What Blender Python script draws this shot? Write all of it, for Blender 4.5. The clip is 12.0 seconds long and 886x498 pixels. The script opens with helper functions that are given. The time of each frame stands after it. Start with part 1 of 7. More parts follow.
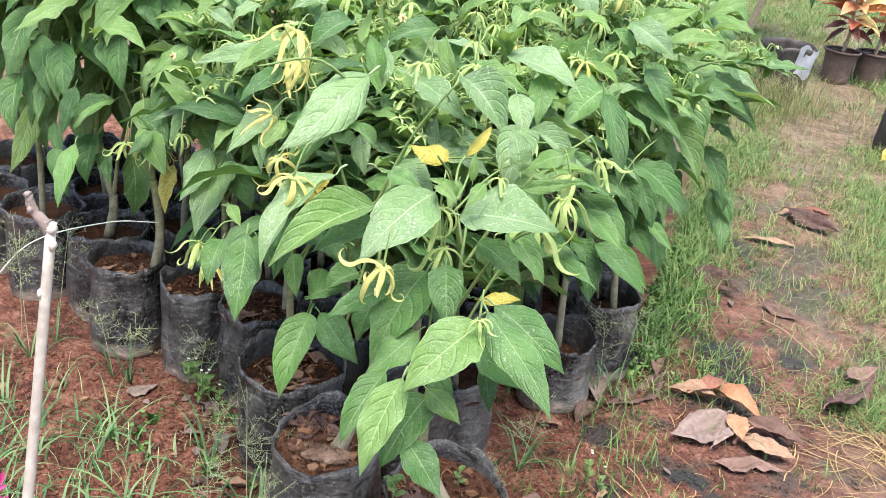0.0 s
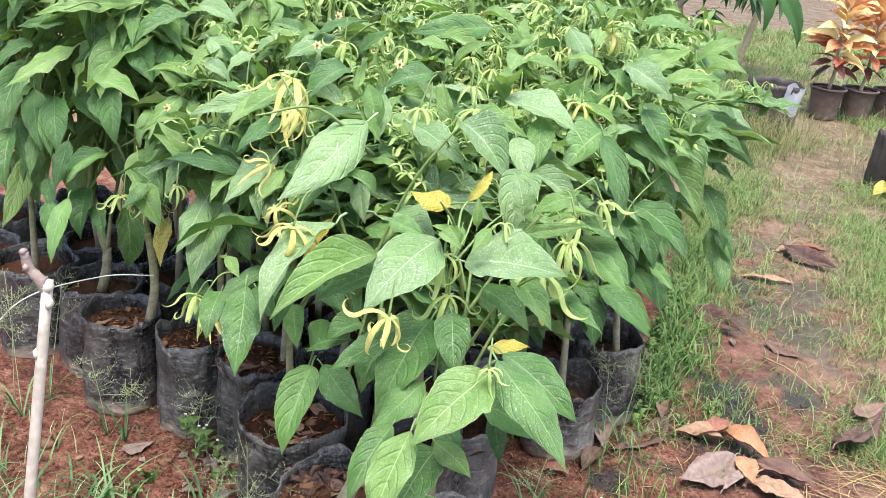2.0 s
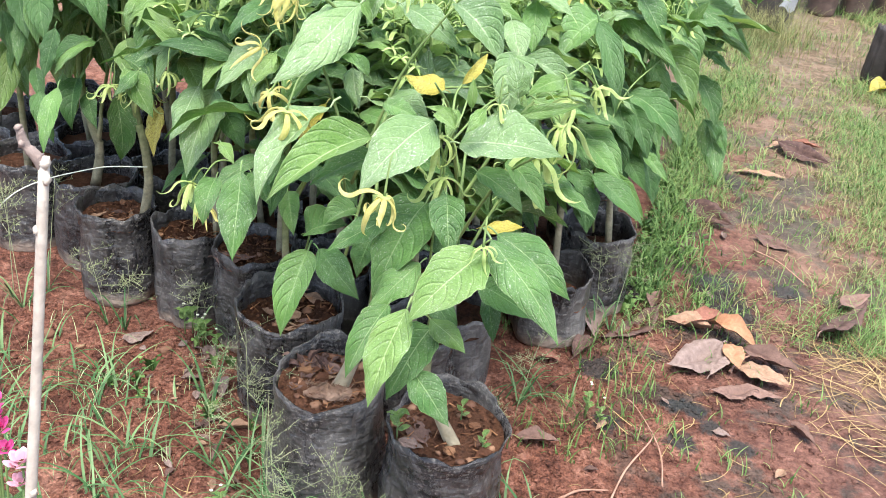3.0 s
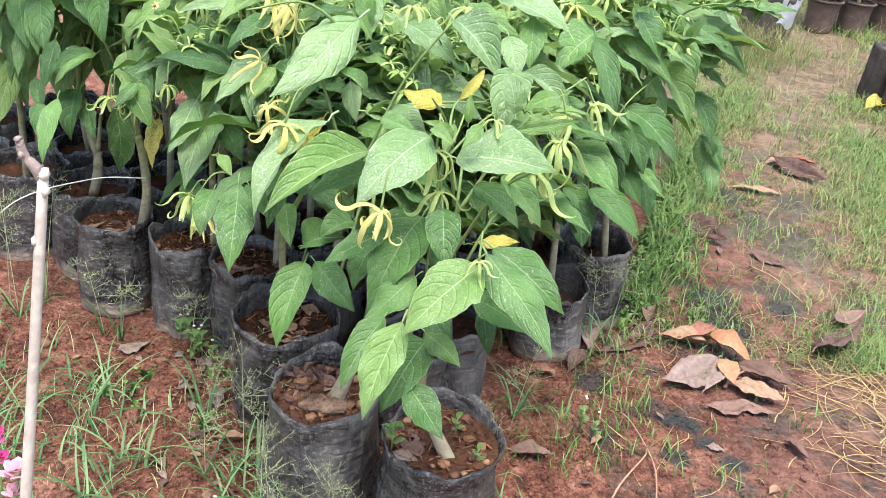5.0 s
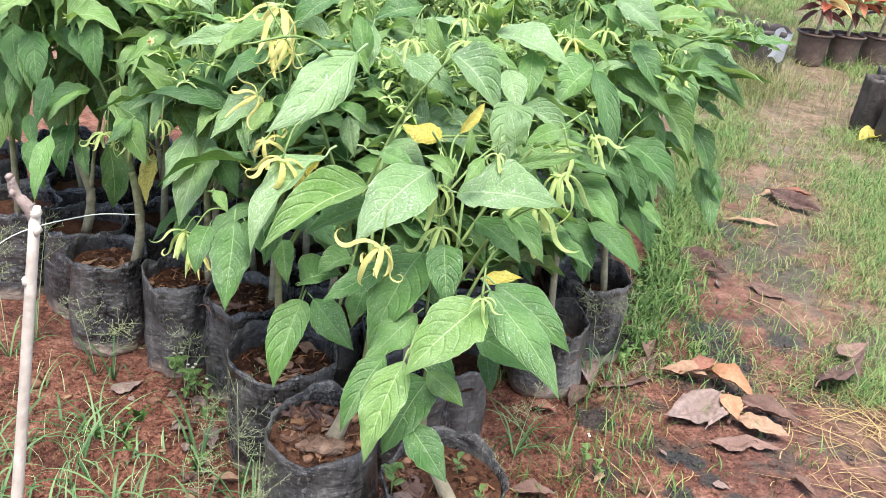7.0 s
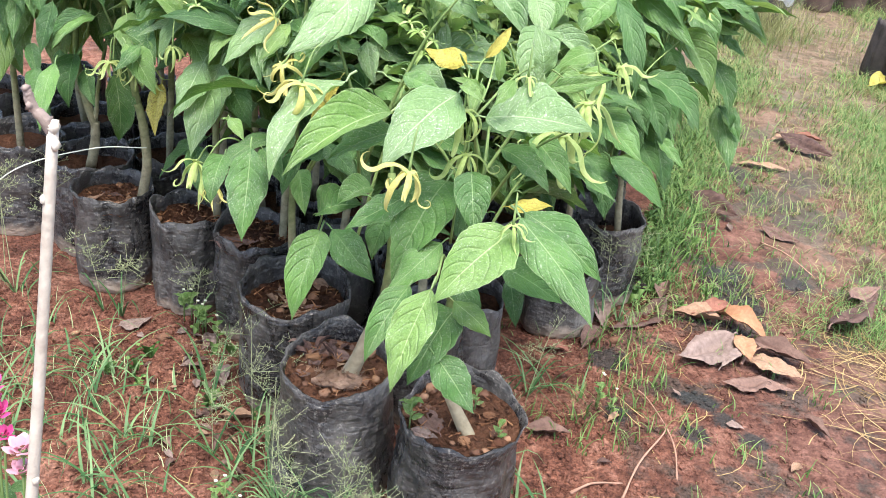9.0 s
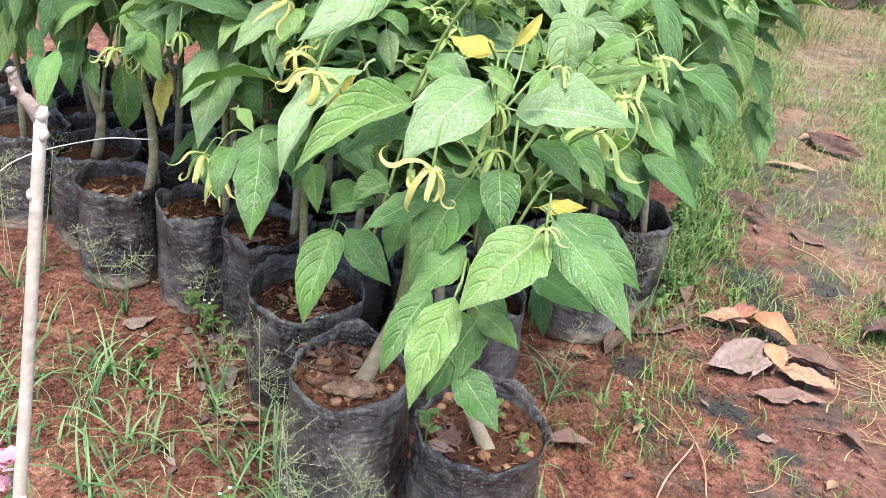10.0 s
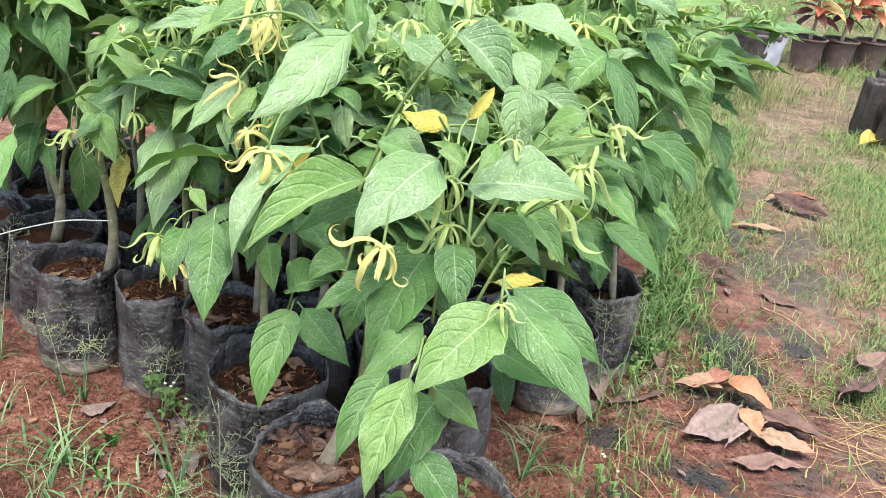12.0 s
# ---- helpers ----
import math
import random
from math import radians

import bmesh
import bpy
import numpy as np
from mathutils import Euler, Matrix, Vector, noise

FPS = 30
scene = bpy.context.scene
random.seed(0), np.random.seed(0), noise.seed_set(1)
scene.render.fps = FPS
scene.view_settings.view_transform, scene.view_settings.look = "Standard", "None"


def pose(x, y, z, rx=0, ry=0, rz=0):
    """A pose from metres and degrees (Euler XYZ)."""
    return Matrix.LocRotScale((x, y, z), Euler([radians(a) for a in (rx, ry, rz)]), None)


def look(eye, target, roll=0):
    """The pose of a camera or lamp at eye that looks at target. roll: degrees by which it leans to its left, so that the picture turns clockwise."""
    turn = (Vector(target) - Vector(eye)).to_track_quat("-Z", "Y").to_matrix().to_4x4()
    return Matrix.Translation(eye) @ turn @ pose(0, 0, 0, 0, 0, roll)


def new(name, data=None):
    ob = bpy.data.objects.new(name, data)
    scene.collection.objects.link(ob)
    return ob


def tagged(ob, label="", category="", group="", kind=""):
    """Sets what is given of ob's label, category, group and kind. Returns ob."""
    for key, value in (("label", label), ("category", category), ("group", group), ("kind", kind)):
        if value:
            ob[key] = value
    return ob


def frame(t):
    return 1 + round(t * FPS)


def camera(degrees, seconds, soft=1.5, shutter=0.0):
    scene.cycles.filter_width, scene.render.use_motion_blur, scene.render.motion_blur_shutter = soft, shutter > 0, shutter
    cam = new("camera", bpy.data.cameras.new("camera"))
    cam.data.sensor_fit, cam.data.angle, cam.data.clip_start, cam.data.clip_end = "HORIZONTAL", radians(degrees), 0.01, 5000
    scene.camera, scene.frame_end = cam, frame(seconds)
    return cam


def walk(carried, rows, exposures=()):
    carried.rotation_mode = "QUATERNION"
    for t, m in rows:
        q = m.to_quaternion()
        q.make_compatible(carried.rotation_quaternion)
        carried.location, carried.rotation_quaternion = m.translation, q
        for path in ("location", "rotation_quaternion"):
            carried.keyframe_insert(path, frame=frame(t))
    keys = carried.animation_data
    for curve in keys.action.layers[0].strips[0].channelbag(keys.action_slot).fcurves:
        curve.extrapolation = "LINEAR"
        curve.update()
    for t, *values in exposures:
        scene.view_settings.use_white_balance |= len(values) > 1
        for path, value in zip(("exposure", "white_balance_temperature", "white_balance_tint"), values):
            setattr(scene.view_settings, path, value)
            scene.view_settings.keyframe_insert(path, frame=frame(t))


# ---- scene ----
cam = camera(52.8, 12.0, soft=0.3)
PATH = [
    (0, (0.05, 0.124, 1.193), (-0.027, 1.923, 0.322), 7.4),
    (0.5, (0.037, 0.133, 1.188), (-0.039, 1.948, 0.351), 7.2),
    (1, (0.024, 0.142, 1.188), (-0.053, 1.971, 0.383), 6.5),
    (1.5, (0.029, 0.149, 1.185), (-0.049, 1.986, 0.397), 6.2),
    (2, (0.032, 0.145, 1.185), (-0.039, 1.985, 0.406), 6.1),
    (2.5, (0.032, 0.141, 1.179), (-0.022, 1.956, 0.342), 6.2),
    (2.7, (0.036, 0.148, 1.17), (-0.006, 1.927, 0.258), 6.3),
    (3, (0.033, 0.125, 1.163), (0.004, 1.875, 0.194), 6.5),
    (3.2, (0.035, 0.118, 1.165), (0.01, 1.867, 0.196), 6.7),
    (4.8, (0.032, 0.116, 1.164), (0.012, 1.878, 0.218), 7.2),
    (5, (0.035, 0.12, 1.168), (0.008, 1.883, 0.224), 7.0),
    (5.5, (0.034, 0.129, 1.164), (0.007, 1.9, 0.236), 7.0),
    (6, (0.032, 0.134, 1.16), (0.009, 1.91, 0.24), 7.1),
    (6.5, (0.027, 0.14, 1.16), (0.005, 1.928, 0.263), 7.0),
    (7, (0.024, 0.142, 1.159), (0.003, 1.94, 0.283), 6.7),
    (7.2, (0.02, 0.142, 1.16), (0.0, 1.947, 0.3), 6.6),
    (8.8, (-0.0065, 0.1572, 1.1243), (-0.0, 1.9341, 0.2063), 6.9),
    (9, (-0.0105, 0.1562, 1.1153), (-0.007, 1.9041, 0.1433), 7.5),
    (9.5, (-0.0156, 0.1744, 1.1064), (-0.0255, 1.9134, 0.1186), 7.7),
    (10, (-0.0261, 0.2327, 1.0805), (-0.0454, 1.9741, 0.0971), 7.9),
    (10.5, (-0.0219, 0.2619, 1.068), (-0.0466, 2.0138, 0.1035), 7.8),
    (11, (-0.0113, 0.2673, 1.0691), (-0.0301, 2.0488, 0.1603), 7.4),
    (11.5, (-0.0043, 0.2669, 1.075), (-0.0103, 2.0682, 0.206), 7.0),
    (12, (-0.0012, 0.2583, 1.082), (0.0061, 2.0715, 0.2379), 6.6),
]
walk(cam, [(t, look(eye, target, roll)) for t, eye, target, roll in PATH], exposures=((0, 1.38), (2.2, 1.38), (3, 1.48), (5, 1.42), (7, 1.42), (9, 1.50), (10.5, 1.50), (12, 1.44)))

import collections

# ---- world, sun and exposure ----
world = bpy.data.worlds.new("sky")
scene.world = world
world.use_nodes = True
wn, wl = world.node_tree.nodes, world.node_tree.links
sky = wn.new("ShaderNodeTexSky")
sky.sky_type, sky.sun_disc = "NISHITA", False
sky.sun_elevation, sky.sun_rotation = radians(72), radians(170)
sky.air_density, sky.dust_density = 1.0, 3.0
wl.new(sky.outputs[0], wn["Background"].inputs[0])
wn["Background"].inputs[1].default_value = 0.15
sun = new("sun", bpy.data.lights.new("sun", "SUN"))
sun.data.energy, sun.data.angle, sun.data.color = 2.7, radians(34), (1.0, 0.96, 0.9)
sun.matrix_world = look((0.6, -3.2, 10.0), (0, 0, 0))

# ---- materials ----


def material(name, rough=0.6, spec=0.3):
    m = bpy.data.materials.new(name)
    m.use_nodes = True
    b = m.node_tree.nodes["Principled BSDF"]
    b.inputs["Roughness"].default_value = rough
    b.inputs["Specular IOR Level"].default_value = spec
    return m, m.node_tree.nodes, m.node_tree.links, b


def ramp(nodes, links, source, stops):
    r = nodes.new("ShaderNodeValToRGB")
    while len(r.color_ramp.elements) < len(stops):
        r.color_ramp.elements.new(0.5)
    for e, (p, c) in zip(r.color_ramp.elements, stops):
        e.position, e.color = p, (*c, 1)
    links.new(source, r.inputs[0])
    return r.outputs[0]


def noise_tex(nodes, links, vec, scale, detail=4.0, rough=0.6):
    n = nodes.new("ShaderNodeTexNoise")
    n.inputs["Scale"].default_value, n.inputs["Detail"].default_value, n.inputs["Roughness"].default_value = scale, detail, rough
    if vec is not None:
        links.new(vec, n.inputs["Vector"])
    return n.outputs["Fac"]


def calc(nodes, links, op, a, b=None):
    n = nodes.new("ShaderNodeMath")
    n.operation = op
    for i, v in enumerate((a, b)):
        if v is None:
            continue
        if isinstance(v, (int, float)):
            n.inputs[i].default_value = v
        else:
            links.new(v, n.inputs[i])
    return n.outputs[0]


def blend(nodes, links, fac, a, b, mode="MIX"):
    n = nodes.new("ShaderNodeMix")
    n.data_type, n.blend_type = "RGBA", mode
    for sock, v in ((n.inputs["Factor"], fac), (n.inputs["A"], a), (n.inputs["B"], b)):
        if isinstance(v, (int, float)):
            sock.default_value = v
        elif isinstance(v, tuple):
            sock.default_value = (*v, 1)
        else:
            links.new(v, sock)
    return n.outputs["Result"]


def bump(nodes, links, bsdf, height, strength, distance=0.01):
    n = nodes.new("ShaderNodeBump")
    n.inputs["Strength"].default_value, n.inputs["Distance"].default_value = strength, distance
    links.new(height, n.inputs["Height"])
    links.new(n.outputs[0], bsdf.inputs["Normal"])


def leaf_material(name, low, high, vein, rough=0.5, dust=0.6, speckle=None, glow=0.33):
    """A leaf: base colour between low and high from plant to plant, paler veins, dried spray spots, light through it."""
    m, n, l, b = material(name, rough, 0.34)
    uv = n.new("ShaderNodeUVMap").outputs[0]
    sep = n.new("ShaderNodeSeparateXYZ")
    l.new(uv, sep.inputs[0])
    u, side = sep.outputs[0], calc(n, l, "ABSOLUTE", calc(n, l, "SUBTRACT", sep.outputs[1], 0.5))
    info = n.new("ShaderNodeObjectInfo").outputs["Random"]
    isle = n.new("ShaderNodeNewGeometry").outputs["Random Per Island"]
    pick = calc(n, l, "FRACT", calc(n, l, "ADD", info, isle))
    # the leaf's own surface, a unit long, with a fresh patch of pattern for every leaf
    own = n.new("ShaderNodeCombineXYZ")
    l.new(u, own.inputs[0])
    l.new(calc(n, l, "MULTIPLY", sep.outputs[1], 0.45), own.inputs[1])
    l.new(calc(n, l, "MULTIPLY", pick, 61.0), own.inputs[2])
    at = own.outputs[0]
    big = noise_tex(n, l, at, 3.0, 3)
    tone = calc(n, l, "ADD", calc(n, l, "MULTIPLY", pick, 0.75), calc(n, l, "MULTIPLY", calc(n, l, "SUBTRACT", big, 0.5), 1.3))
    base = ramp(n, l, tone, [(0.0, low), (0.85, high)])
    mottle = noise_tex(n, l, at, 58, 4, 0.7)
    base = blend(n, l, 1.0, base, ramp(n, l, mottle, [(0.36, (0.74, 0.77, 0.72)), (0.64, (1.14, 1.12, 1.12))]), "MULTIPLY")
    # midrib and side veins
    mid = calc(n, l, "LESS_THAN", side, 0.013)
    wave = calc(n, l, "FRACT", calc(n, l, "SUBTRACT", calc(n, l, "ADD", calc(n, l, "MULTIPLY", u, 6.4), calc(n, l, "MULTIPLY", noise_tex(n, l, at, 4, 2), 0.42)), calc(n, l, "ADD", calc(n, l, "MULTIPLY", side, 1.7), calc(n, l, "MULTIPLY", calc(n, l, "MULTIPLY", side, side), 5.0))))
    ridge = calc(n, l, "ABSOLUTE", calc(n, l, "SUBTRACT", wave, 0.5))
    soft_ridge = ramp(n, l, ridge, [(0.0, (0, 0, 0)), (0.16, (1, 1, 1))])
    lat = calc(n, l, "MULTIPLY", calc(n, l, "LESS_THAN", ridge, 0.026), 0.6)
    rim = calc(n, l, "MULTIPLY", calc(n, l, "GREATER_THAN", side, 0.484), 0.5)
    lines = calc(n, l, "MAXIMUM", calc(n, l, "MAXIMUM", mid, lat), rim)
    col = blend(n, l, calc(n, l, "MULTIPLY", lines, 0.64), base, vein)
    if speckle:
        spots = calc(n, l, "GREATER_THAN", noise_tex(n, l, at, 38, 2), 0.54)
        col = blend(n, l, calc(n, l, "MULTIPLY", spots, 0.7), col, speckle)
    vor = n.new("ShaderNodeTexVoronoi")
    vor.inputs["Scale"].default_value = 58
    l.new(at, vor.inputs["Vector"])
    dots = calc(n, l, "LESS_THAN", vor.outputs["Distance"], calc(n, l, "MULTIPLY", noise_tex(n, l, at, 17, 2), 0.42))
    flecks = calc(n, l, "MAXIMUM", dots, ramp(n, l, noise_tex(n, l, at, 34, 3, 0.7), [(0.60, (0, 0, 0)), (0.68, (1, 1, 1))]))
    patch = ramp(n, l, noise_tex(n, l, at, 2.2, 2), [(0.36, (0.22, 0.22, 0.22)), (0.6, (1, 1, 1))])
    spray = calc(n, l, "MULTIPLY", calc(n, l, "MULTIPLY", flecks, patch), dust)
    film = calc(n, l, "MULTIPLY", patch, dust * 0.13)
    blade = calc(n, l, "GREATER_THAN", u, 0.004)
    col = blend(n, l, calc(n, l, "MULTIPLY", blade, calc(n, l, "MAXIMUM", spray, film)), col, (0.59, 0.65, 0.56))
    l.new(col, b.inputs["Base Color"])
    fine = noise_tex(n, l, at, 46, 4, 0.65)
    pucker = noise_tex(n, l, at, 15, 2)
    h = calc(n, l, "ADD", calc(n, l, "MULTIPLY", soft_ridge, 0.38), calc(n, l, "ADD", calc(n, l, "ADD", calc(n, l, "MULTIPLY", fine, 0.55), calc(n, l, "MULTIPLY", pucker, 0.9)), calc(n, l, "MULTIPLY", mid, -0.6)))
    bump(n, l, b, h, 0.62, 0.006)
    tr = n.new("ShaderNodeBsdfTranslucent")
    l.new(blend(n, l, 1.0, col, (1.0, 1.0, 0.45), "MULTIPLY"), tr.inputs[0])
    mix = n.new("ShaderNodeMixShader")
    mix.inputs[0].default_value = glow
    l.new(b.outputs[0], mix.inputs[1])
    l.new(tr.outputs[0], mix.inputs[2])
    l.new(mix.outputs[0], n["Material Output"].inputs[0])
    return m


# leaf tones; the choice also paints in canopy shade (D) and lit crowns (F, P)
LEAF = {
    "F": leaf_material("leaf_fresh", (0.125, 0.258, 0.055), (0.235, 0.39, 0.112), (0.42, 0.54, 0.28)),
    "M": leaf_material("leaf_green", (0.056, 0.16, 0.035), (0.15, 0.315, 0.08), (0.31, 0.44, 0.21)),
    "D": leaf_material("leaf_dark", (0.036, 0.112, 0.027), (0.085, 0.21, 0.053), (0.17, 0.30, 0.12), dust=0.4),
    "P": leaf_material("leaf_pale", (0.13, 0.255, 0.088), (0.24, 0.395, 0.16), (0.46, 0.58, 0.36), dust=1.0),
    "Y": leaf_material("leaf_yellow", (0.50, 0.43, 0.05), (0.66, 0.60, 0.17), (0.6, 0.58, 0.2), dust=0.2, speckle=(0.33, 0.26, 0.05)),
}


def simple(name, dark, light, scale=30, rough=0.7, relief=0.3, spec=0.25, distance=0.004, through_light=0.0, per_thing=0.0):
    """A plain natural surface: two tones of noise at two scales, fine relief."""
    m, n, l, b = material(name, rough, spec)
    tc = n.new("ShaderNodeTexCoord").outputs["Object"]
    f = calc(n, l, "ADD", calc(n, l, "MULTIPLY", noise_tex(n, l, tc, scale), 0.6), calc(n, l, "MULTIPLY", noise_tex(n, l, tc, scale * 0.17, 2), 0.4))
    if per_thing:
        info = n.new("ShaderNodeObjectInfo").outputs["Random"]
        isl = n.new("ShaderNodeNewGeometry").outputs["Random Per Island"]
        both = calc(n, l, "FRACT", calc(n, l, "ADD", info, isl))
        f = calc(n, l, "ADD", calc(n, l, "MULTIPLY", f, 1 - per_thing), calc(n, l, "MULTIPLY", both, per_thing))
    col = ramp(n, l, f, [(0.3, dark), (0.7, light)])
    l.new(col, b.inputs["Base Color"])
    bump(n, l, b, noise_tex(n, l, tc, scale * 2.5), relief, distance)
    if through_light:
        tr = n.new("ShaderNodeBsdfTranslucent")
        l.new(col, tr.inputs[0])
        mix = n.new("ShaderNodeMixShader")
        mix.inputs[0].default_value = through_light
        l.new(b.outputs[0], mix.inputs[1])
        l.new(tr.outputs[0], mix.inputs[2])
        l.new(mix.outputs[0], n["Material Output"].inputs[0])
    return m


PETAL_GREEN = simple("petal_green", (0.36, 0.50, 0.14), (0.62, 0.72, 0.34), 40, 0.5, 0.15, through_light=0.5)
PETAL_YELLOW = simple("petal_yellow", (0.58, 0.54, 0.14), (0.80, 0.75, 0.36), 40, 0.5, 0.15, through_light=0.5)
TWIG_GREEN = simple("twig_green", (0.10, 0.17, 0.05), (0.23, 0.32, 0.12), 60, 0.6, 0.3)
BARK = simple("bark", (0.24, 0.20, 0.13), (0.46, 0.40, 0.28), 70, 0.8, 0.5)
SOIL_POT = simple("pot_soil", (0.035, 0.018, 0.013), (0.25, 0.12, 0.072), 95, 0.95, 1.0, 0.1, 0.02, per_thing=0.25)
PEBBLE = simple("pebble", (0.15, 0.075, 0.048), (0.36, 0.205, 0.125), 40, 0.75, 0.4, per_thing=0.6)
CHIP = simple("bark_chip", (0.14, 0.06, 0.03), (0.36, 0.18, 0.09), 40, 0.85, 0.3, per_thing=0.6)
DRY_LEAF = simple("dry_leaf", (0.052, 0.029, 0.026), (0.235, 0.148, 0.12), 14, 0.75, 0.5, per_thing=0.3)
DRY_ORANGE = simple("dry_leaf_orange", (0.25, 0.12, 0.065), (0.45, 0.245, 0.145), 14, 0.7, 0.5)
DRY_RED = simple("dry_leaf_red", (0.16, 0.065, 0.045), (0.30, 0.14, 0.10), 14, 0.7, 0.5)
DRY_TAN = simple("dry_leaf_tan", (0.15, 0.088, 0.056), (0.39, 0.255, 0.172), 14, 0.7, 0.5)
DRY_GREY = simple("dry_leaf_grey", (0.11, 0.078, 0.07), (0.30, 0.225, 0.197), 14, 0.75, 0.5)
STRAW = simple("straw", (0.17, 0.115, 0.05), (0.38, 0.275, 0.13), 30, 0.7, 0.3, per_thing=0.5)
GRASS = simple("grass_blade", (0.09, 0.18, 0.05), (0.23, 0.34, 0.12), 25, 0.55, 0.2, per_thing=0.7, through_light=0.3)
GRASS_LUSH = simple("lush_blade", (0.055, 0.125, 0.032), (0.18, 0.29, 0.09), 25, 0.5, 0.2, per_thing=0.7, through_light=0.25)
GRASS_DRY = simple("grass_dry", (0.17, 0.195, 0.075), (0.34, 0.325, 0.155), 25, 0.65, 0.2, per_thing=0.7, through_light=0.3)
SEED = simple("seed_head", (0.20, 0.25, 0.12), (0.40, 0.44, 0.26), 25, 0.7, 0.2, per_thing=0.4)
STICK = simple("peeled_stick", (0.34, 0.29, 0.245), (0.60, 0.55, 0.48), 45, 0.7, 0.4)
STICK_TOP = simple("stick_bark", (0.16, 0.12, 0.105), (0.36, 0.29, 0.26), 60, 0.8, 0.5)
WIRE = simple("plastic_string", (0.45, 0.48, 0.42), (0.62, 0.65, 0.58), 40, 0.5, 0.1)
PINK = simple("pink_petal", (0.55, 0.03, 0.20), (0.75, 0.14, 0.38), 40, 0.5, 0.2, through_light=0.3)
PALE_PINK = simple("pale_pink_petal", (0.62, 0.30, 0.40), (0.75, 0.48, 0.55), 40, 0.5, 0.2, through_light=0.3)
CROTON_RED = simple("croton_red", (0.38, 0.07, 0.05), (0.72, 0.38, 0.20), 7, 0.45, 0.2, per_thing=0.5, through_light=0.25)
CROTON_YELLOW = simple("croton_yellow", (0.66, 0.30, 0.14), (0.82, 0.72, 0.34), 7, 0.45, 0.2, per_thing=0.5, through_light=0.25)
CROTON_DARK = simple("croton_dark", (0.06, 0.03, 0.03), (0.16, 0.06, 0.05), 10, 0.45, 0.2)
FAR_LEAF = simple("far_leaf", (0.015, 0.05, 0.015), (0.05, 0.12, 0.035), 6, 0.5, 0.2, per_thing=0.5, through_light=0.2)
WHITE_BLOOM = simple("tiny_white_bloom", (0.6, 0.62, 0.5), (0.8, 0.8, 0.7), 50, 0.6, 0.1)


def stem_material():
    """A shrub's stem: pale grey-brown bark at its foot, green shoot higher up."""
    m, n, l, b = material("shrub_stem", 0.75, 0.25)
    tc = n.new("ShaderNodeTexCoord").outputs["Object"]
    f = noise_tex(n, l, tc, 60, 5, 0.7)
    wood = ramp(n, l, f, [(0.3, (0.17, 0.155, 0.10)), (0.7, (0.38, 0.345, 0.235))])
    shoot = ramp(n, l, f, [(0.3, (0.08, 0.13, 0.04)), (0.7, (0.19, 0.25, 0.09))])
    sep = n.new("ShaderNodeSeparateXYZ")
    l.new(tc, sep.inputs[0])
    up = ramp(n, l, calc(n, l, "ADD", sep.outputs[2], calc(n, l, "MULTIPLY", noise_tex(n, l, tc, 9), 0.16)), [(0.36, (0, 0, 0)), (0.54, (1, 1, 1))])
    l.new(blend(n, l, up, wood, shoot), b.inputs["Base Color"])
    bump(n, l, b, noise_tex(n, l, tc, 170), 0.5, 0.004)
    return m


STEM = stem_material()


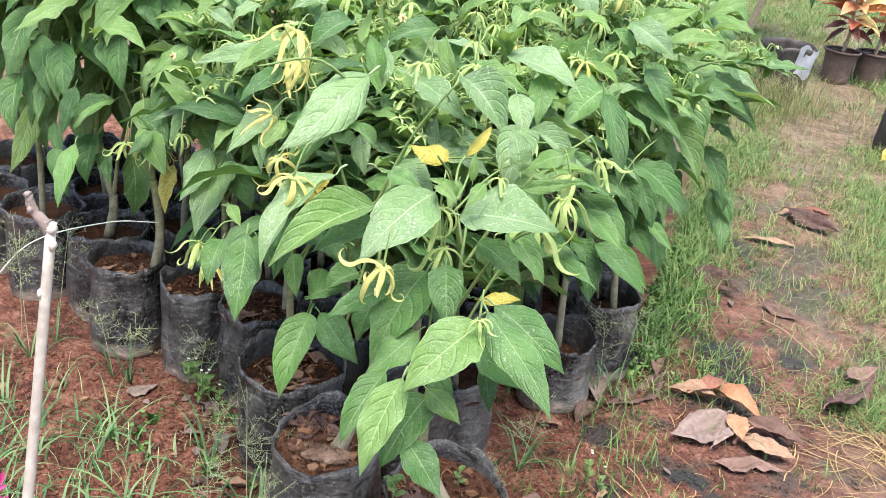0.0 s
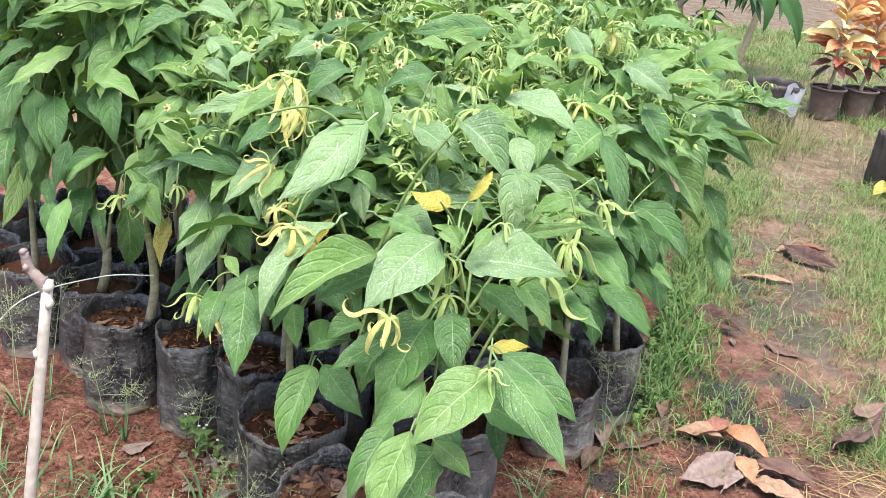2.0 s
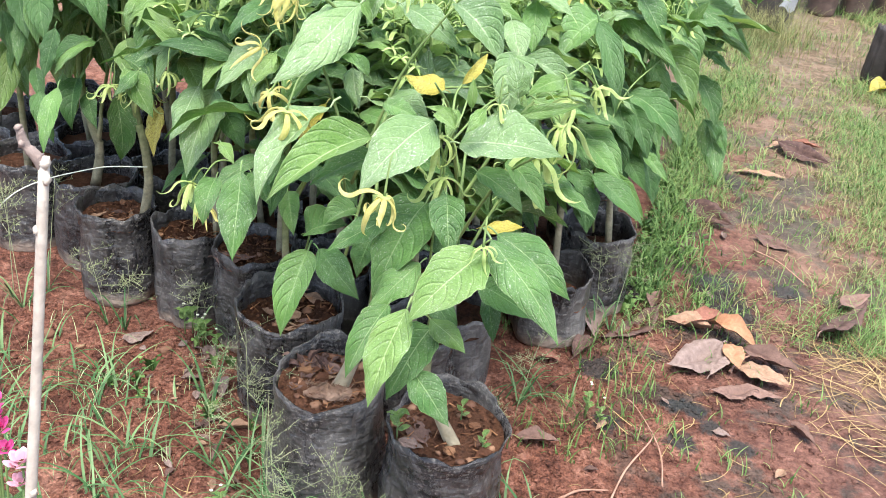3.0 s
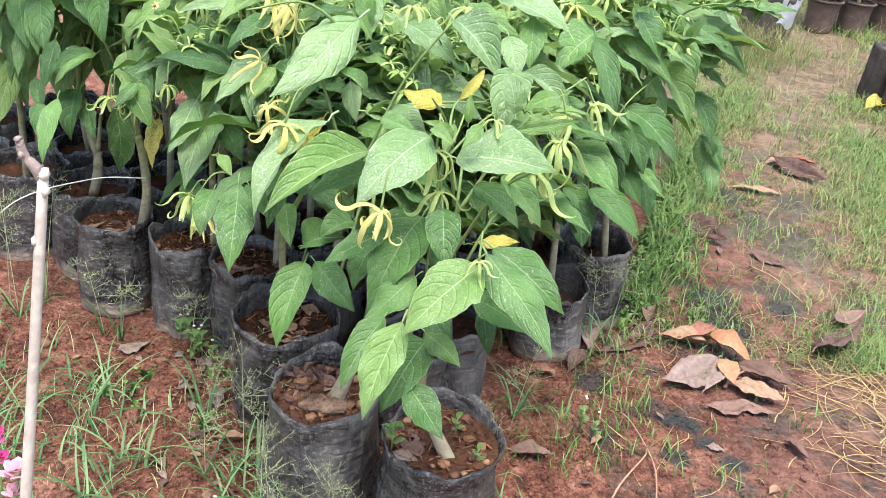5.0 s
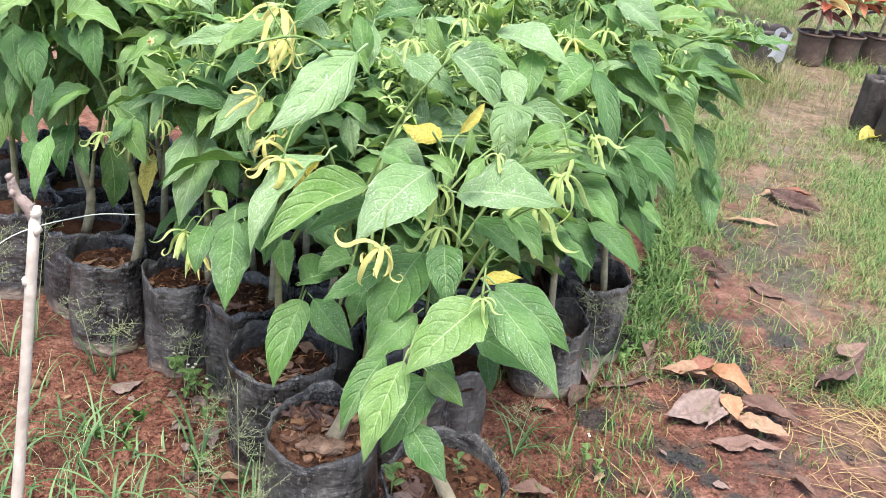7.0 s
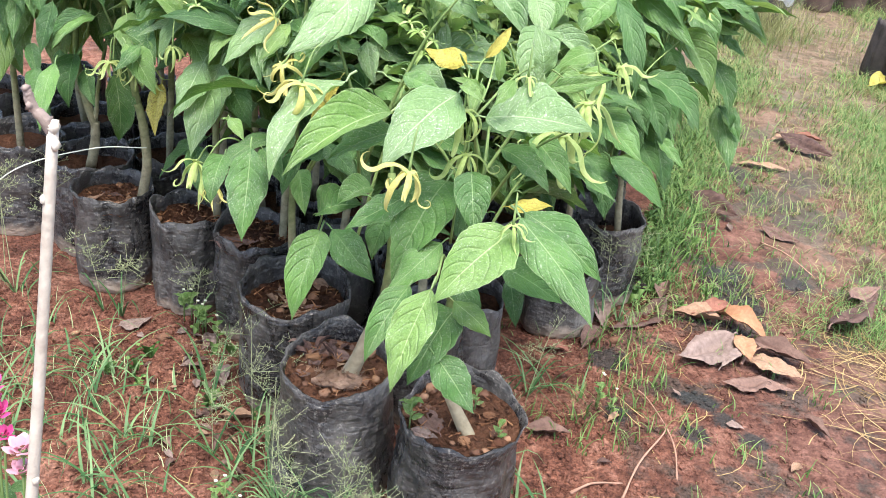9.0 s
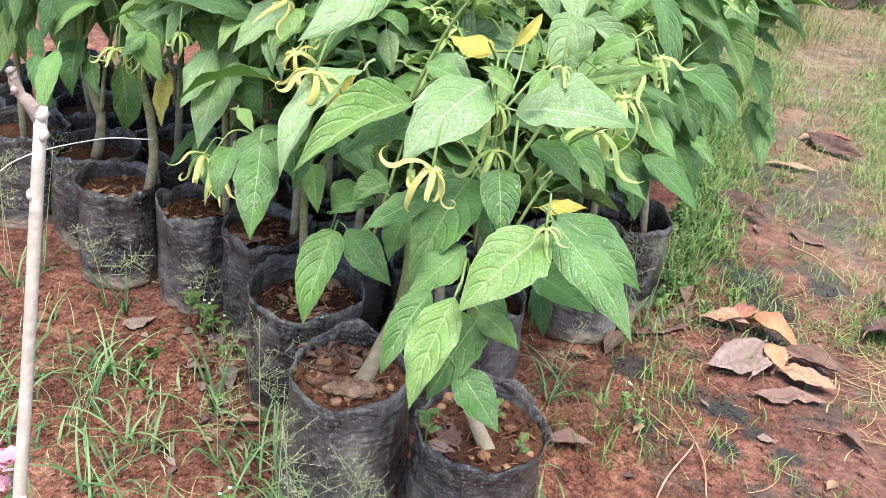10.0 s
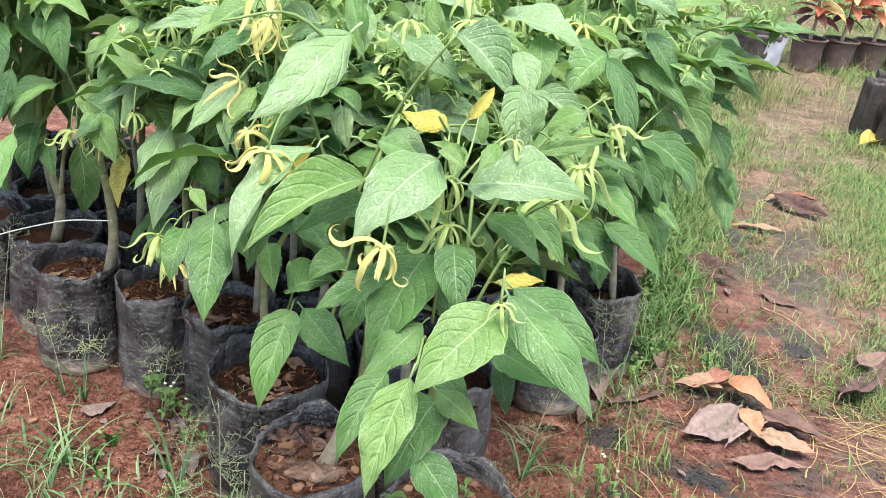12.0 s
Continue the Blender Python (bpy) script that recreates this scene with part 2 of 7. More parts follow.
def bag_material():
    """Black polythene grow bag: soft creases, vertical smears of dry dust, pale mud dried on its foot."""
    m, n, l, b = material("black_polythene", 0.4, 0.5)
    tc = n.new("ShaderNodeTexCoord").outputs["Object"]
    info = n.new("ShaderNodeObjectInfo").outputs["Random"]
    shift = n.new("ShaderNodeVectorMath")
    shift.operation = "ADD"
    l.new(tc, shift.inputs[0])
    l.new(calc(n, l, "MULTIPLY", info, 11.0), shift.inputs[1])
    at = shift.outputs[0]

    def stretched(z):
        s = n.new("ShaderNodeVectorMath")
        s.operation = "MULTIPLY"
        s.inputs[1].default_value = (1, 1, z)
        l.new(at, s.inputs[0])
        return s.outputs[0]
    tall_way = stretched(0.4)
    crease = noise_tex(n, l, at, 10, 5, 0.55)
    speck = ramp(n, l, noise_tex(n, l, at, 130, 3, 0.7), [(0.55, (0, 0, 0)), (0.66, (1, 1, 1))])
    base = ramp(n, l, crease, [(0.38, (0.012, 0.012, 0.014)), (0.66, (0.046, 0.046, 0.05))])
    smear = ramp(n, l, noise_tex(n, l, tall_way, 10, 6, 0.7), [(0.42, (0, 0, 0)), (0.72, (1, 1, 1))])
    scuff = ramp(n, l, noise_tex(n, l, at, 40, 6, 0.8), [(0.5, (0, 0, 0)), (0.68, (1, 1, 1))])
    dusty = calc(n, l, "ADD", calc(n, l, "MULTIPLY", ramp(n, l, noise_tex(n, l, at, 5, 2), [(0.38, (0, 0, 0)), (0.62, (1, 1, 1))]), 0.5), 0.2)
    film = calc(n, l, "MULTIPLY", calc(n, l, "MAXIMUM", smear, scuff), dusty)
    col = blend(n, l, film, base, (0.25, 0.232, 0.212))
    col = blend(n, l, calc(n, l, "MULTIPLY", speck, 0.36), col, (0.34, 0.32, 0.29))
    sep = n.new("ShaderNodeSeparateXYZ")
    l.new(tc, sep.inputs[0])
    mud_h = calc(n, l, "ADD", calc(n, l, "MULTIPLY", sep.outputs[2], -18.0), calc(n, l, "MULTIPLY", noise_tex(n, l, at, 16, 5), 1.6))
    mud = ramp(n, l, mud_h, [(0.05, (0, 0, 0)), (0.55, (1, 1, 1))])
    col = blend(n, l, calc(n, l, "MULTIPLY", mud, 0.85), col, (0.46, 0.37, 0.29))
    l.new(col, b.inputs["Base Color"])
    l.new(ramp(n, l, calc(n, l, "ADD", film, mud), [(0.0, (0.24,) * 3), (0.8, (0.6,) * 3)]), b.inputs["Roughness"])
    fold = calc(n, l, "ABSOLUTE", calc(n, l, "SUBTRACT", noise_tex(n, l, stretched(0.45), 22, 2, 0.5), 0.5))
    pleat = calc(n, l, "ABSOLUTE", calc(n, l, "SUBTRACT", noise_tex(n, l, stretched(3.2), 9, 3, 0.6), 0.5))
    bump(n, l, b, calc(n, l, "ADD", calc(n, l, "ADD", crease, calc(n, l, "ADD", calc(n, l, "MULTIPLY", fold, 1.8), calc(n, l, "MULTIPLY", pleat, 1.1))), calc(n, l, "MULTIPLY", scuff, 0.08)), 0.9, 0.014)
    return m


BAG = bag_material()


def ground_material():
    """Red laterite soil, damp and trodden; greyer and mossy on the path, dry grass litter further off."""
    m, n, l, b = material("laterite", 0.9, 0.15)
    tc = n.new("ShaderNodeTexCoord").outputs["Object"]
    mid = noise_tex(n, l, tc, 7, 6, 0.65)
    fine = noise_tex(n, l, tc, 75, 6, 0.75)
    clump = noise_tex(n, l, tc, 28, 5, 0.7)
    f = calc(n, l, "ADD", calc(n, l, "MULTIPLY", mid, 0.4), calc(n, l, "ADD", calc(n, l, "MULTIPLY", fine, 0.32), calc(n, l, "MULTIPLY", clump, 0.28)))
    soil = ramp(n, l, f, [(0.40, (0.085, 0.038, 0.028)), (0.5, (0.188, 0.082, 0.056)), (0.60, (0.315, 0.163, 0.117))])
    # loose grains and small clods
    grains, lumps = [], None
    for scale in (95, 230):
        v = n.new("ShaderNodeTexVoronoi")
        v.inputs["Scale"].default_value = scale
        v.inputs["Randomness"].default_value = 1.0
        l.new(tc, v.inputs["Vector"])
        tint = n.new("ShaderNodeSeparateColor")
        l.new(v.outputs["Color"], tint.inputs[0])
        grains.append(ramp(n, l, tint.outputs[0], [(0.0, (0.76, 0.75, 0.75)), (1.0, (1.16, 1.15, 1.15))]))
        hump = calc(n, l, "SUBTRACT", 1.0, v.outputs["Distance"])
        lumps = hump if lumps is None else calc(n, l, "ADD", lumps, calc(n, l, "MULTIPLY", hump, 0.5))
    sep = n.new("ShaderNodeSeparateXYZ")
    l.new(tc, sep.inputs[0])
    # the path beside the plants: paler, damp silt
    east = ramp(n, l, calc(n, l, "ADD", sep.outputs[0], calc(n, l, "MULTIPLY", calc(n, l, "SUBTRACT", noise_tex(n, l, tc, 3, 4), 0.5), 0.9)), [(0.3, (0, 0, 0)), (0.9, (1, 1, 1))])
    silt = ramp(n, l, f, [(0.40, (0.084, 0.042, 0.034)), (0.60, (0.232, 0.127, 0.102))])
    col = blend(n, l, calc(n, l, "MULTIPLY", east, 0.8), soil, silt)
    # black algae patches on the damp path
    alg = ramp(n, l, noise_tex(n, l, tc, 5.5, 5, 0.65), [(0.50, (0, 0, 0)), (0.57, (1, 1, 1))])
    damp = ramp(n, l, calc(n, l, "ADD", sep.outputs[0], calc(n, l, "MULTIPLY", sep.outputs[1], -0.12)), [(0.05, (0, 0, 0)), (0.3, (1, 1, 1))])
    col = blend(n, l, calc(n, l, "MULTIPLY", calc(n, l, "MULTIPLY", alg, damp), 0.7), col, (0.06, 0.06, 0.052))
    loose = calc(n, l, "SUBTRACT", 1.0, calc(n, l, "MULTIPLY", east, 0.6))
    for tone in grains:
        col = blend(n, l, loose, col, blend(n, l, 1.0, col, tone, "MULTIPLY"))
    # wet blue-black moss, spot by spot
    ragged = calc(n, l, "MULTIPLY", calc(n, l, "SUBTRACT", noise_tex(n, l, tc, 34, 5, 0.7), 0.5), 2.4)
    wet = None
    for sx, sy, sr in ((0.74, 2.12, 0.05), (0.76, 2.07, 0.035), (0.73, 2.20, 0.045), (0.50, 2.13, 0.04), (0.38, 1.76, 0.03), (0.53, 1.54, 0.022), (0.60, 1.60, 0.018), (0.57, 1.65, 0.02), (0.65, 1.55, 0.02), (0.38, 1.57, 0.018), (0.53, 1.66, 0.015), (0.92, 2.22, 0.03), (1.02, 2.75, 0.07), (1.10, 2.62, 0.05), (1.16, 2.95, 0.06), (0.92, 2.95, 0.05)):
        dx, dy = calc(n, l, "SUBTRACT", sep.outputs[0], sx), calc(n, l, "SUBTRACT", sep.outputs[1], sy)
        near = calc(n, l, "SQRT", calc(n, l, "ADD", calc(n, l, "MULTIPLY", dx, dx), calc(n, l, "MULTIPLY", dy, dy)))
        spot = calc(n, l, "ADD", calc(n, l, "SUBTRACT", 1.25, calc(n, l, "DIVIDE", near, sr * 1.5)), ragged)
        wet = spot if wet is None else calc(n, l, "MAXIMUM", wet, spot)
    wet = ramp(n, l, wet, [(0.0, (0, 0, 0)), (0.5, (1, 1, 1))])
    col = blend(n, l, calc(n, l, "MULTIPLY", wet, 0.88), col, (0.04, 0.045, 0.045))
    # broad patches of paler and darker earth
    col = blend(n, l, 1.0, col, ramp(n, l, noise_tex(n, l, tc, 0.9, 5, 0.6), [(0.3, (0.72, 0.72, 0.74)), (0.7, (1.18, 1.16, 1.14))]), "MULTIPLY")
    # grass litter further off
    side = calc(n, l, "SUBTRACT", sep.outputs[1], 2.0)
    reach = calc(n, l, "SQRT", calc(n, l, "ADD", calc(n, l, "MULTIPLY", sep.outputs[0], sep.outputs[0]), calc(n, l, "MULTIPLY", side, side)))
    patchy = calc(n, l, "MULTIPLY", noise_tex(n, l, tc, 1.3, 5, 0.65), 4.0)
    far = ramp(n, l, calc(n, l, "MULTIPLY", calc(n, l, "SUBTRACT", calc(n, l, "ADD", reach, patchy), calc(n, l, "MULTIPLY", calc(n, l, "SUBTRACT", 1.0, east), 0.7)), 0.1), [(0.30, (0, 0, 0)), (0.45, (1, 1, 1))])
    turf = ramp(n, l, calc(n, l, "ADD", calc(n, l, "MULTIPLY", clump, 0.6), calc(n, l, "MULTIPLY", mid, 0.4)), [(0.42, (0.09, 0.076, 0.045)), (0.5, (0.136, 0.104, 0.07)), (0.58, (0.186, 0.143, 0.105))])
    col = blend(n, l, calc(n, l, "MULTIPLY", far, 0.85), col, turf)
    l.new(col, b.inputs["Base Color"])
    l.new(ramp(n, l, alg, [(0.0, (0.92,) * 3), (1.0, (0.55,) * 3)]), b.inputs["Roughness"])
    near_by = calc(n, l, "SUBTRACT", 1.0, calc(n, l, "MULTIPLY", far, 0.75))
    bump(n, l, b, calc(n, l, "MULTIPLY", near_by, calc(n, l, "ADD", calc(n, l, "MULTIPLY", clump, 0.45), calc(n, l, "ADD", calc(n, l, "MULTIPLY", fine, 0.4), calc(n, l, "MULTIPLY", calc(n, l, "MULTIPLY", lumps, loose), 0.5)))), 0.95, 0.017)
    return m


# ---- mesh helpers ----


def mesh_from(name, verts, faces, mat, uvs=None, smooth=True):
    me = bpy.data.meshes.new(name)
    me.from_pydata(verts, [], faces)
    if uvs is not None:
        lay = me.uv_layers.new(name="UVMap")
        for loop in me.loops:
            lay.data[loop.index].uv = uvs[loop.vertex_index]
    me.polygons.foreach_set("use_smooth", [smooth] * len(me.polygons))
    me.materials.append(mat)
    me.update()
    return me


def part(name, me, parent, m=None, label=""):
    """One mesh as a part of a thing, placed in the thing's own space."""
    ob = new(name, me)
    ob.parent = parent
    if m is not None:
        ob.matrix_basis = m
    return tagged(ob, label)


def thing(name, x, y, z, label, category, group=""):
    ob = new(name)
    ob.empty_display_size = 0.05
    ob.location = (x, y, z)
    return tagged(ob, label, category, group)


def tube_data(points, radii, sides=7):
    """Rings along a path of points."""
    verts, faces, a = [], [], None
    pts = [Vector(p) for p in points]
    for i, p in enumerate(pts):
        d = (pts[min(i + 1, len(pts) - 1)] - pts[max(i - 1, 0)]).normalized()
        a = a - d * a.dot(d) if i else d.orthogonal()
        if a.length < 1e-6:
            a = d.orthogonal()
        a.normalize()
        c = d.cross(a)
        for k in range(sides):
            w = 2 * math.pi * k / sides
            verts.append(p + (a * math.cos(w) + c * math.sin(w)) * radii[i])
    for i in range(len(pts) - 1):
        for k in range(sides):
            k2 = (k + 1) % sides
            faces.append((i * sides + k, i * sides + k2, (i + 1) * sides + k2, (i + 1) * sides + k))
    faces.append(tuple(range(sides))[::-1])
    faces.append(tuple((len(pts) - 1) * sides + k for k in range(sides)))
    return verts, faces


def smooth_path(points, n=5):
    """A rounded path through points."""
    p = [Vector(q) for q in points]
    p = [2 * p[0] - p[1]] + p + [2 * p[-1] - p[-2]]
    out = []
    for i in range(1, len(p) - 2):
        for k in range(n):
            t = k / n
            out.append(0.5 * (2 * p[i] + (p[i + 1] - p[i - 1]) * t + (2 * p[i - 1] - 5 * p[i] + 4 * p[i + 1] - p[i + 2]) * t * t + (3 * p[i] - p[i - 1] - 3 * p[i + 1] + p[i + 2]) * t ** 3))
    return out + [p[-2]]


def tube(name, points, r0, r1, mat, sides=7, n=5, knots=0.0, rng=None):
    pts = smooth_path(points, n)
    radii = [r0 + (r1 - r0) * i / (len(pts) - 1) for i in range(len(pts))]
    if knots and rng:
        radii = [r * (1 + knots * rng.uniform(-1, 1)) for r in radii]
    v, f = tube_data(pts, radii, sides)
    return mesh_from(name, v, f, mat)


def leaf_data(width, bend, fold, wave, seed, nu=30, nv=5, stalk=0.13):
    """An ovate leaf with a drawn-out tip, from its base at the origin to its tip at (0, 1, 0); it arches by bend, is folded along the midrib, twisted, and has an uneven, wavy margin."""
    rng = random.Random(seed)
    ph, fr = [rng.uniform(0, 6) for _ in range(2)], [rng.uniform(13, 24) for _ in range(2)]
    drawn, wide = rng.uniform(0.35, 1.0), rng.uniform(0.33, 0.42)
    lop = [1 + rng.uniform(-0.10, 0.10), 1 + rng.uniform(-0.10, 0.10)]
    hook, sway, twist = rng.uniform(-0.07, 0.07), rng.uniform(-0.025, 0.025), rng.uniform(-0.55, 0.55)
    turn_edge = rng.uniform(-0.35, 0.45)
    spine, a = [(0.0, 0.0)], bend * 0.5
    for i in range(nu):
        a = bend * (0.5 - (i + 0.5) / nu)
        spine.append((spine[-1][0] + math.cos(a) / nu, spine[-1][1] + math.sin(a) / nu))
    k = 1.0 / spine[-1][0]
    verts, faces, uvs = [], [], []
    for i in range(nu + 1):
        u = i / nu
        if u < wide:
            p = math.sin(math.pi / 2 * u / wide) ** 0.76
        else:
            s = (u - wide) / (1 - wide)
            plump = (1 - s) ** 0.95 * (1 + 0.95 * s) * (1 - 0.32 * s ** 3)
            p = plump + drawn * ((1 - s) ** 1.15 * (1 + 1.1 * s) * (1 - 0.45 * s * s) - plump)
        half = width * 0.5 * max(p, 0.012)
        th = bend * (0.5 - u)
        tw = twist * (u - 0.25) * min(1, half * 8)
        for j in range(-nv, nv + 1):
            v = j / nv
            av, q = abs(v), 0 if v < 0 else 1
            x = v * half * lop[q]
            quilt = 0.0042 * (abs(math.sin(math.pi * (6.4 * u - 0.85 * av - 1.25 * av * av + q * 0.3))) - 0.5) * av * (1.25 - av) * min(1, half * 9)
            lobe = noise.noise((u * 11, q * 2.3 + seed, 3.3))
            x *= 1 + 0.075 * av * lobe + 0.05 * av ** 3 * noise.noise((u * 34, q * 5.1 + seed, 7.7))
            swell = 0.35 + 1.3 * abs(noise.noise((u * 3.1, q * 3.7, seed + 0.7)))
            edge = wave * av ** 2.2 * math.sin(fr[q] * u + ph[q]) * swell * min(1, half * 6)
            z = fold * half * av - 0.5 * fold * half * av * av + turn_edge * half * av ** 3 + quilt + edge + 0.006 * noise.noise((u * 5, v * 1.5, seed)) * min(1, half * 8)
            x, z = x * math.cos(tw) - z * math.sin(tw), x * math.sin(tw) + z * math.cos(tw)
            y0, z0 = spine[i]
            verts.append((x * (1 - 0.06 * fold) + sway * math.sin(math.pi * u) + hook * u * u * (1 - u) * 3, (y0 - math.sin(th) * z) * k, (z0 + math.cos(th) * z) * k))
            uvs.append((u, 0.5 + v * 0.5))
    w = 2 * nv + 1
    for i in range(nu):
        for j in range(w - 1):
            faces.append((i * w + j, i * w + j + 1, (i + 1) * w + j + 1, (i + 1) * w + j))
    n0 = len(verts)
    for i, (yy, zz, r) in enumerate(((0.0, 0.0, 0.010), (-stalk * 0.5, 0.012, 0.011), (-stalk, -0.02, 0.014))):
        for q in range(4):
            verts.append((r * math.cos(q * 1.571), yy, zz + r * math.sin(q * 1.571)))
            uvs.append((0.0, 0.5))
    for i in range(2):
        for q in range(4):
            faces.append((n0 + i * 4 + q, n0 + i * 4 + (q + 1) % 4, n0 + i * 4 + 4 + (q + 1) % 4, n0 + i * 4 + 4 + q))
    return verts, faces, uvs


LEAF_MESH = {}
BENDS = (0.35, 0.6, 0.85, 1.15, 0.5, 0.95, 0.2, 1.35)
ROUGH = [leaf_data(0.42, b, 0.5, 0.03, 50 + i, 11, 2) for i, b in enumerate(BENDS)]


def leaf_mesh(kind, width, seed, fine=False):
    """Leaf meshes are shared: a width to the nearest 0.06 and eight shapes of each; finer for the leaves nearest to the eye."""
    wk = max(0.2, round(width / 0.06) * 0.06)
    key = (kind, round(wk, 2), seed % 8, fine)
    if key not in LEAF_MESH:
        rng = random.Random(100 + seed % 8)
        v, f, uv = leaf_data(wk, BENDS[seed % 8], rng.uniform(0.25, 0.8), rng.uniform(0.022, 0.048), seed % 8 + 7, *((28, 5) if fine else (17, 3)))
        LEAF_MESH[key] = mesh_from("leaf", v, f, LEAF[kind], uv)
    return LEAF_MESH[key]


def frame_from(base, tip, up, roll=0.0):
    y = Vector(tip) - Vector(base)
    size = y.length
    y.normalize()
    x = y.cross(Vector(up))
    if x.length < 1e-3:
        x = y.cross(Vector((0, 1, 0.1)))
    x.normalize()
    z = x.cross(y)
    q = Matrix((x, y, z)).transposed().to_4x4() @ Matrix.Rotation(radians(roll), 4, "Y")
    return Matrix.Translation(base) @ q @ Matrix.Diagonal((size, size, size, 1))


def leaf(plant, base, tip, width=0.45, roll=0.0, kind="M", seed=0, up=(0, -0.55, 0.83)):
    """One leaf of a plant, from base to tip in the world."""
    o = plant.location
    return part("leaf", leaf_mesh(kind, width, seed, True), plant, frame_from(Vector(base) - o, Vector(tip) - o, up, roll))


def petal_mesh(curl, mat, seed, n=20, across=(-1, -0.5, 0, 0.5, 1)):
    """A strap-like petal: out from the calyx, then hanging, narrowing to a point that is hooked or rolled up; channelled and twisted, about unit length."""
    rng = random.Random(seed)
    verts, faces = [], []
    y, z = 0.04, 0.0
    spin, lean = rng.uniform(-0.9, 0.9), rng.uniform(-0.16, 0.16)
    for i in range(n + 1):
        u = i / n
        half = 0.060 * (0.50 + 0.62 * math.sin(math.pi * min(1, u * 0.95 + 0.06))) * (1 - 0.82 * u ** 3.5)
        sway = lean * u + 0.09 * math.sin(3.1 * u + seed * 1.7) * u
        a = 1.35 - 1.35 * min(1, u / 0.45) ** 0.8 + (curl * max(0, (u - 0.45) / 0.55) ** 1.6) + rng.uniform(-0.08, 0.08)
        tw = spin * u
        for w in across:
            dx, dn = w * half, -0.55 * half * w * w
            dx, dn = dx * math.cos(tw) - dn * math.sin(tw), dx * math.sin(tw) + dn * math.cos(tw)
            verts.append((dx + sway, y + dn * math.cos(a), z + dn * math.sin(a)))
        y += math.sin(a) * 1.12 / n
        z -= math.cos(a) * 1.12 / n
    k = len(across)
    for i in range(n):
        for j in range(k - 1):
            faces.append((i * k + j, i * k + j + 1, (i + 1) * k + j + 1, (i + 1) * k + j))
    return mesh_from("petal", verts, faces, mat)


CURLS = (0.7, 2.4, 4.4, -3.4, 1.6, 5.6, -1.4)
PETALS = {k: [petal_mesh(c, m, s) for s, c in enumerate(CURLS)] for k, m in (("G", PETAL_GREEN), ("Y", PETAL_YELLOW))}
PLAIN_PETALS = [petal_mesh(c, PETAL_GREEN, s, 11, (-1, 0, 1)) for s, c in enumerate(CURLS)]


def calyx_mesh(mat):
    verts, faces = [], []
    for k in range(6):
        w = k * math.pi / 3
        c, s = math.cos(w), math.sin(w)
        i = len(verts)
        verts += [(0, 0, 0.03), (0.07 * c - 0.05 * s, 0.07 * s + 0.05 * c, 0.0), (0.17 * c, 0.17 * s, 0.03), (0.07 * c + 0.05 * s, 0.07 * s - 0.05 * c, 0.0), (0.05 * c, 0.05 * s, -0.06)]
        faces += [(i, i + 1, i + 2, i + 3), (i + 1, i + 4, i + 3)]
    return mesh_from("calyx", verts, faces, mat)


CALYX = calyx_mesh(PETAL_GREEN)


def flower(plant, at, size=0.07, kind="G", turn=0.0, tilt=(0, 0), seed=0, stalk=(0.0, 0.03, 0.05)):
    """A hanging flower: six long strap petals round a small calyx, on a curved stalk."""
    rng = random.Random(seed * 13 + 5)
    o = plant.location
    top = Vector(at) - o
    f = part("flower", CALYX, plant, Matrix.Translation(top) @ Euler((radians(tilt[0]), radians(tilt[1]), radians(turn))).to_matrix().to_4x4() @ Matrix.Diagonal((size, size, size, 1)), "yellow strap-petalled flower" if kind == "Y" else "greenish strap-petalled flower")
    for k in range(6):
        m = Matrix.Rotation(k * math.pi / 3 + rng.uniform(-0.3, 0.3), 4, "Z") @ Matrix.Rotation(rng.uniform(-0.25, 0.75) * (1 if k % 2 else 0.5), 4, "X") @ Matrix.Diagonal((1, 1, rng.uniform(0.75, 1.1), 1))
        part("petal", rng.choice(PETALS[kind]), f, m)
    s = Vector(stalk)
    part("flower_stalk", tube("flower_stalk", [top, top + s * 0.55 + Vector((0, 0, 0.012)), top + s], 0.0017, 0.0007, TWIG_GREEN, 5, 4), plant)
    return f


def joined_flower(kind, seed):
    """A whole flower as one mesh, for the crowd further back."""
    rng = random.Random(seed)
    verts, faces = [], []
    for k in range(6):
        me = rng.choice(PLAIN_PETALS)
        m = Matrix.Rotation(k * math.pi / 3 + rng.uniform(-0.3, 0.3), 4, "Z") @ Matrix.Rotation(rng.uniform(-0.1, 0.9), 4, "X")
        i0 = len(verts)
        verts += [m @ v.co for v in me.vertices]
        faces += [tuple(i0 + q for q in p.vertices) for p in me.polygons]
    v, f = tube_data([(0, 0, 0), (0.1, 0, 0.3), (0.35, 0.1, 0.45), (0.6, 0.1, 0.35)], [0.022] * 4, 4)
    i0 = len(verts)
    verts += v
    faces += [tuple(i0 + q for q in p) for p in f]
    return mesh_from("flower", verts, faces, PETAL_GREEN if kind == "G" else PETAL_YELLOW)


BUD = simple("bud_green", (0.22, 0.35, 0.09), (0.50, 0.62, 0.27), 40, 0.5, 0.15, per_thing=0.4, through_light=0.4)


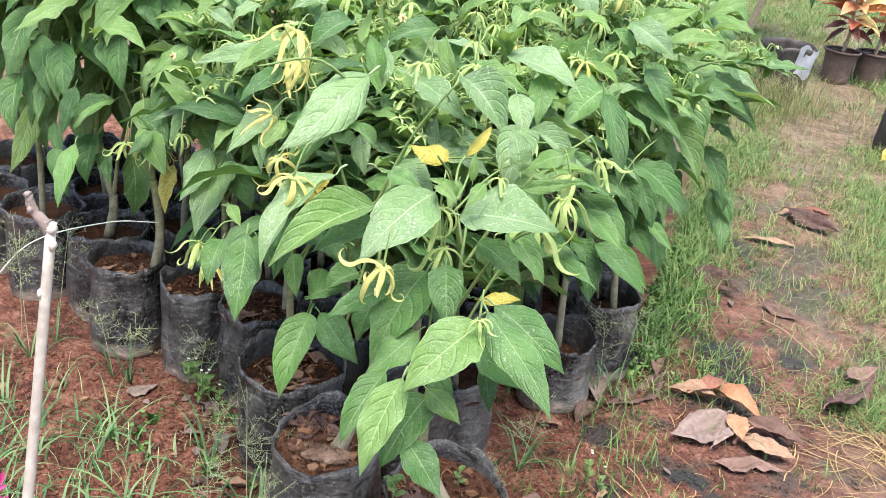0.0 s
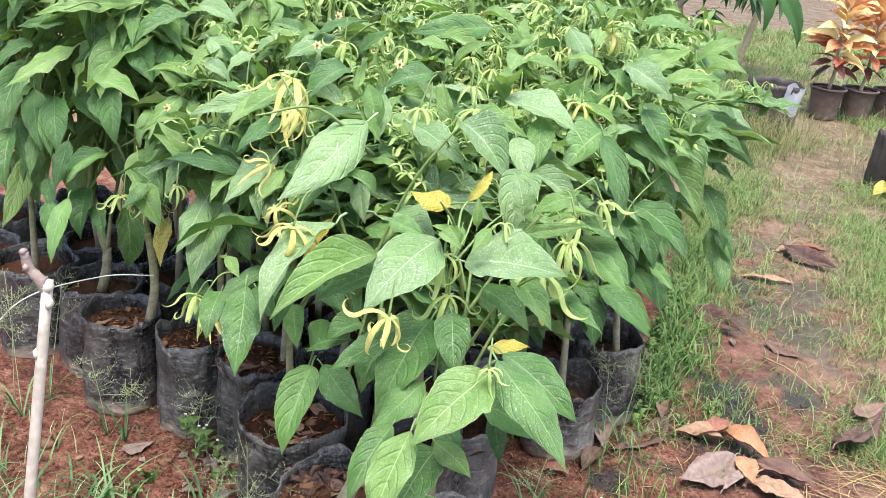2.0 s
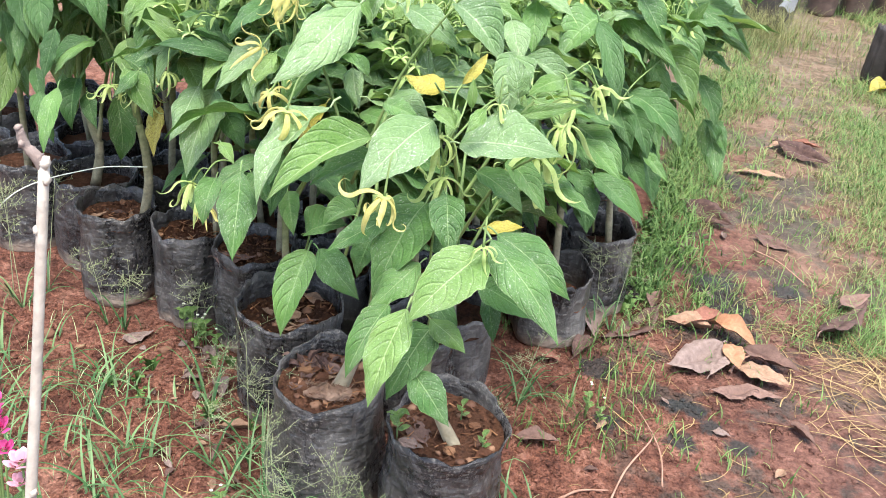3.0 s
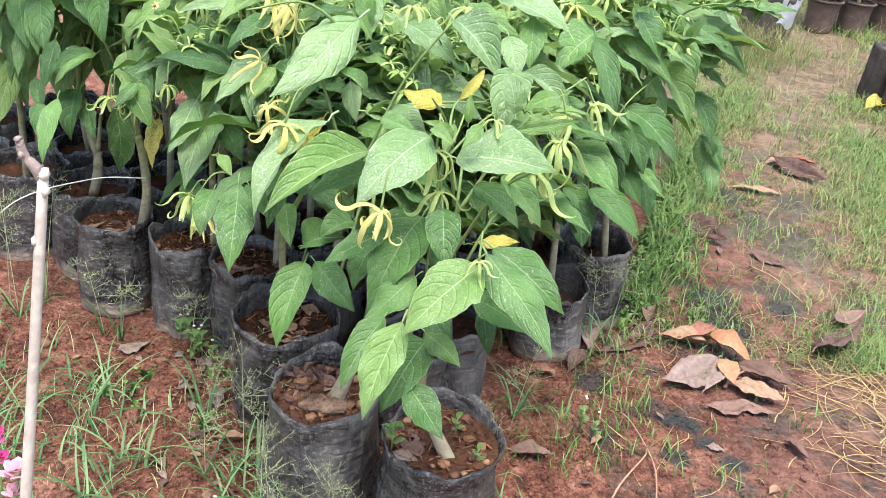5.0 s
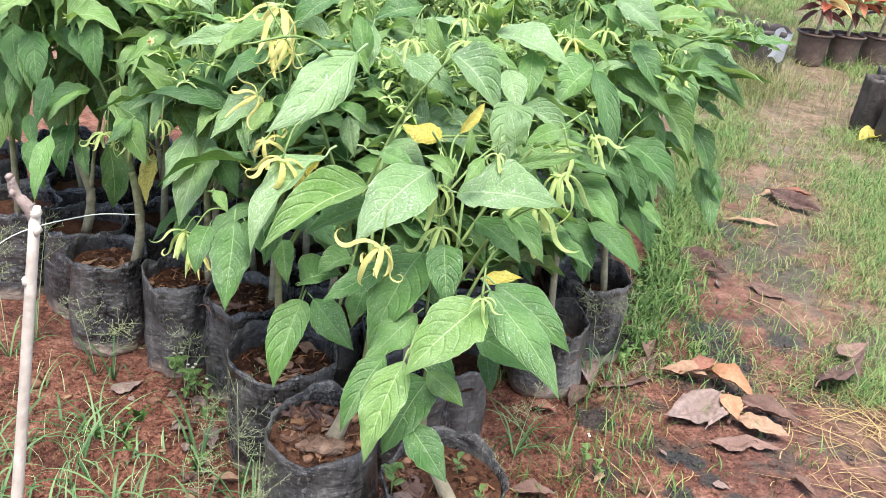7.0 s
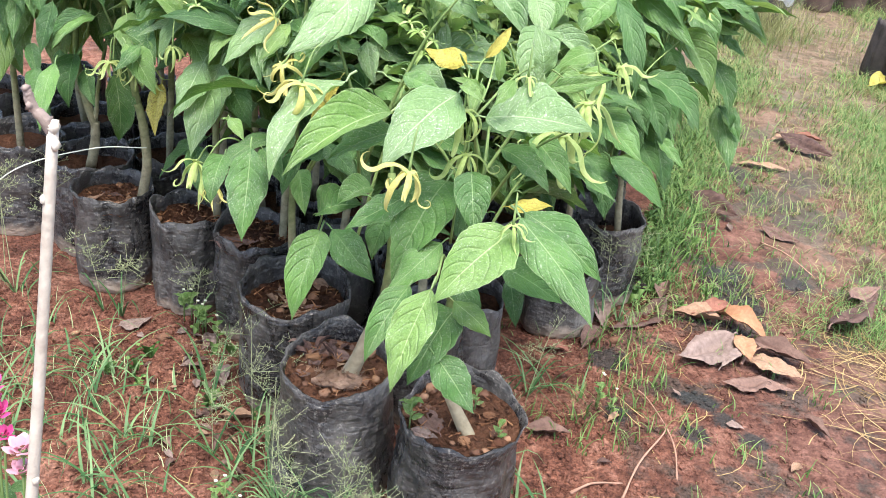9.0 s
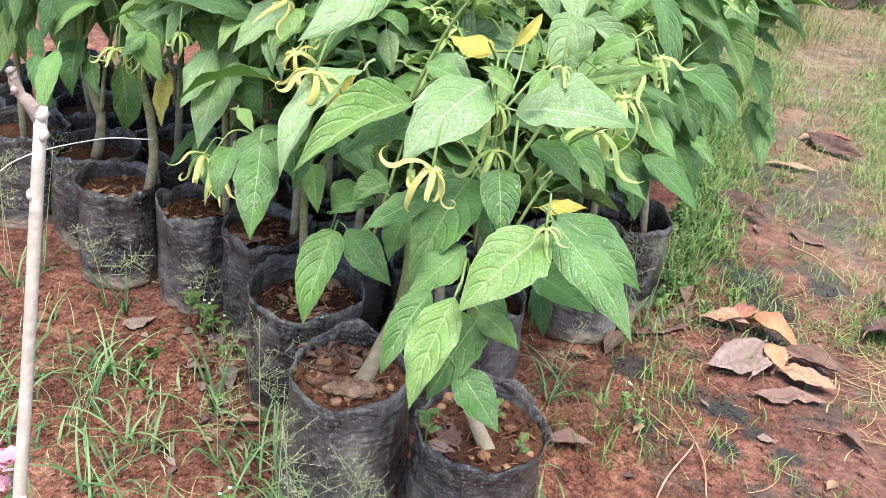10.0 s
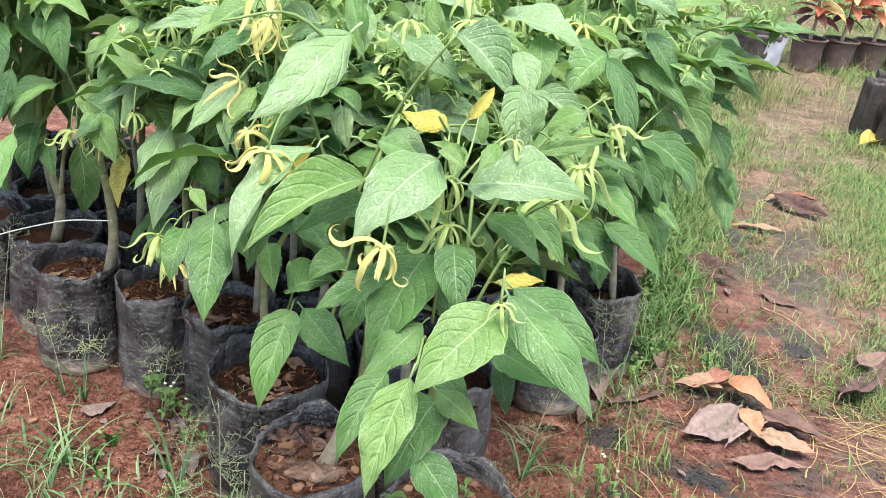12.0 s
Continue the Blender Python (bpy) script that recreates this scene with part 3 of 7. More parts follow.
def sprig_mesh(seed):
    """A spray of thin curved stalks at a shoot's tip, each with a small unopened or curling flower."""
    rng = random.Random(seed)
    verts, faces = [], []

    def add(v, f):
        i0 = len(verts)
        verts.extend(v)
        faces.extend(tuple(i0 + q for q in p) for p in f)
    for k in range(rng.randrange(4, 7)):
        w = k * 1.35 + rng.uniform(-0.5, 0.5)
        reach, rise = rng.uniform(0.015, 0.05), rng.uniform(-0.005, 0.05)
        d = Vector((math.cos(w), math.sin(w), 0))
        pts = smooth_path([(0, 0, 0), d * reach * 0.5 + Vector((0, 0, rise * 0.8 + 0.012)), d * reach + Vector((0, 0, rise))], 3)
        add(*tube_data(pts, [0.0014] * len(pts), 4))
        end, size = pts[-1], rng.uniform(0.014, 0.034)
        for q in range(rng.randrange(3, 6)):
            a, curl, hang = q * 1.4 + rng.uniform(-0.4, 0.4), rng.uniform(-3.2, 3.4), rng.uniform(0.5, 1.5)
            out = Vector((math.cos(a), math.sin(a), 0))
            p, v = Vector(end), []
            for i in range(7):
                u = i / 6
                half = size * 0.085 * (0.7 + 0.6 * math.sin(math.pi * u)) * (1 - 0.8 * u ** 3)
                cross = Vector((-out.y, out.x, 0)) * half
                v += [p - cross, p + cross]
                t = hang * min(1, u * 2) + curl * max(0, u - 0.45) - 0.4
                p = p + (out * math.cos(t) - Vector((0, 0, 1)) * math.sin(t)) * size / 6
            add(v, [(2 * i, 2 * i + 1, 2 * i + 3, 2 * i + 2) for i in range(6)])
    for k in range(4):
        w, ln = rng.uniform(0, 6.3), rng.uniform(0.02, 0.05)
        d = Vector((math.cos(w), math.sin(w), rng.uniform(0.2, 1.6))).normalized()
        side = d.orthogonal().normalized()
        v = []
        for i in range(6):
            u = i / 5
            c = d * ln * u + Vector((0, 0, -0.012 * u * u))
            half = ln * 0.17 * math.sin(math.pi * min(1, 0.1 + 0.9 * u)) ** 0.8
            v += [c - side * half, c + d.cross(side) * half * 0.35, c + side * half]
        add(v, [(3 * i + j, 3 * i + j + 1, 3 * i + j + 4, 3 * i + j + 3) for i in range(5) for j in range(2)])
    return mesh_from("bud_spray", verts, faces, BUD)


SPRIGS = [sprig_mesh(q) for q in range(30, 38)]
CROWD = [joined_flower("G", q) for q in range(1, 8)] + [joined_flower("Y", 9)]

# ---- ground ----


def relief(x, y):
    z = 0.012 * noise.noise((x * 2.1, y * 2.1, 0.3)) + 0.006 * noise.noise((x * 9, y * 9, 1.7)) + 0.003 * noise.noise((x * 31, y * 31, 4.1))
    return z


def spread(lo, hi, step, far):
    c = list(np.arange(lo, hi + step / 2, step))
    d = step
    while c[-1] < far:
        d *= 1.35
        c.append(c[-1] + d)
        c.insert(0, c[0] - d)
    return c


gx, gy = spread(-1.7, 2.4, 0.022, 400), spread(0.55, 5.2, 0.025, 400)
gv = [(x, y, relief(x, y) if abs(x) < 8 and abs(y) < 12 else 0.0) for y in gy for x in gx]
gw = len(gx)
gf = [(j * gw + i, j * gw + i + 1, (j + 1) * gw + i + 1, (j + 1) * gw + i) for j in range(len(gy) - 1) for i in range(gw - 1)]
LATERITE = ground_material()
ground = new("ground", mesh_from("ground", gv, gf, LATERITE))
tagged(ground, "bare red laterite soil with damp paler path and moss", "ground", kind="structure")

# ---- potted plants ----


def bag_mesh(dia, h, seed, flare=0.0, soil_drop=0.05, tall=0.0, mat=None):
    """A grow bag: creased side, turned rim with a torn, uneven edge, and the inside down to the soil."""
    rng = random.Random(seed)
    n, verts, faces = 52, [], []
    r = dia / 2
    o = rng.uniform(0, 50)
    levels = [(0.0, 0.80), (0.012, 0.93), (0.05, 0.99), (0.15, 1.02), (0.25, 1.03), (0.35, 1.02), (0.45, 1.02), (0.55, 1.0), (0.65, 1.0), (0.74, 0.99), (0.82, 0.985), (0.92, 1.0), (1.0, 1.015)]
    rows = [(z * h, k * r, True) for z, k in levels] + [(h * 1.0 - 0.001, 1.01 * r - 0.003, True), (h * 0.9, r * 0.985, False), (h - soil_drop - 0.03, r * 0.96, False)]
    for ri, (z, rad, out) in enumerate(rows):
        for k in range(n):
            w = 2 * math.pi * k / n
            c, s = math.cos(w), math.sin(w)
            crease = 0.009 * noise.noise((c * 1.6 + o, s * 1.6, z * 9)) + 0.005 * noise.noise((c * 6 + o, s * 6, z * 5)) + 0.002 * noise.noise((c * 5 + o, s * 5, z * 34)) + 0.006 * noise.noise((c * 3 + z * 9, s * 3 + o, z * 14)) + 0.0015 * noise.noise((c * 9, s * 9 + o, z * 50))
            rr = rad + crease * (1.0 if out else 0.8) + flare * z / h
            rim = 0.022 * noise.noise((c * 1.2 + o, s * 1.2, 5)) + 0.010 * noise.noise((c * 3.5 + o, s * 3.5, 9)) if z > h * 0.85 else 0.0
            if z > h * 0.85:
                rim += tall * math.exp(-((w - 1.75) / 0.75) ** 2) + 0.35 * tall * math.exp(-((w - 3.5) / 0.22) ** 2)
            verts.append((rr * c, rr * s, z + rim))
    for i in range(len(rows) - 1):
        for k in range(n):
            k2 = (k + 1) % n
            faces.append((i * n + k, i * n + k2, (i + 1) * n + k2, (i + 1) * n + k))
    faces.append(tuple(range(n))[::-1])
    return mesh_from("grow_bag", verts, faces, mat or BAG)


def soil_mesh(r, seed, lumpy=0.008):
    verts, faces = [(0, 0, 0.004)], []
    o, n, rings = seed * 3.7, 30, 9
    for i in range(1, rings + 1):
        q = r * i / rings
        for k in range(n):
            w = 2 * math.pi * k / n
            x, y = q * math.cos(w), q * math.sin(w)
            verts.append((x, y, lumpy * noise.noise((x * 30 + o, y * 30, 0)) + lumpy * noise.noise((x * 90 + o, y * 90, 3)) + 0.004))
    faces = [(0, 1 + k, 1 + (k + 1) % n) for k in range(n)]
    for i in range(rings - 1):
        a, b = 1 + i * n, 1 + (i + 1) * n
        faces += [(a + k, b + k, b + (k + 1) % n, a + (k + 1) % n) for k in range(n)]
    return mesh_from("soil", verts, faces, SOIL_POT)


def lump_data(r, rng, squash=0.65):
    """A rounded, uneven stone of about 36 triangles."""
    verts, faces, n = [(0, 0, r * squash)], [], 6
    for lat in (0.9, 1.7, 2.4):
        for k in range(n):
            w = 2 * math.pi * (k + 0.5 * (lat == 1.7)) / n
            q = r * rng.uniform(0.66, 1.28)
            verts.append((q * math.sin(lat) * math.cos(w), q * math.sin(lat) * math.sin(w), q * squash * math.cos(lat)))
    faces = [(0, 1 + k, 1 + (k + 1) % n) for k in range(n)]
    for i in range(2):
        a, b = 1 + i * n, 1 + (i + 1) * n
        faces += [(a + k, b + k, b + (k + 1) % n, a + (k + 1) % n) for k in range(n)]
    faces.append(tuple(range(1 + 2 * n, 1 + 3 * n))[::-1])
    return verts, faces


def crumb_data(r, rng):
    """A crumb of soil, open below: about 15 triangles."""
    verts = [(0, 0, r * 0.7)]
    for lat, up in ((0.75, 0.42), (1.05, -0.25)):
        for k in range(5):
            w, q = 2 * math.pi * (k + lat) / 5, r * lat * rng.uniform(0.7, 1.3)
            verts.append((q * math.cos(w), q * math.sin(w), r * up * rng.uniform(0.7, 1.3)))
    faces = [(0, 1 + k, 1 + (k + 1) % 5) for k in range(5)] + [(1 + k, 6 + k, 6 + (k + 1) % 5, 1 + (k + 1) % 5) for k in range(5)]
    return verts, faces


PEBBLES = [mesh_from("pebble", *lump_data(1.0, random.Random(s)), PEBBLE) for s in range(6)]


def pot(x, y, dia, h, seed, label, category="potted plant", group="potted flowering plants", drop=0.045, pebbles=0, name="potted_plant", flare=0.0, tall=0.0):
    """A grow bag with its soil, as the foot of a plant that is built on it."""
    rng = random.Random(seed)
    root = thing(name, x, y, -0.004, label, category, group)
    part("grow_bag", bag_mesh(dia, h, seed, flare, drop, tall), root, Matrix.Rotation(0 if tall else rng.uniform(0, 6), 4, "Z"), "black polythene grow bag, dusty")
    s = part("soil", soil_mesh((dia / 2 + flare) * 0.975, seed), root, Matrix.Translation((0, 0, h - drop)), "coarse red-brown potting soil")
    for k in range(pebbles):
        w, q, r = rng.uniform(0, 6.3), (dia + 2 * flare) * 0.44 * math.sqrt(rng.random()), rng.uniform(0.0035, 0.0105)
        part("pebble", rng.choice(PEBBLES), s, Matrix.Translation((q * math.cos(w), q * math.sin(w), 0.006)) @ Matrix.Rotation(rng.uniform(0, 6), 4, "Z") @ Matrix.Diagonal((r * 1.3, r, r, 1)))
    if pebbles:
        verts, faces = [], []
        for k in range(170):
            w, q = rng.uniform(0, 6.3), (dia + 2 * flare) * 0.46 * math.sqrt(rng.random())
            v, f = lump_data(rng.uniform(0.0015, 0.0045), rng)
            i0 = len(verts)
            verts += [(a + q * math.cos(w), b + q * math.sin(w), c + 0.006) for a, b, c in v]
            faces += [tuple(i0 + j for j in p) for p in f]
        tagged(part("crumb_litter", mesh_from("crumb_litter", verts, faces, SOIL_POT, None, False), s), kind="stuff")
        chips = []
        for k in range(70):
            w, q = rng.uniform(0, 6.3), (dia + 2 * flare) * 0.42 * math.sqrt(rng.random())
            c = Vector((q * math.cos(w), q * math.sin(w), 0.011))
            d = Vector((rng.uniform(-1, 1), rng.uniform(-1, 1), rng.uniform(-0.1, 0.5))) * rng.uniform(0.004, 0.013)
            chips.append((c - d, c + d))
        verts, faces = [], []
        for c0, c1 in chips:
            v, f = tube_data([c0, c1], [rng.uniform(0.0008, 0.002), 0.0006], 4)
            i0 = len(verts)
            verts += v
            faces += [tuple(i0 + j for j in p) for p in f]
        tagged(part("chip_litter", mesh_from("chip_litter", verts, faces, CHIP), s), kind="stuff")
    return root


def foliage(root, h, height, spread_r, count, kinds, seed, low=0.45, flowers=0, leaf_size=(0.10, 0.17), lean=(0, 0), droop=0.6, branches=6, top_kinds=None, keep=None, stem=True, joined=False, foot=(0, 0), sprigs=0):
    """Stem, side branches and alternate leaves of a shrubby plant; keep(x, y, z) says where leaves may stand in the world."""
    rng = random.Random(seed)
    o = root.location
    top = Vector((lean[0], lean[1], height))
    z0 = h - 0.06
    bow = Vector((rng.uniform(-0.03, 0.03), rng.uniform(-0.03, 0.03), 0))
    root_at = Vector((foot[0], foot[1], z0))
    stem_pts = [root_at, root_at.lerp(top, 0.35) + bow, root_at.lerp(top, 0.7) + bow * 0.6, top]
    if stem:
        part("stem", tube("stem", stem_pts, 0.009, 0.0025, STEM, 8, 6, 0.08, rng), root)
    path = smooth_path(stem_pts, 10)
    shoots = [path[len(path) // 3:]]
    for b in range(branches):
        start = path[int(len(path) * rng.uniform(0.30, 0.8))]
        w = b * 2.4 + rng.uniform(-0.5, 0.5)
        reach = spread_r * rng.uniform(0.55, 1.05)
        rise = (height - start.z) * rng.uniform(0.35, 0.95)
        end = start + Vector((math.cos(w) * reach, math.sin(w) * reach, rise))
        mid = start.lerp(end, 0.5) + Vector((0, 0, 0.04))
        pts = [start, mid, end]
        part("branch", tube("branch", pts, 0.003, 0.0014, TWIG_GREEN, 5, 5), root)
        shoots.append(smooth_path(pts, 8)[4:])
    made = 0
    tries = 0
    crown = collections.defaultdict(lambda: ([], [], []))
    while made < count and tries < count * 4:
        tries += 1
        sh = rng.choice(shoots)
        p = sh[int(rng.random() ** 0.8 * (len(sh) - 1))]
        if p.z < low * height:
            continue
        axis = Vector((p.x - lean[0] * 0.5, p.y - lean[1] * 0.5, 0))
        w = math.atan2(axis.y, axis.x) + rng.gauss(0, 0.9) if axis.length > 0.03 else rng.uniform(0, 6.3)
        k = min(1.0, max(0.0, (p.z / height - 0.55) / 0.45))
        fall = -droop * rng.uniform(0.5, 1.5) + k * 0.6
        size = rng.uniform(*leaf_size) * (1 - 0.25 * k * rng.random())
        d = Vector((math.cos(w) * math.cos(fall), math.sin(w) * math.cos(fall), math.sin(fall)))
        base = p + Vector((d.x, d.y, 0)) * 0.02
        tip = base + d * size
        if keep and not (keep(*(base + o)) and keep(*(tip + o))):
            continue
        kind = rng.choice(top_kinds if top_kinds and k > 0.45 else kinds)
        width, shape = rng.choice((0.30, 0.36, 0.36, 0.42)), rng.randrange(8)
        m = frame_from(base, tip, (rng.uniform(-0.3, 0.3), rng.uniform(-0.3, 0.3), 1), rng.uniform(-25, 25))
        if joined:
            v, f, uv = ROUGH[shape]
            cv, cf, cu = crown[kind]
            i0 = len(cv)
            cv.extend(m @ Vector((q[0] * width / 0.42, q[1], q[2])) for q in v)
            cf.extend(tuple(i0 + q for q in p) for p in f)
            cu.extend(uv)
        else:
            part("leaf", leaf_mesh(kind, width, shape), root, m)
        made += 1
    # young leaves standing up at the shoot tips
    for sh in shoots:
        for q in range(4):
            w = rng.uniform(0, 6.3)
            base = Vector(sh[-1]) - Vector((0, 0, 0.01 * q))
            tip = base + Vector((math.cos(w) * 0.6, math.sin(w) * 0.6, rng.uniform(0.3, 1.1))).normalized() * rng.uniform(0.04, 0.085)
            if keep and not (keep(*(base + o)) and keep(*(tip + o))):
                continue
            m = frame_from(base, tip, (rng.uniform(-0.3, 0.3), -0.5, 0.8), rng.uniform(-30, 30))
            if joined:
                v, f, uv = ROUGH[q]
                cv, cf, cu = crown["F"]
                i0 = len(cv)
                cv.extend(m @ Vector((a[0] * 0.8, a[1], a[2])) for a in v)
                cf.extend(tuple(i0 + a for a in p) for p in f)
                cu.extend(uv)
            else:
                part("leaf", leaf_mesh("F", 0.36, q), root, m)
    for k in range(sprigs):
        sh = rng.choice(shoots)
        p = Vector(sh[int((len(sh) - 1) * rng.uniform(0.62, 1.0))])
        p.z += rng.uniform(-0.004, 0.01)
        if p.z < 0.62 * height or keep and not keep(*(p + o)):
            continue
        part("bud_spray", rng.choice(SPRIGS), root, Matrix.Translation(p) @ Matrix.Rotation(rng.uniform(0, 6.3), 4, "Z") @ Matrix.Rotation(rng.uniform(-0.4, 0.4), 4, "X") @ Matrix.Scale(rng.uniform(0.75, 1.3), 4))
    for kind, (cv, cf, cu) in crown.items():
        tagged(part("crown", mesh_from("crown", cv, cf, LEAF[kind], cu), root), kind="stuff")
    for k in range(flowers):
        sh = rng.choice(shoots)
        p = sh[int(len(sh) * rng.uniform(0.55, 0.99))]
        w = rng.uniform(0, 6.3)
        at = p + Vector((0.05 * math.cos(w), 0.05 * math.sin(w), 0.015))
        if keep and not keep(*(at + o)):
            continue
        s = rng.uniform(0.045, 0.07)
        part("flower", rng.choice(CROWD), root, Matrix.Translation(at) @ Matrix.Rotation(rng.uniform(0, 6), 4, "Z") @ Matrix.Rotation(rng.uniform(-0.5, 0.5), 4, "X") @ Matrix.Diagonal((s, s, s, 1)))


def twig(plant, points, r0=0.004, r1=0.002, mat=None, name="branch"):
    o = plant.location
    return part(name, tube(name, [Vector(p) - o for p in points], r0, r1, mat or TWIG_GREEN, 6, 5, 0.05, random.Random(3)), plant)


FLOWERING = "flowering shrub with curled yellow-green flowers in black grow bag"
LEAFY = "dark green leafy shrub with bare stem in black grow bag"

# front edge of the block, bag by bag
p2 = pot(0.053, 1.25, 0.194, 0.232, 2, "flowering shrub with fresh light green leaves, seedling in its grow bag", drop=0.024, pebbles=16, tall=0.02)
p1 = pot(-0.152, 1.318, 0.212, 0.238, 1, "flowering shrub with yellow curled flowers in torn-rimmed grow bag", drop=0.018, pebbles=15, tall=0.03, flare=-0.019)
p3 = pot(-0.265, 1.535, 0.20, 0.235, 3, "low-leaved shrub in black grow bag with loose red soil", drop=0.045, pebbles=9, tall=0.02)
pD = pot(-0.385, 1.735, 0.172, 0.235, 4, FLOWERING, drop=0.03, pebbles=4)
pB = pot(-0.545, 1.80, 0.158, 0.23, 5, FLOWERING, drop=0.04, pebbles=2)
pA = pot(-0.728, 1.85, 0.166, 0.235, 6, LEAFY, drop=0.045, pebbles=4)
pE = pot(-0.83, 1.985, 0.185, 0.235, 7, LEAFY, drop=0.05)
pR = pot(0.365, 2.05, 0.18, 0.22, 8, FLOWERING, drop=0.08)
pR2 = pot(0.265, 1.90, 0.17, 0.175, 9, FLOWERING, drop=0.085)
pH = pot(-0.03, 1.545, 0.165, 0.21, 10, FLOWERING)
pH2 = pot(0.045, 1.64, 0.16, 0.21, 11, FLOWERING)
pL = pot(-1.02, 2.04, 0.185, 0.235, 12, LEAFY)

# the rest of the block behind them
rng = random.Random(21)
behind = lambda x, y, z: y > 1.36 + 0.12 * abs(x + 0.1) + 0.5 * max(0, z - 0.5) and z > 0.40
for row in range(8):
    for col in range(8):
        x, y = -0.52 + col * 0.205 + rng.uniform(-0.03, 0.03) + 0.03 * row, 2.02 + row * 0.24 + rng.uniform(-0.03, 0.03)
        if x > 0.22 + 0.05 * row or (row == 0 and x > 0.2) :
            continue
        q = pot(x, y, 0.18, 0.22, 40 + row * 10 + col, FLOWERING)
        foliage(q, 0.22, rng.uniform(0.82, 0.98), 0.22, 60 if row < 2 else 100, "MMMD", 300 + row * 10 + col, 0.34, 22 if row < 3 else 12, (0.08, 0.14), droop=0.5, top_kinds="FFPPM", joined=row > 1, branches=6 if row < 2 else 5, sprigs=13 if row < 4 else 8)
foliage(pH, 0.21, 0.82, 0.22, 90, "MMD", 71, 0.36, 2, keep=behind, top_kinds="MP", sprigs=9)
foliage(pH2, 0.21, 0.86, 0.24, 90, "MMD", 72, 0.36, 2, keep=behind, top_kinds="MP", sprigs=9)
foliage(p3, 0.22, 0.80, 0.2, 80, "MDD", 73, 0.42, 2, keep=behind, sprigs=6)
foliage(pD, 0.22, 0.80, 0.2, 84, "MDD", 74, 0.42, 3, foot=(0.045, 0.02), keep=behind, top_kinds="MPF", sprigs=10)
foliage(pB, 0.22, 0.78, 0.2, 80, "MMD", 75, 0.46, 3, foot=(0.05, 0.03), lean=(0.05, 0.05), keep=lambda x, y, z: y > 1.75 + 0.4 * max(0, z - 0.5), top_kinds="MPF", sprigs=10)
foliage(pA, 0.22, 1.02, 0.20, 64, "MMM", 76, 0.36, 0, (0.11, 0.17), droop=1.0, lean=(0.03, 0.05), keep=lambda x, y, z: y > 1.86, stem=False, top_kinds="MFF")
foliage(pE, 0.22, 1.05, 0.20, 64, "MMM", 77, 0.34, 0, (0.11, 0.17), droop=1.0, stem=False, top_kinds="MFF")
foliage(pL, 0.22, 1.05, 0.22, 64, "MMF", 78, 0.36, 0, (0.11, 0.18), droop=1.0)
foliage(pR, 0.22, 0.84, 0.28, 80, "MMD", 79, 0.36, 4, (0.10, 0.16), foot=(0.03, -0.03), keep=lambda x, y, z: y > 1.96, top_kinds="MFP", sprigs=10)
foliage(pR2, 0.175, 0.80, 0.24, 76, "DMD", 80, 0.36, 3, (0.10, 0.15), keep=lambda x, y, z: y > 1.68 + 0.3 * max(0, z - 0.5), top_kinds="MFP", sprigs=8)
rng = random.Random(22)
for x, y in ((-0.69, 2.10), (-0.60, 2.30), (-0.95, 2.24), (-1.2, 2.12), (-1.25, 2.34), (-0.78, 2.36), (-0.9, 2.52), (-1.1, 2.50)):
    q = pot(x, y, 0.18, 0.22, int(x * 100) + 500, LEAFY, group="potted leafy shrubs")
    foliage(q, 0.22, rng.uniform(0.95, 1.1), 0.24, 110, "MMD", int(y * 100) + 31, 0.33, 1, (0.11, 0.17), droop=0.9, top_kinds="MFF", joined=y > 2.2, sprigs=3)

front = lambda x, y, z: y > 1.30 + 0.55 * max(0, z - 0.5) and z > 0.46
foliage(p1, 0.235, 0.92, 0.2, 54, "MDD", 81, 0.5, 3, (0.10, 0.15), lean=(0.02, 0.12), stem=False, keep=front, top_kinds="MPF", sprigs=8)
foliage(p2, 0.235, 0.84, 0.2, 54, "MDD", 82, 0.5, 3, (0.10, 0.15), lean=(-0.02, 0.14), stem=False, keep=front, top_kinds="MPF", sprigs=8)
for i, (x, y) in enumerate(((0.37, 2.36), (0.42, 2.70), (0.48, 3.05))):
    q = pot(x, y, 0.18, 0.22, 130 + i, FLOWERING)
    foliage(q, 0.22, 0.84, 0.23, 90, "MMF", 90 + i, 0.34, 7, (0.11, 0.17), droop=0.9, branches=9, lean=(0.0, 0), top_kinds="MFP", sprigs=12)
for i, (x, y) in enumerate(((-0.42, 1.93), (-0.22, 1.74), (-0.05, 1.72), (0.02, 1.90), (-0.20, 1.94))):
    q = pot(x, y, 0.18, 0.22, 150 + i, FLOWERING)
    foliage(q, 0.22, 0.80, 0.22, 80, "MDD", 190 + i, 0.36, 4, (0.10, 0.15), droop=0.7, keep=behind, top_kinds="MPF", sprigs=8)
# leaning stems of the two leafy shrubs beside the stick
twig(pA, [(-0.672, 1.870, 0.191), (-0.657, 1.870, 0.276), (-0.661, 1.870, 0.362), (-0.670, 1.870, 0.408)], 0.0125, 0.0085, STEM, "stem")
twig(pA, [(-0.673, 1.880, 0.398), (-0.682, 1.880, 0.462), (-0.690, 1.880, 0.517), (-0.689, 1.880, 0.594), (-0.686, 1.880, 0.679)], 0.0085, 0.007, STEM, "stem")
twig(pE, [(-0.838, 2.000, 0.185), (-0.823, 2.000, 0.252), (-0.820, 2.000, 0.298)], 0.0135, 0.010, STEM, "stem")
twig(pE, [(-0.821, 2.000, 0.292), (-0.836, 2.000, 0.348), (-0.847, 2.000, 0.409), (-0.848, 2.000, 0.488), (-0.832, 2.000, 0.617)], 0.010, 0.007, STEM, "stem")
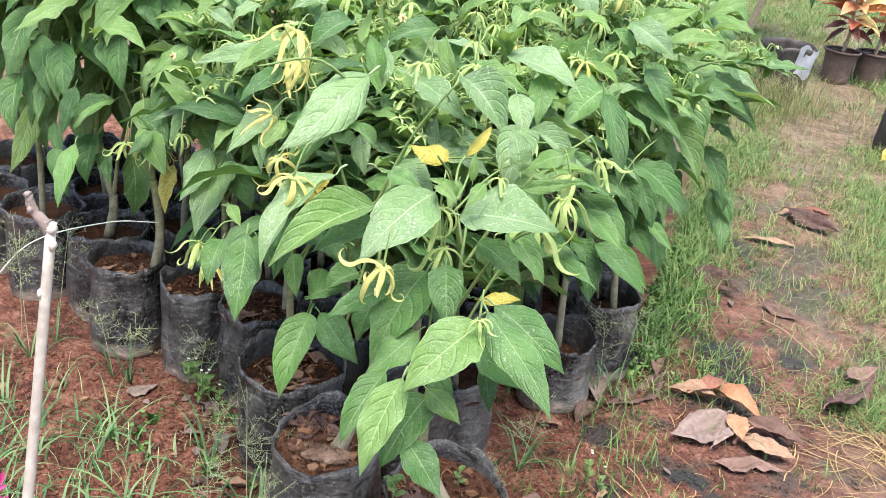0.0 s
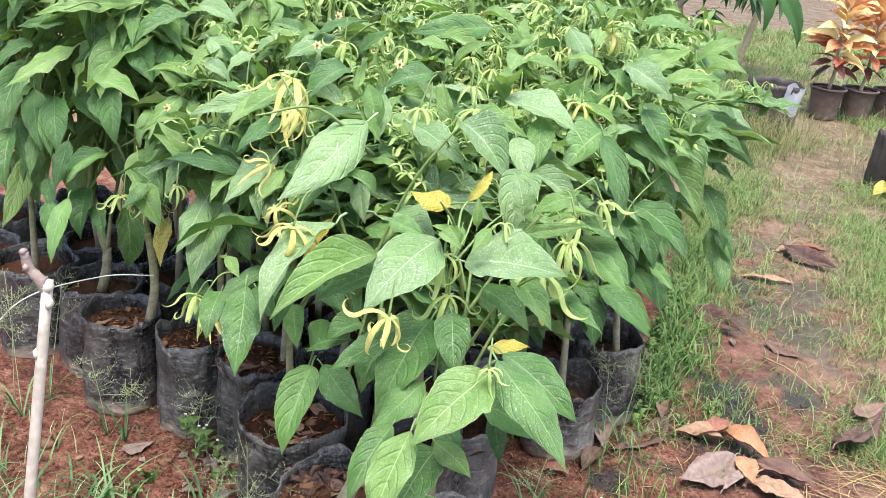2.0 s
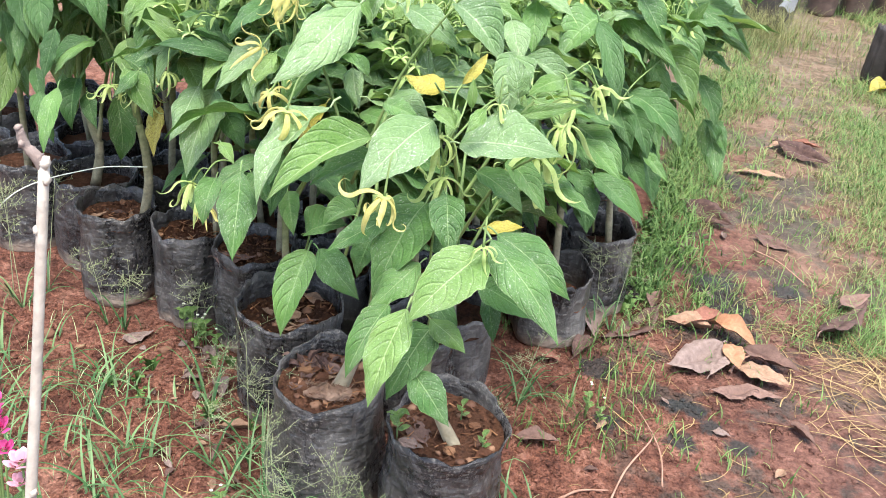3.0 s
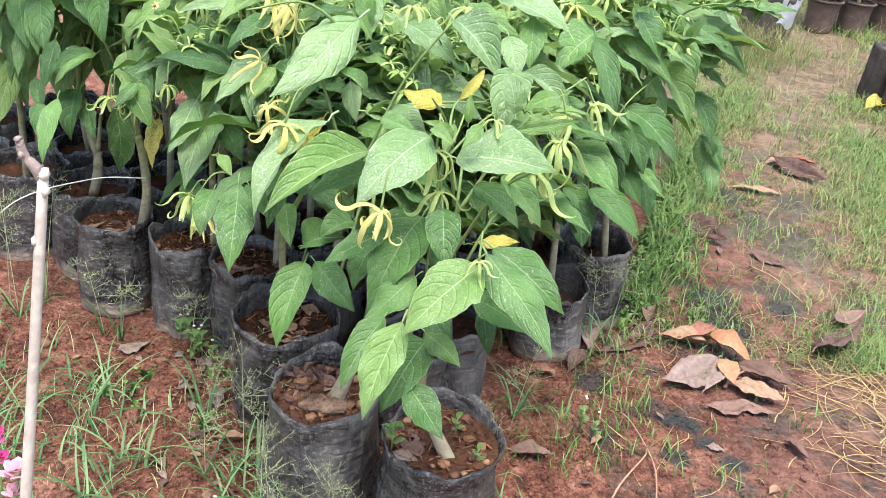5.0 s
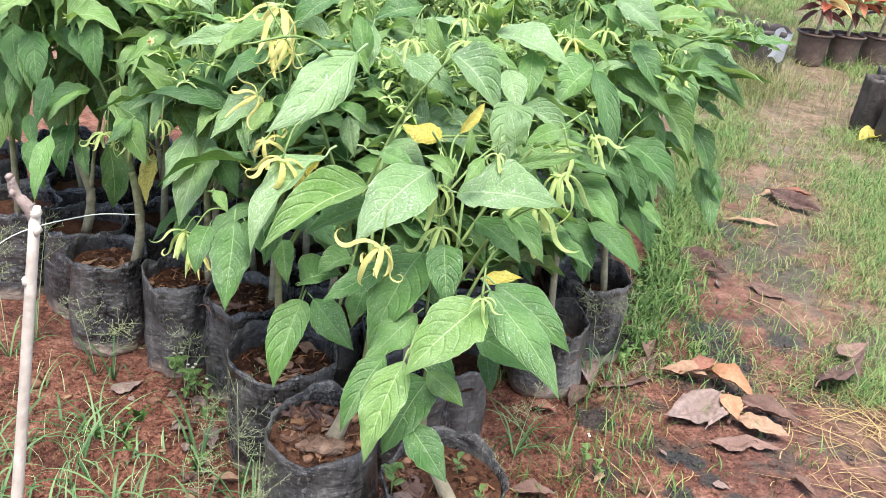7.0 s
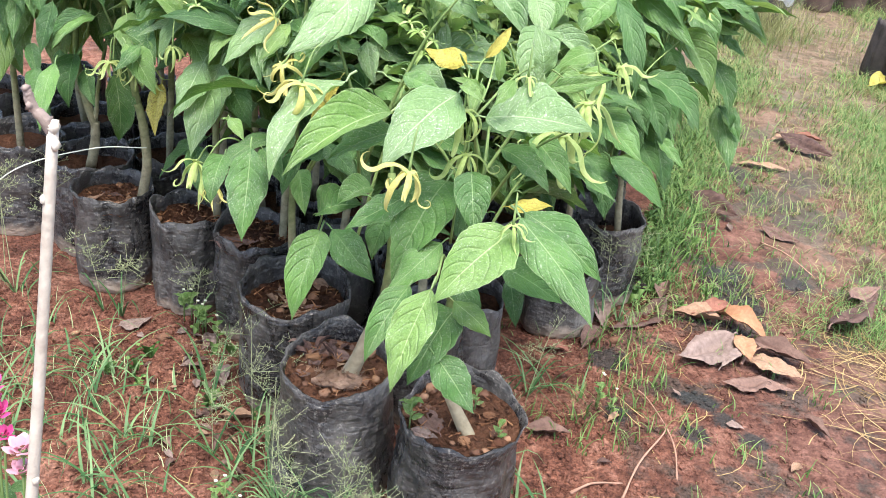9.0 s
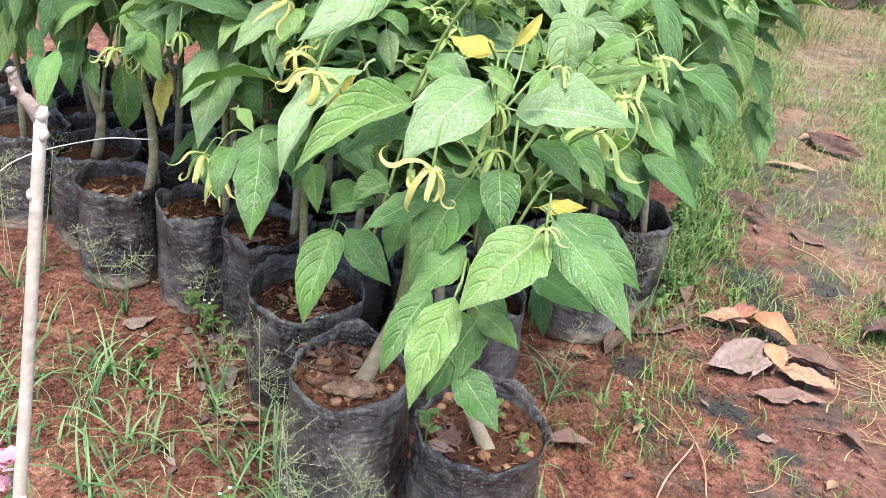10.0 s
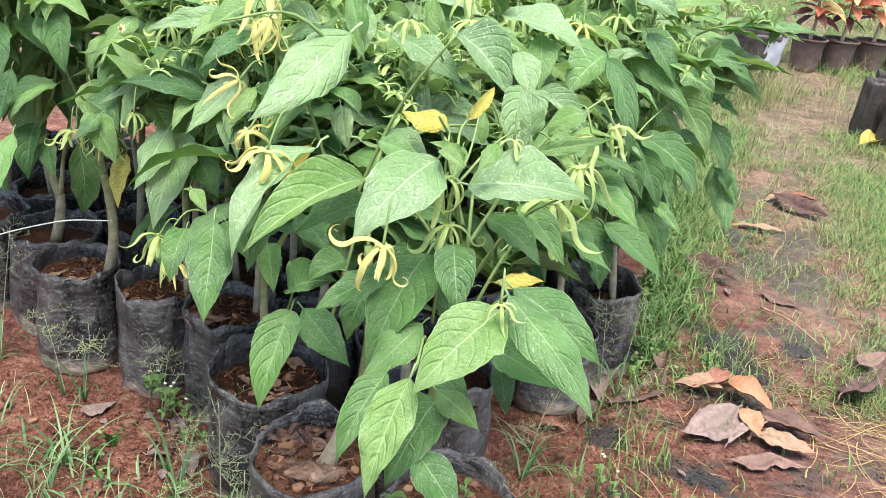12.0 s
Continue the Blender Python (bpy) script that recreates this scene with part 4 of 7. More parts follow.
twig(pE, [(-0.819, 2.000, 0.302), (-0.812, 2.000, 0.344), (-0.806, 2.000, 0.385), (-0.782, 2.000, 0.484)], 0.006, 0.004, STEM, "stem")
# stems of the front plants
twig(p2, [(0.088, 1.215, 0.17), (0.046, 1.225, 0.24), (0.008, 1.22, 0.33)], 0.0135, 0.009, BARK, "stem")
twig(p2, [(0.009, 1.22, 0.325), (0.012, 1.20, 0.45), (0.03, 1.18, 0.60)], 0.009, 0.005, STEM, "stem")
twig(p1, [(-0.150, 1.31, 0.17), (-0.120, 1.302, 0.26), (-0.09, 1.30, 0.36)], 0.0155, 0.010, BARK, "stem")
twig(p1, [(-0.09, 1.30, 0.35), (-0.083, 1.30, 0.45), (-0.095, 1.32, 0.58)], 0.009, 0.006, STEM, "stem")

twig(p2, [(0.007, 1.248, 0.730), (0.000, 1.282, 0.737), (-0.011, 1.306, 0.744)], 0.002, 0.0016)
twig(p2, [(0.007, 1.248, 0.730), (0.007, 1.289, 0.757), (0.014, 1.314, 0.766)], 0.002, 0.0016)
twig(p2, [(0.03, 1.18, 0.595), (0.03, 1.19, 0.66), (0.03, 1.24, 0.70)], 0.0032, 0.002)
twig(p1, [(-0.095, 1.32, 0.575), (-0.10, 1.38, 0.66), (-0.08, 1.45, 0.72)], 0.0032, 0.002)
# leaves that stand out on the front plants
leaf(p2, (0.073, 1.058, 0.667), (0.159, 0.952, 0.600), .37, 0, "M", 0)
leaf(p2, (0.066, 1.050, 0.653), (-0.012, 0.971, 0.594), 0.55, 0, "F", 1)
leaf(p2, (0.081, 1.097, 0.655), (0.175, 1.037, 0.609), 0.42, 0, "M", 2)
leaf(p3, (-0.182, 1.254, 0.508), (-0.200, 1.158, 0.418), 0.43, 0, "M", 3)
leaf(p2, (-0.016, 1.012, 0.586), (-0.046, 0.929, 0.499), 0.40, 0, "F", 4)
leaf(p1, (-0.043, 1.072, 0.550), (-0.083, 1.000, 0.482), 0.36, 0, "M", 5)
leaf(p2, (-0.003, 1.001, 0.505), (0.050, 0.956, 0.463), 0.58, 0, "M", 6)
leaf(p2, (0.015, 1.062, 0.531), (-0.030, 0.990, 0.464), 0.50, 0, "M", 7)
leaf(p2, (0.012, 1.050, 0.550), (0.060, 1.015, 0.529), 0.55, 0, "F", 8)
leaf(p2, (0.022, 1.167, 0.739), (0.146, 1.119, 0.756), 0.6, -5, "P", 9)
leaf(p2, (-0.014, 1.169, 0.764), (-0.091, 1.084, 0.694), 0.57, 0, "P", 10)
leaf(p1, (-0.097, 1.228, 0.707), (-0.207, 1.098, 0.660), 0.38, 0, "F", 11)
leaf(p1, (-0.082, 1.236, 0.680), (-0.165, 1.156, 0.660), 0.42, 0, "M", 12)
leaf(p1, (-0.169, 1.320, 0.707), (-0.245, 1.202, 0.599), 0.34, 25, "P", 13)
leaf(pD, (-0.297, 1.313, 0.594), (-0.286, 1.223, 0.493), 0.50, 0, "M", 14)
leaf(pD, (-0.340, 1.333, 0.569), (-0.346, 1.280, 0.514), 0.45, 0, "M", 15)
leaf(pB, (-0.436, 1.560, 0.626), (-0.465, 1.483, 0.551), 0.55, 0, "P", 16)
leaf(pB, (-0.416, 1.588, 0.615), (-0.435, 1.474, 0.493), 0.42, 0, "P", 17)
leaf(pB, (-0.409, 1.595, 0.586), (-0.348, 1.521, 0.536), 0.50, 0, "D", 18)
leaf(p3, (-0.191, 1.284, 0.520), (-0.128, 1.276, 0.546), 0.78, 0, "M", 19)
leaf(p3, (-0.164, 1.239, 0.521), (-0.095, 1.190, 0.475), 0.52, 0, "D", 20)
leaf(p2, (0.013, 1.143, 0.677), (0.026, 1.090, 0.621), 0.62, 0, "M", 21)
leaf(p1, (-0.057, 1.153, 0.633), (-0.130, 1.099, 0.599), 0.42, 0, "M", 22)
leaf(p1, (-0.015, 1.209, 0.630), (-0.066, 1.113, 0.542), 0.52, 0, "M", 23)
leaf(p1, (-0.011, 1.126, 0.584), (-0.070, 1.068, 0.542), 0.55, 0, "M", 24)
leaf(p2, (0.068, 1.143, 0.553), (0.148, 1.108, 0.530), 0.60, 0, "D", 25)
leaf(p2, (0.083, 1.171, 0.522), (0.098, 1.123, 0.476), 0.40, 0, "D", 26)
leaf(p1, (-0.161, 1.470, 0.771), (-0.247, 1.349, 0.678), 0.50, 0, "M", 27)
leaf(p1, (-0.164, 1.554, 0.717), (-0.049, 1.488, 0.680), 0.62, 0, "P", 28)
leaf(p2, (-0.009, 1.310, 0.757), (-0.068, 1.340, 0.761), 0.66, 0, "Y", 32)
leaf(p2, (0.014, 1.314, 0.766), (0.044, 1.356, 0.801), 0.26, 30, "Y", 31)
leaf(p2, (0.062, 1.117, 0.650), (0.114, 1.112, 0.660), 0.50, -20, "Y", 32)
leaf(p1, (-0.091, 1.371, 0.716), (-0.025, 1.335, 0.693), 0.60, 0, "P", 33)
leaf(p1, (-0.139, 1.412, 0.668), (-0.081, 1.388, 0.665), 0.55, 0, "M", 34)
leaf(p2, (0.087, 1.392, 0.793), (0.078, 1.326, 0.716), 0.58, 0, "P", 35)
leaf(pR, (0.122, 1.384, 0.738), (0.176, 1.384, 0.779), 0.48, 0, "F", 36)
leaf(pR, (0.127, 1.378, 0.728), (0.208, 1.347, 0.753), 0.24, -30, "F", 37)
leaf(pR, (0.218, 1.528, 0.626), (0.284, 1.462, 0.589), 0.50, 0, "M", 38)
leaf(pR, (0.318, 1.744, 0.643), (0.411, 1.654, 0.583), 0.42, 0, "M", 39)
leaf(pR, (0.570, 2.117, 0.488), (0.597, 2.008, 0.375), 0.42, 0, "M", 40)
leaf(pR, (0.254, 1.575, 0.545), (0.345, 1.501, 0.494), 0.36, 0, "D", 41)
leaf(pR, (0.237, 1.586, 0.525), (0.257, 1.524, 0.453), 0.52, 0, "D", 42)
leaf(p3, (-0.234, 1.348, 0.553), (-0.213, 1.298, 0.505), 0.45, 0, "M", 43)
leaf(pD, (-0.333, 1.374, 0.601), (-0.353, 1.359, 0.614), 0.40, 0, "F", 44)
leaf(p2, (0.091, 1.281, 0.677), (0.147, 1.212, 0.634), 0.40, 0, "M", 45)
leaf(p2, (0.012, 1.235, 0.759), (0.004, 1.195, 0.728), 0.40, 0, "F", 46)
leaf(p2, (0.049, 1.215, 0.682), (0.114, 1.173, 0.648), 0.40, 0, "M", 47)
leaf(pR, (0.436, 2.166, 0.769), (0.615, 2.060, 0.657), 0.40, 0, "F", 48)
leaf(pH, (0.048, 1.635, 0.839), (0.175, 1.564, 0.815), 0.52, -15, "P", 49)
leaf(p2, (-0.089, 1.470, 0.824), (0.003, 1.414, 0.784), 0.40, 0, "P", 50)
leaf(p2, (-0.010, 1.438, 0.844), (0.066, 1.372, 0.782), 0.55, 0, "P", 51)
leaf(pD, (-0.341, 1.599, 0.794), (-0.448, 1.504, 0.786), 0.30, -20, "P", 52)
leaf(pA, (-0.642, 1.929, 0.831), (-0.748, 1.790, 0.722), 0.40, 0, "F", 53)
leaf(pL, (-0.795, 1.852, 0.795), (-0.894, 1.762, 0.722), 0.34, 0, "F", 54)
leaf(pB, (-0.700, 1.700, 0.760), (-0.585, 1.650, 0.755), 0.44, -15, "F", 55)
leaf(pB, (-0.545, 1.746, 0.750), (-0.593, 1.678, 0.699), 0.45, 0, "F", 56)
leaf(pA, (-0.837, 1.840, 0.693), (-0.807, 1.778, 0.598), 0.50, 0, "D", 57)
leaf(pA, (-0.755, 1.829, 0.710), (-0.700, 1.786, 0.657), 0.45, 0, "D", 58)
leaf(pA, (-0.721, 1.777, 0.611), (-0.767, 1.726, 0.575), 0.42, 0, "D", 59)
leaf(pR, (0.277, 1.900, 0.875), (0.366, 1.842, 0.832), 0.62, 0, "P", 60)
leaf(pR, (0.235, 1.727, 0.781), (0.169, 1.645, 0.723), 0.58, 0, "M", 61)
leaf(pH, (0.013, 1.967, 0.906), (-0.145, 1.867, 0.892), 0.34, -20, "M", 62)
leaf(pR, (0.231, 1.684, 0.784), (0.274, 1.586, 0.651), 0.26, 0, "D", 63)
leaf(pR, (0.095, 1.680, 0.787), (0.130, 1.636, 0.733), 0.45, 0, "M", 64)
leaf(pH, (0.154, 1.914, 0.844), (0.083, 1.866, 0.867), 0.40, 0, "F", 65)
leaf(pD, (-0.338, 1.565, 0.815), (-0.383, 1.502, 0.774), 0.40, 0, "F", 66)
leaf(p1, (-0.124, 1.369, 0.743), (-0.171, 1.357, 0.772), 0.45, 0, "M", 67)
leaf(p1, (-0.159, 1.448, 0.728), (-0.139, 1.405, 0.677), 0.50, 0, "P", 68)
leaf(pR, (0.586, 2.040, 0.462), (0.540, 2.038, 0.511), 0.40, 0, "D", 69)
leaf(pR, (0.325, 2.024, 0.831), (0.423, 2.005, 0.903), 0.45, 0, "F", 70)
leaf(pR, (0.391, 2.046, 0.749), (0.484, 1.954, 0.626), 0.42, 0, "M", 71)
leaf(pR, (0.558, 2.169, 0.764), (0.529, 2.068, 0.633), 0.40, 0, "M", 72)
leaf(pL, (-0.913, 1.882, 0.749), (-0.937, 1.808, 0.630), 0.45, 0, "M", 73)
leaf(pL, (-0.889, 1.861, 0.698), (-0.850, 1.795, 0.592), 0.40, 0, "D", 74)
leaf(pL, (-0.935, 1.845, 0.615), (-0.920, 1.777, 0.505), 0.40, 0, "M", 75)
leaf(pA, (-0.678, 1.869, 0.823), (-0.627, 1.818, 0.750), 0.60, 0, "D", 76)
leaf(pA, (-0.714, 1.836, 0.725), (-0.691, 1.785, 0.626), 0.40, 0, "D", 77)
leaf(pA, (-0.790, 1.790, 0.624), (-0.800, 1.740, 0.533), 0.40, 0, "D", 78)
leaf(pA, (-0.823, 1.758, 0.500), (-0.780, 1.712, 0.415), 0.35, 0, "D", 79)
leaf(p1, (-0.139, 1.524, 0.853), (-0.143, 1.473, 0.784), 0.40, 0, "P", 80)
leaf(p1, (-0.226, 1.549, 0.869), (-0.255, 1.518, 0.850), 0.50, 0, "P", 81)
leaf(p1, (-0.306, 1.746, 0.880), (-0.207, 1.748, 0.926), 0.30, -20, "M", 82)
leaf(pH, (-0.079, 1.819, 0.899), (0.010, 1.779, 0.875), 0.35, 0, "F", 83)
leaf(pB, (-0.444, 1.689, 0.664), (-0.514, 1.647, 0.629), 0.60, 0, "M", 84)
leaf(pB, (-0.540, 1.748, 0.650), (-0.602, 1.692, 0.610), 0.50, 0, "M", 85)
leaf(pD, (-0.322, 1.586, 0.722), (-0.386, 1.489, 0.647), 0.42, 0, "P", 86)
leaf(pD, (-0.385, 1.563, 0.681), (-0.411, 1.498, 0.644), 0.36, 0, "F", 87)
leaf(p3, (-0.281, 1.477, 0.730), (-0.311, 1.410, 0.689), 0.50, 0, "F", 88)
leaf(pD, (-0.375, 1.625, 0.756), (-0.392, 1.568, 0.691), 0.42, 0, "M", 89)
leaf(pD, (-0.337, 1.351, 0.620), (-0.308, 1.319, 0.601), 0.40, 0, "F", 90)
leaf(pD, (-0.272, 1.279, 0.610), (-0.234, 1.241, 0.578), 0.50, 0, "M", 91)
leaf(pA, (-0.559, 1.704, 0.523), (-0.553, 1.640, 0.445), 0.34, 0, "Y", 92)
leaf(pL, (-0.837, 1.873, 0.682), (-0.828, 1.789, 0.586), 0.42, 0, "M", 93)
leaf(pL, (-0.892, 1.862, 0.620), (-0.872, 1.784, 0.536), 0.32, 0, "M", 94)
leaf(pA, (-0.727, 1.828, 0.593), (-0.784, 1.754, 0.541), 0.36, 0, "M", 95)
leaf(pA, (-0.797, 1.813, 0.523), (-0.773, 1.764, 0.473), 0.40, 0, "D", 96)
leaf(pL, (-0.853, 1.815, 0.529), (-0.818, 1.764, 0.474), 0.36, 0, "D", 97)
leaf(pA, (-0.766, 1.725, 0.527), (-0.760, 1.628, 0.429), 0.30, 0, "M", 98)
leaf(pA, (-0.767, 1.811, 0.518), (-0.756, 1.744, 0.433), 0.50, 0, "D", 99)
leaf(pA, (-0.743, 1.800, 0.496), (-0.707, 1.748, 0.440), 0.42, 0, "D", 100)
leaf(pA, (-0.824, 1.898, 0.687), (-0.745, 1.851, 0.637), 0.36, 0, "D", 101)
leaf(pA, (-0.732, 1.901, 0.689), (-0.692, 1.857, 0.647), 0.50, 0, "D", 102)
leaf(pL, (-0.918, 1.891, 0.677), (-0.865, 1.850, 0.638), 0.42, 0, "M", 103)
leaf(pL, (-0.942, 1.883, 0.618), (-0.903, 1.821, 0.542), 0.40, 0, "D", 104)
leaf(pH, (0.073, 1.444, 0.829), (0.094, 1.395, 0.777), 0.52, 0, "P", 105)
leaf(pH, (0.115, 1.601, 0.825), (0.116, 1.541, 0.754), 0.46, 0, "M", 106)
leaf(pH, (0.103, 1.479, 0.765), (0.183, 1.417, 0.731), 0.36, 0, "P", 107)
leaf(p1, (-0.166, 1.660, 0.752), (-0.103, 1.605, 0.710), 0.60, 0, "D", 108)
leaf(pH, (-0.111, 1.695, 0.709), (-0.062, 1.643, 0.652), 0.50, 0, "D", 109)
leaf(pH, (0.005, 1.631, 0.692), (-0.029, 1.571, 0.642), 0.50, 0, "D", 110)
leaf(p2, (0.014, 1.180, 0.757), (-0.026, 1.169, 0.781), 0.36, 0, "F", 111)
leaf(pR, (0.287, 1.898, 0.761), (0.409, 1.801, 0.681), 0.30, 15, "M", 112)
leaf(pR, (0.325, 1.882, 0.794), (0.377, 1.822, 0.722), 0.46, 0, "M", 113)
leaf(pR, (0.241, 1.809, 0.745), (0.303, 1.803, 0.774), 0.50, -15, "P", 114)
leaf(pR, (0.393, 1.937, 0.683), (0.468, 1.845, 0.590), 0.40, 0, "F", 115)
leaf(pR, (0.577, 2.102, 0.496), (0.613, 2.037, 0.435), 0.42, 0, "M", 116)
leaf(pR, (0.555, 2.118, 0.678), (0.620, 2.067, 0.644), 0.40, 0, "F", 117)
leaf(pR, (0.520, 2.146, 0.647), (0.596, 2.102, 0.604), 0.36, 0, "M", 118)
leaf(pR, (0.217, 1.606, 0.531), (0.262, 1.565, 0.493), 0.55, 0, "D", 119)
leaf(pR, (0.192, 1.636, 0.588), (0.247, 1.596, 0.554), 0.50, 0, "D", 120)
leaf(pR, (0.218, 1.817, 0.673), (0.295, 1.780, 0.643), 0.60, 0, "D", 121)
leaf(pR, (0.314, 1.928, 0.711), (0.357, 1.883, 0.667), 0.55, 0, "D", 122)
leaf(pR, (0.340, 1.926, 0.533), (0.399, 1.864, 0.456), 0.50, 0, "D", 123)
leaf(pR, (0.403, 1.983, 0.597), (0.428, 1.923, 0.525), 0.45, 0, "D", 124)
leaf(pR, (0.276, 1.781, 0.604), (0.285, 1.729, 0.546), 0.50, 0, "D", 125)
leaf(pR, (0.382, 1.841, 0.499), (0.442, 1.794, 0.452), 0.36, 0, "M", 126)
leaf(p3, (-0.225, 1.298, 0.601), (-0.238, 1.252, 0.557), 0.40, 0, "D", 127)
leaf(p3, (-0.199, 1.354, 0.599), (-0.143, 1.314, 0.564), 0.50, 0, "D", 128)
leaf(pB, (-0.443, 1.520, 0.492), (-0.402, 1.450, 0.423), 0.40, 0, "D", 129)
leaf(pA, (-0.623, 1.879, 0.814), (-0.637, 1.826, 0.743), 0.70, 0, "M", 130)
leaf(pD, (-0.485, 1.784, 0.834), (-0.522, 1.725, 0.801), 0.42, 0, "F", 131)
leaf(pD, (-0.507, 1.792, 0.855), (-0.440, 1.758, 0.819), 0.60, 0, "P", 132)
leaf(pD, (-0.481, 1.696, 0.830), (-0.428, 1.667, 0.808), 0.50, 0, "P", 133)
leaf(p1, (-0.268, 1.774, 0.889), (-0.340, 1.690, 0.853), 0.42, 0, "P", 134)
leaf(p1, (-0.202, 1.554, 0.879), (-0.257, 1.489, 0.834), 0.50, 0, "M", 135)
leaf(p1, (-0.431, 2.101, 0.830), (-0.381, 2.127, 0.885), 0.80, 0, "M", 136)
leaf(p1, (-0.222, 1.765, 0.863), (-0.161, 1.766, 0.911), 0.36, 0, "M", 137)
leaf(pH, (-0.125, 1.811, 0.887), (-0.055, 1.780, 0.882), 0.50, -15, "F", 138)
leaf(pH, (-0.045, 1.769, 0.856), (0.029, 1.772, 0.907), 0.32, -10, "F", 139)
leaf(pH, (-0.079, 1.742, 0.848), (-0.162, 1.685, 0.824), 0.50, -15, "M", 140)
leaf(pH, (-0.003, 1.655, 0.839), (-0.043, 1.616, 0.803), 0.80, 0, "D", 141)
leaf(p2, (-0.007, 1.546, 0.842), (0.094, 1.496, 0.816), 0.42, 0, "F", 142)
leaf(pR2, (0.158, 1.951, 0.855), (0.252, 1.916, 0.840), 0.34, -20, "F", 143)
leaf(pR2, (0.169, 2.000, 0.916), (0.217, 1.953, 0.853), 0.60, 0, "P", 144)
leaf(pR2, (0.348, 2.243, 0.906), (0.465, 2.224, 0.903), 0.46, -15, "M", 145)
leaf(pR, (0.497, 2.305, 0.833), (0.594, 2.309, 0.885), 0.36, 0, "F", 146)
leaf(pR, (0.515, 2.273, 0.809), (0.578, 2.248, 0.819), 0.43, -15, "F", 147)
leaf(pR, (0.448, 2.240, 0.790), (0.556, 2.175, 0.778), 0.50, 0, "F", 148)
leaf(pR, (0.251, 1.912, 0.856), (0.299, 1.875, 0.815), 0.40, 0, "M", 149)
leaf(pH, (0.098, 1.986, 0.892), (0.044, 1.952, 0.869), 0.40, -15, "F", 150)
leaf(pD, (-0.437, 1.890, 0.847), (-0.372, 1.856, 0.838), 0.45, -15, "P", 151)
leaf(pD, (-0.527, 2.002, 0.865), (-0.467, 1.958, 0.832), 0.45, 0, "P", 152)
leaf(pA, (-0.600, 1.936, 0.843), (-0.630, 1.890, 0.791), 0.40, 0, "M", 153)
leaf(pH, (-0.202, 2.030, 0.897), (-0.115, 1.995, 0.883), 0.40, -15, "M", 154)
leaf(pH, (-0.018, 2.097, 0.908), (0.070, 2.070, 0.887), 0.36, -15, "F", 155)
leaf(pL, (-0.683, 1.861, 0.888), (-0.834, 1.778, 0.861), .30, -15, "F", 156)
leaf(pA, (-0.579, 1.881, 0.875), (-0.659, 1.812, 0.823), .42, 0, "M", 157)
leaf(pL, (-0.827, 1.899, 0.839), (-0.908, 1.846, 0.822), .36, -15, "M", 158)
leaf(pL, (-0.888, 1.875, 0.786), (-0.939, 1.821, 0.741), .42, 0, "M", 159)
leaf(pA, (-0.730, 1.895, 0.819), (-0.795, 1.837, 0.766), .42, 0, "M", 160)
leaf(pA, (-0.573, 1.931, 0.891), (-0.479, 1.892, 0.867), .42, 0, "P", 161)
leaf(pA, (-0.657, 1.910, 0.900), (-0.728, 1.842, 0.849), .36, 0, "F", 162)
leaf(pB, (-0.603, 1.844, 0.791), (-0.549, 1.811, 0.758), .5, 0, "M", 163)
leaf(pD, (-0.403, 1.725, 0.849), (-0.440, 1.678, 0.819), .45, 0, "P", 164)
leaf(pD, (-0.339, 1.846, 0.872), (-0.400, 1.829, 0.889), .4, -15, "P", 165)
leaf(pR, (0.234, 1.826, 0.724), (0.305, 1.783, 0.666), .42, 0, "D", 166)
leaf(pR, (0.517, 2.085, 0.591), (0.566, 2.017, 0.501), .4, 0, "M", 167)
leaf(pR, (0.393, 1.995, 0.644), (0.437, 1.937, 0.555), .45, 0, "D", 168)
leaf(p1, (-0.184, 1.372, 0.693), (-0.217, 1.324, 0.638), .24, 0, "Y", 169)
leaf(pR, (0.224, 1.690, 0.590), (0.315, 1.620, 0.533), .46, 0, "M", 170)
leaf(pR, (0.275, 1.697, 0.487), (0.372, 1.623, 0.445), .34, 0, "M", 171)
leaf(pR, (0.309, 1.873, 0.600), (0.355, 1.788, 0.514), .5, 0, "D", 172)
leaf(pR, (0.350, 1.906, 0.578), (0.395, 1.821, 0.489), .5, 0, "D", 173)
leaf(pR, (0.380, 1.932, 0.584), (0.426, 1.867, 0.492), .5, 0, "M", 174)
leaf(pR, (0.315, 1.877, 0.515), (0.341, 1.795, 0.436), .5, 0, "D", 175)
leaf(pB, (-0.565, 1.623, 0.617), (-0.593, 1.570, 0.584), .4, -10, "M", 176)
leaf(pD, (-0.577, 1.788, 0.708), (-0.579, 1.716, 0.641), .4, 0, "F", 177)
leaf(pD, (-0.613, 1.776, 0.708), (-0.613, 1.710, 0.651), .46, 21, "F", 178)
leaf(pB, (-0.624, 1.698, 0.609), (-0.548, 1.646, 0.577), .52, -22, "M", 179)
leaf(pB, (-0.506, 1.779, 0.651), (-0.460, 1.706, 0.581), .4, 13, "F", 180)
leaf(pD, (-0.551, 1.767, 0.692), (-0.583, 1.688, 0.610), .52, 3, "M", 181)
leaf(pD, (-0.438, 1.678, 0.694), (-0.454, 1.619, 0.650), .52, -5, "F", 182)
leaf(pB, (-0.421, 1.700, 0.631), (-0.381, 1.632, 0.571), .46, 8, "M", 183)
leaf(pD, (-0.449, 1.677, 0.632), (-0.481, 1.600, 0.556), .4, -25, "F", 184)
leaf(pD, (-0.647, 1.855, 0.686), (-0.626, 1.788, 0.627), .46, -14, "F", 185)
leaf(pB, (-0.601, 1.652, 0.608), (-0.528, 1.584, 0.547), .4, -6, "F", 186)
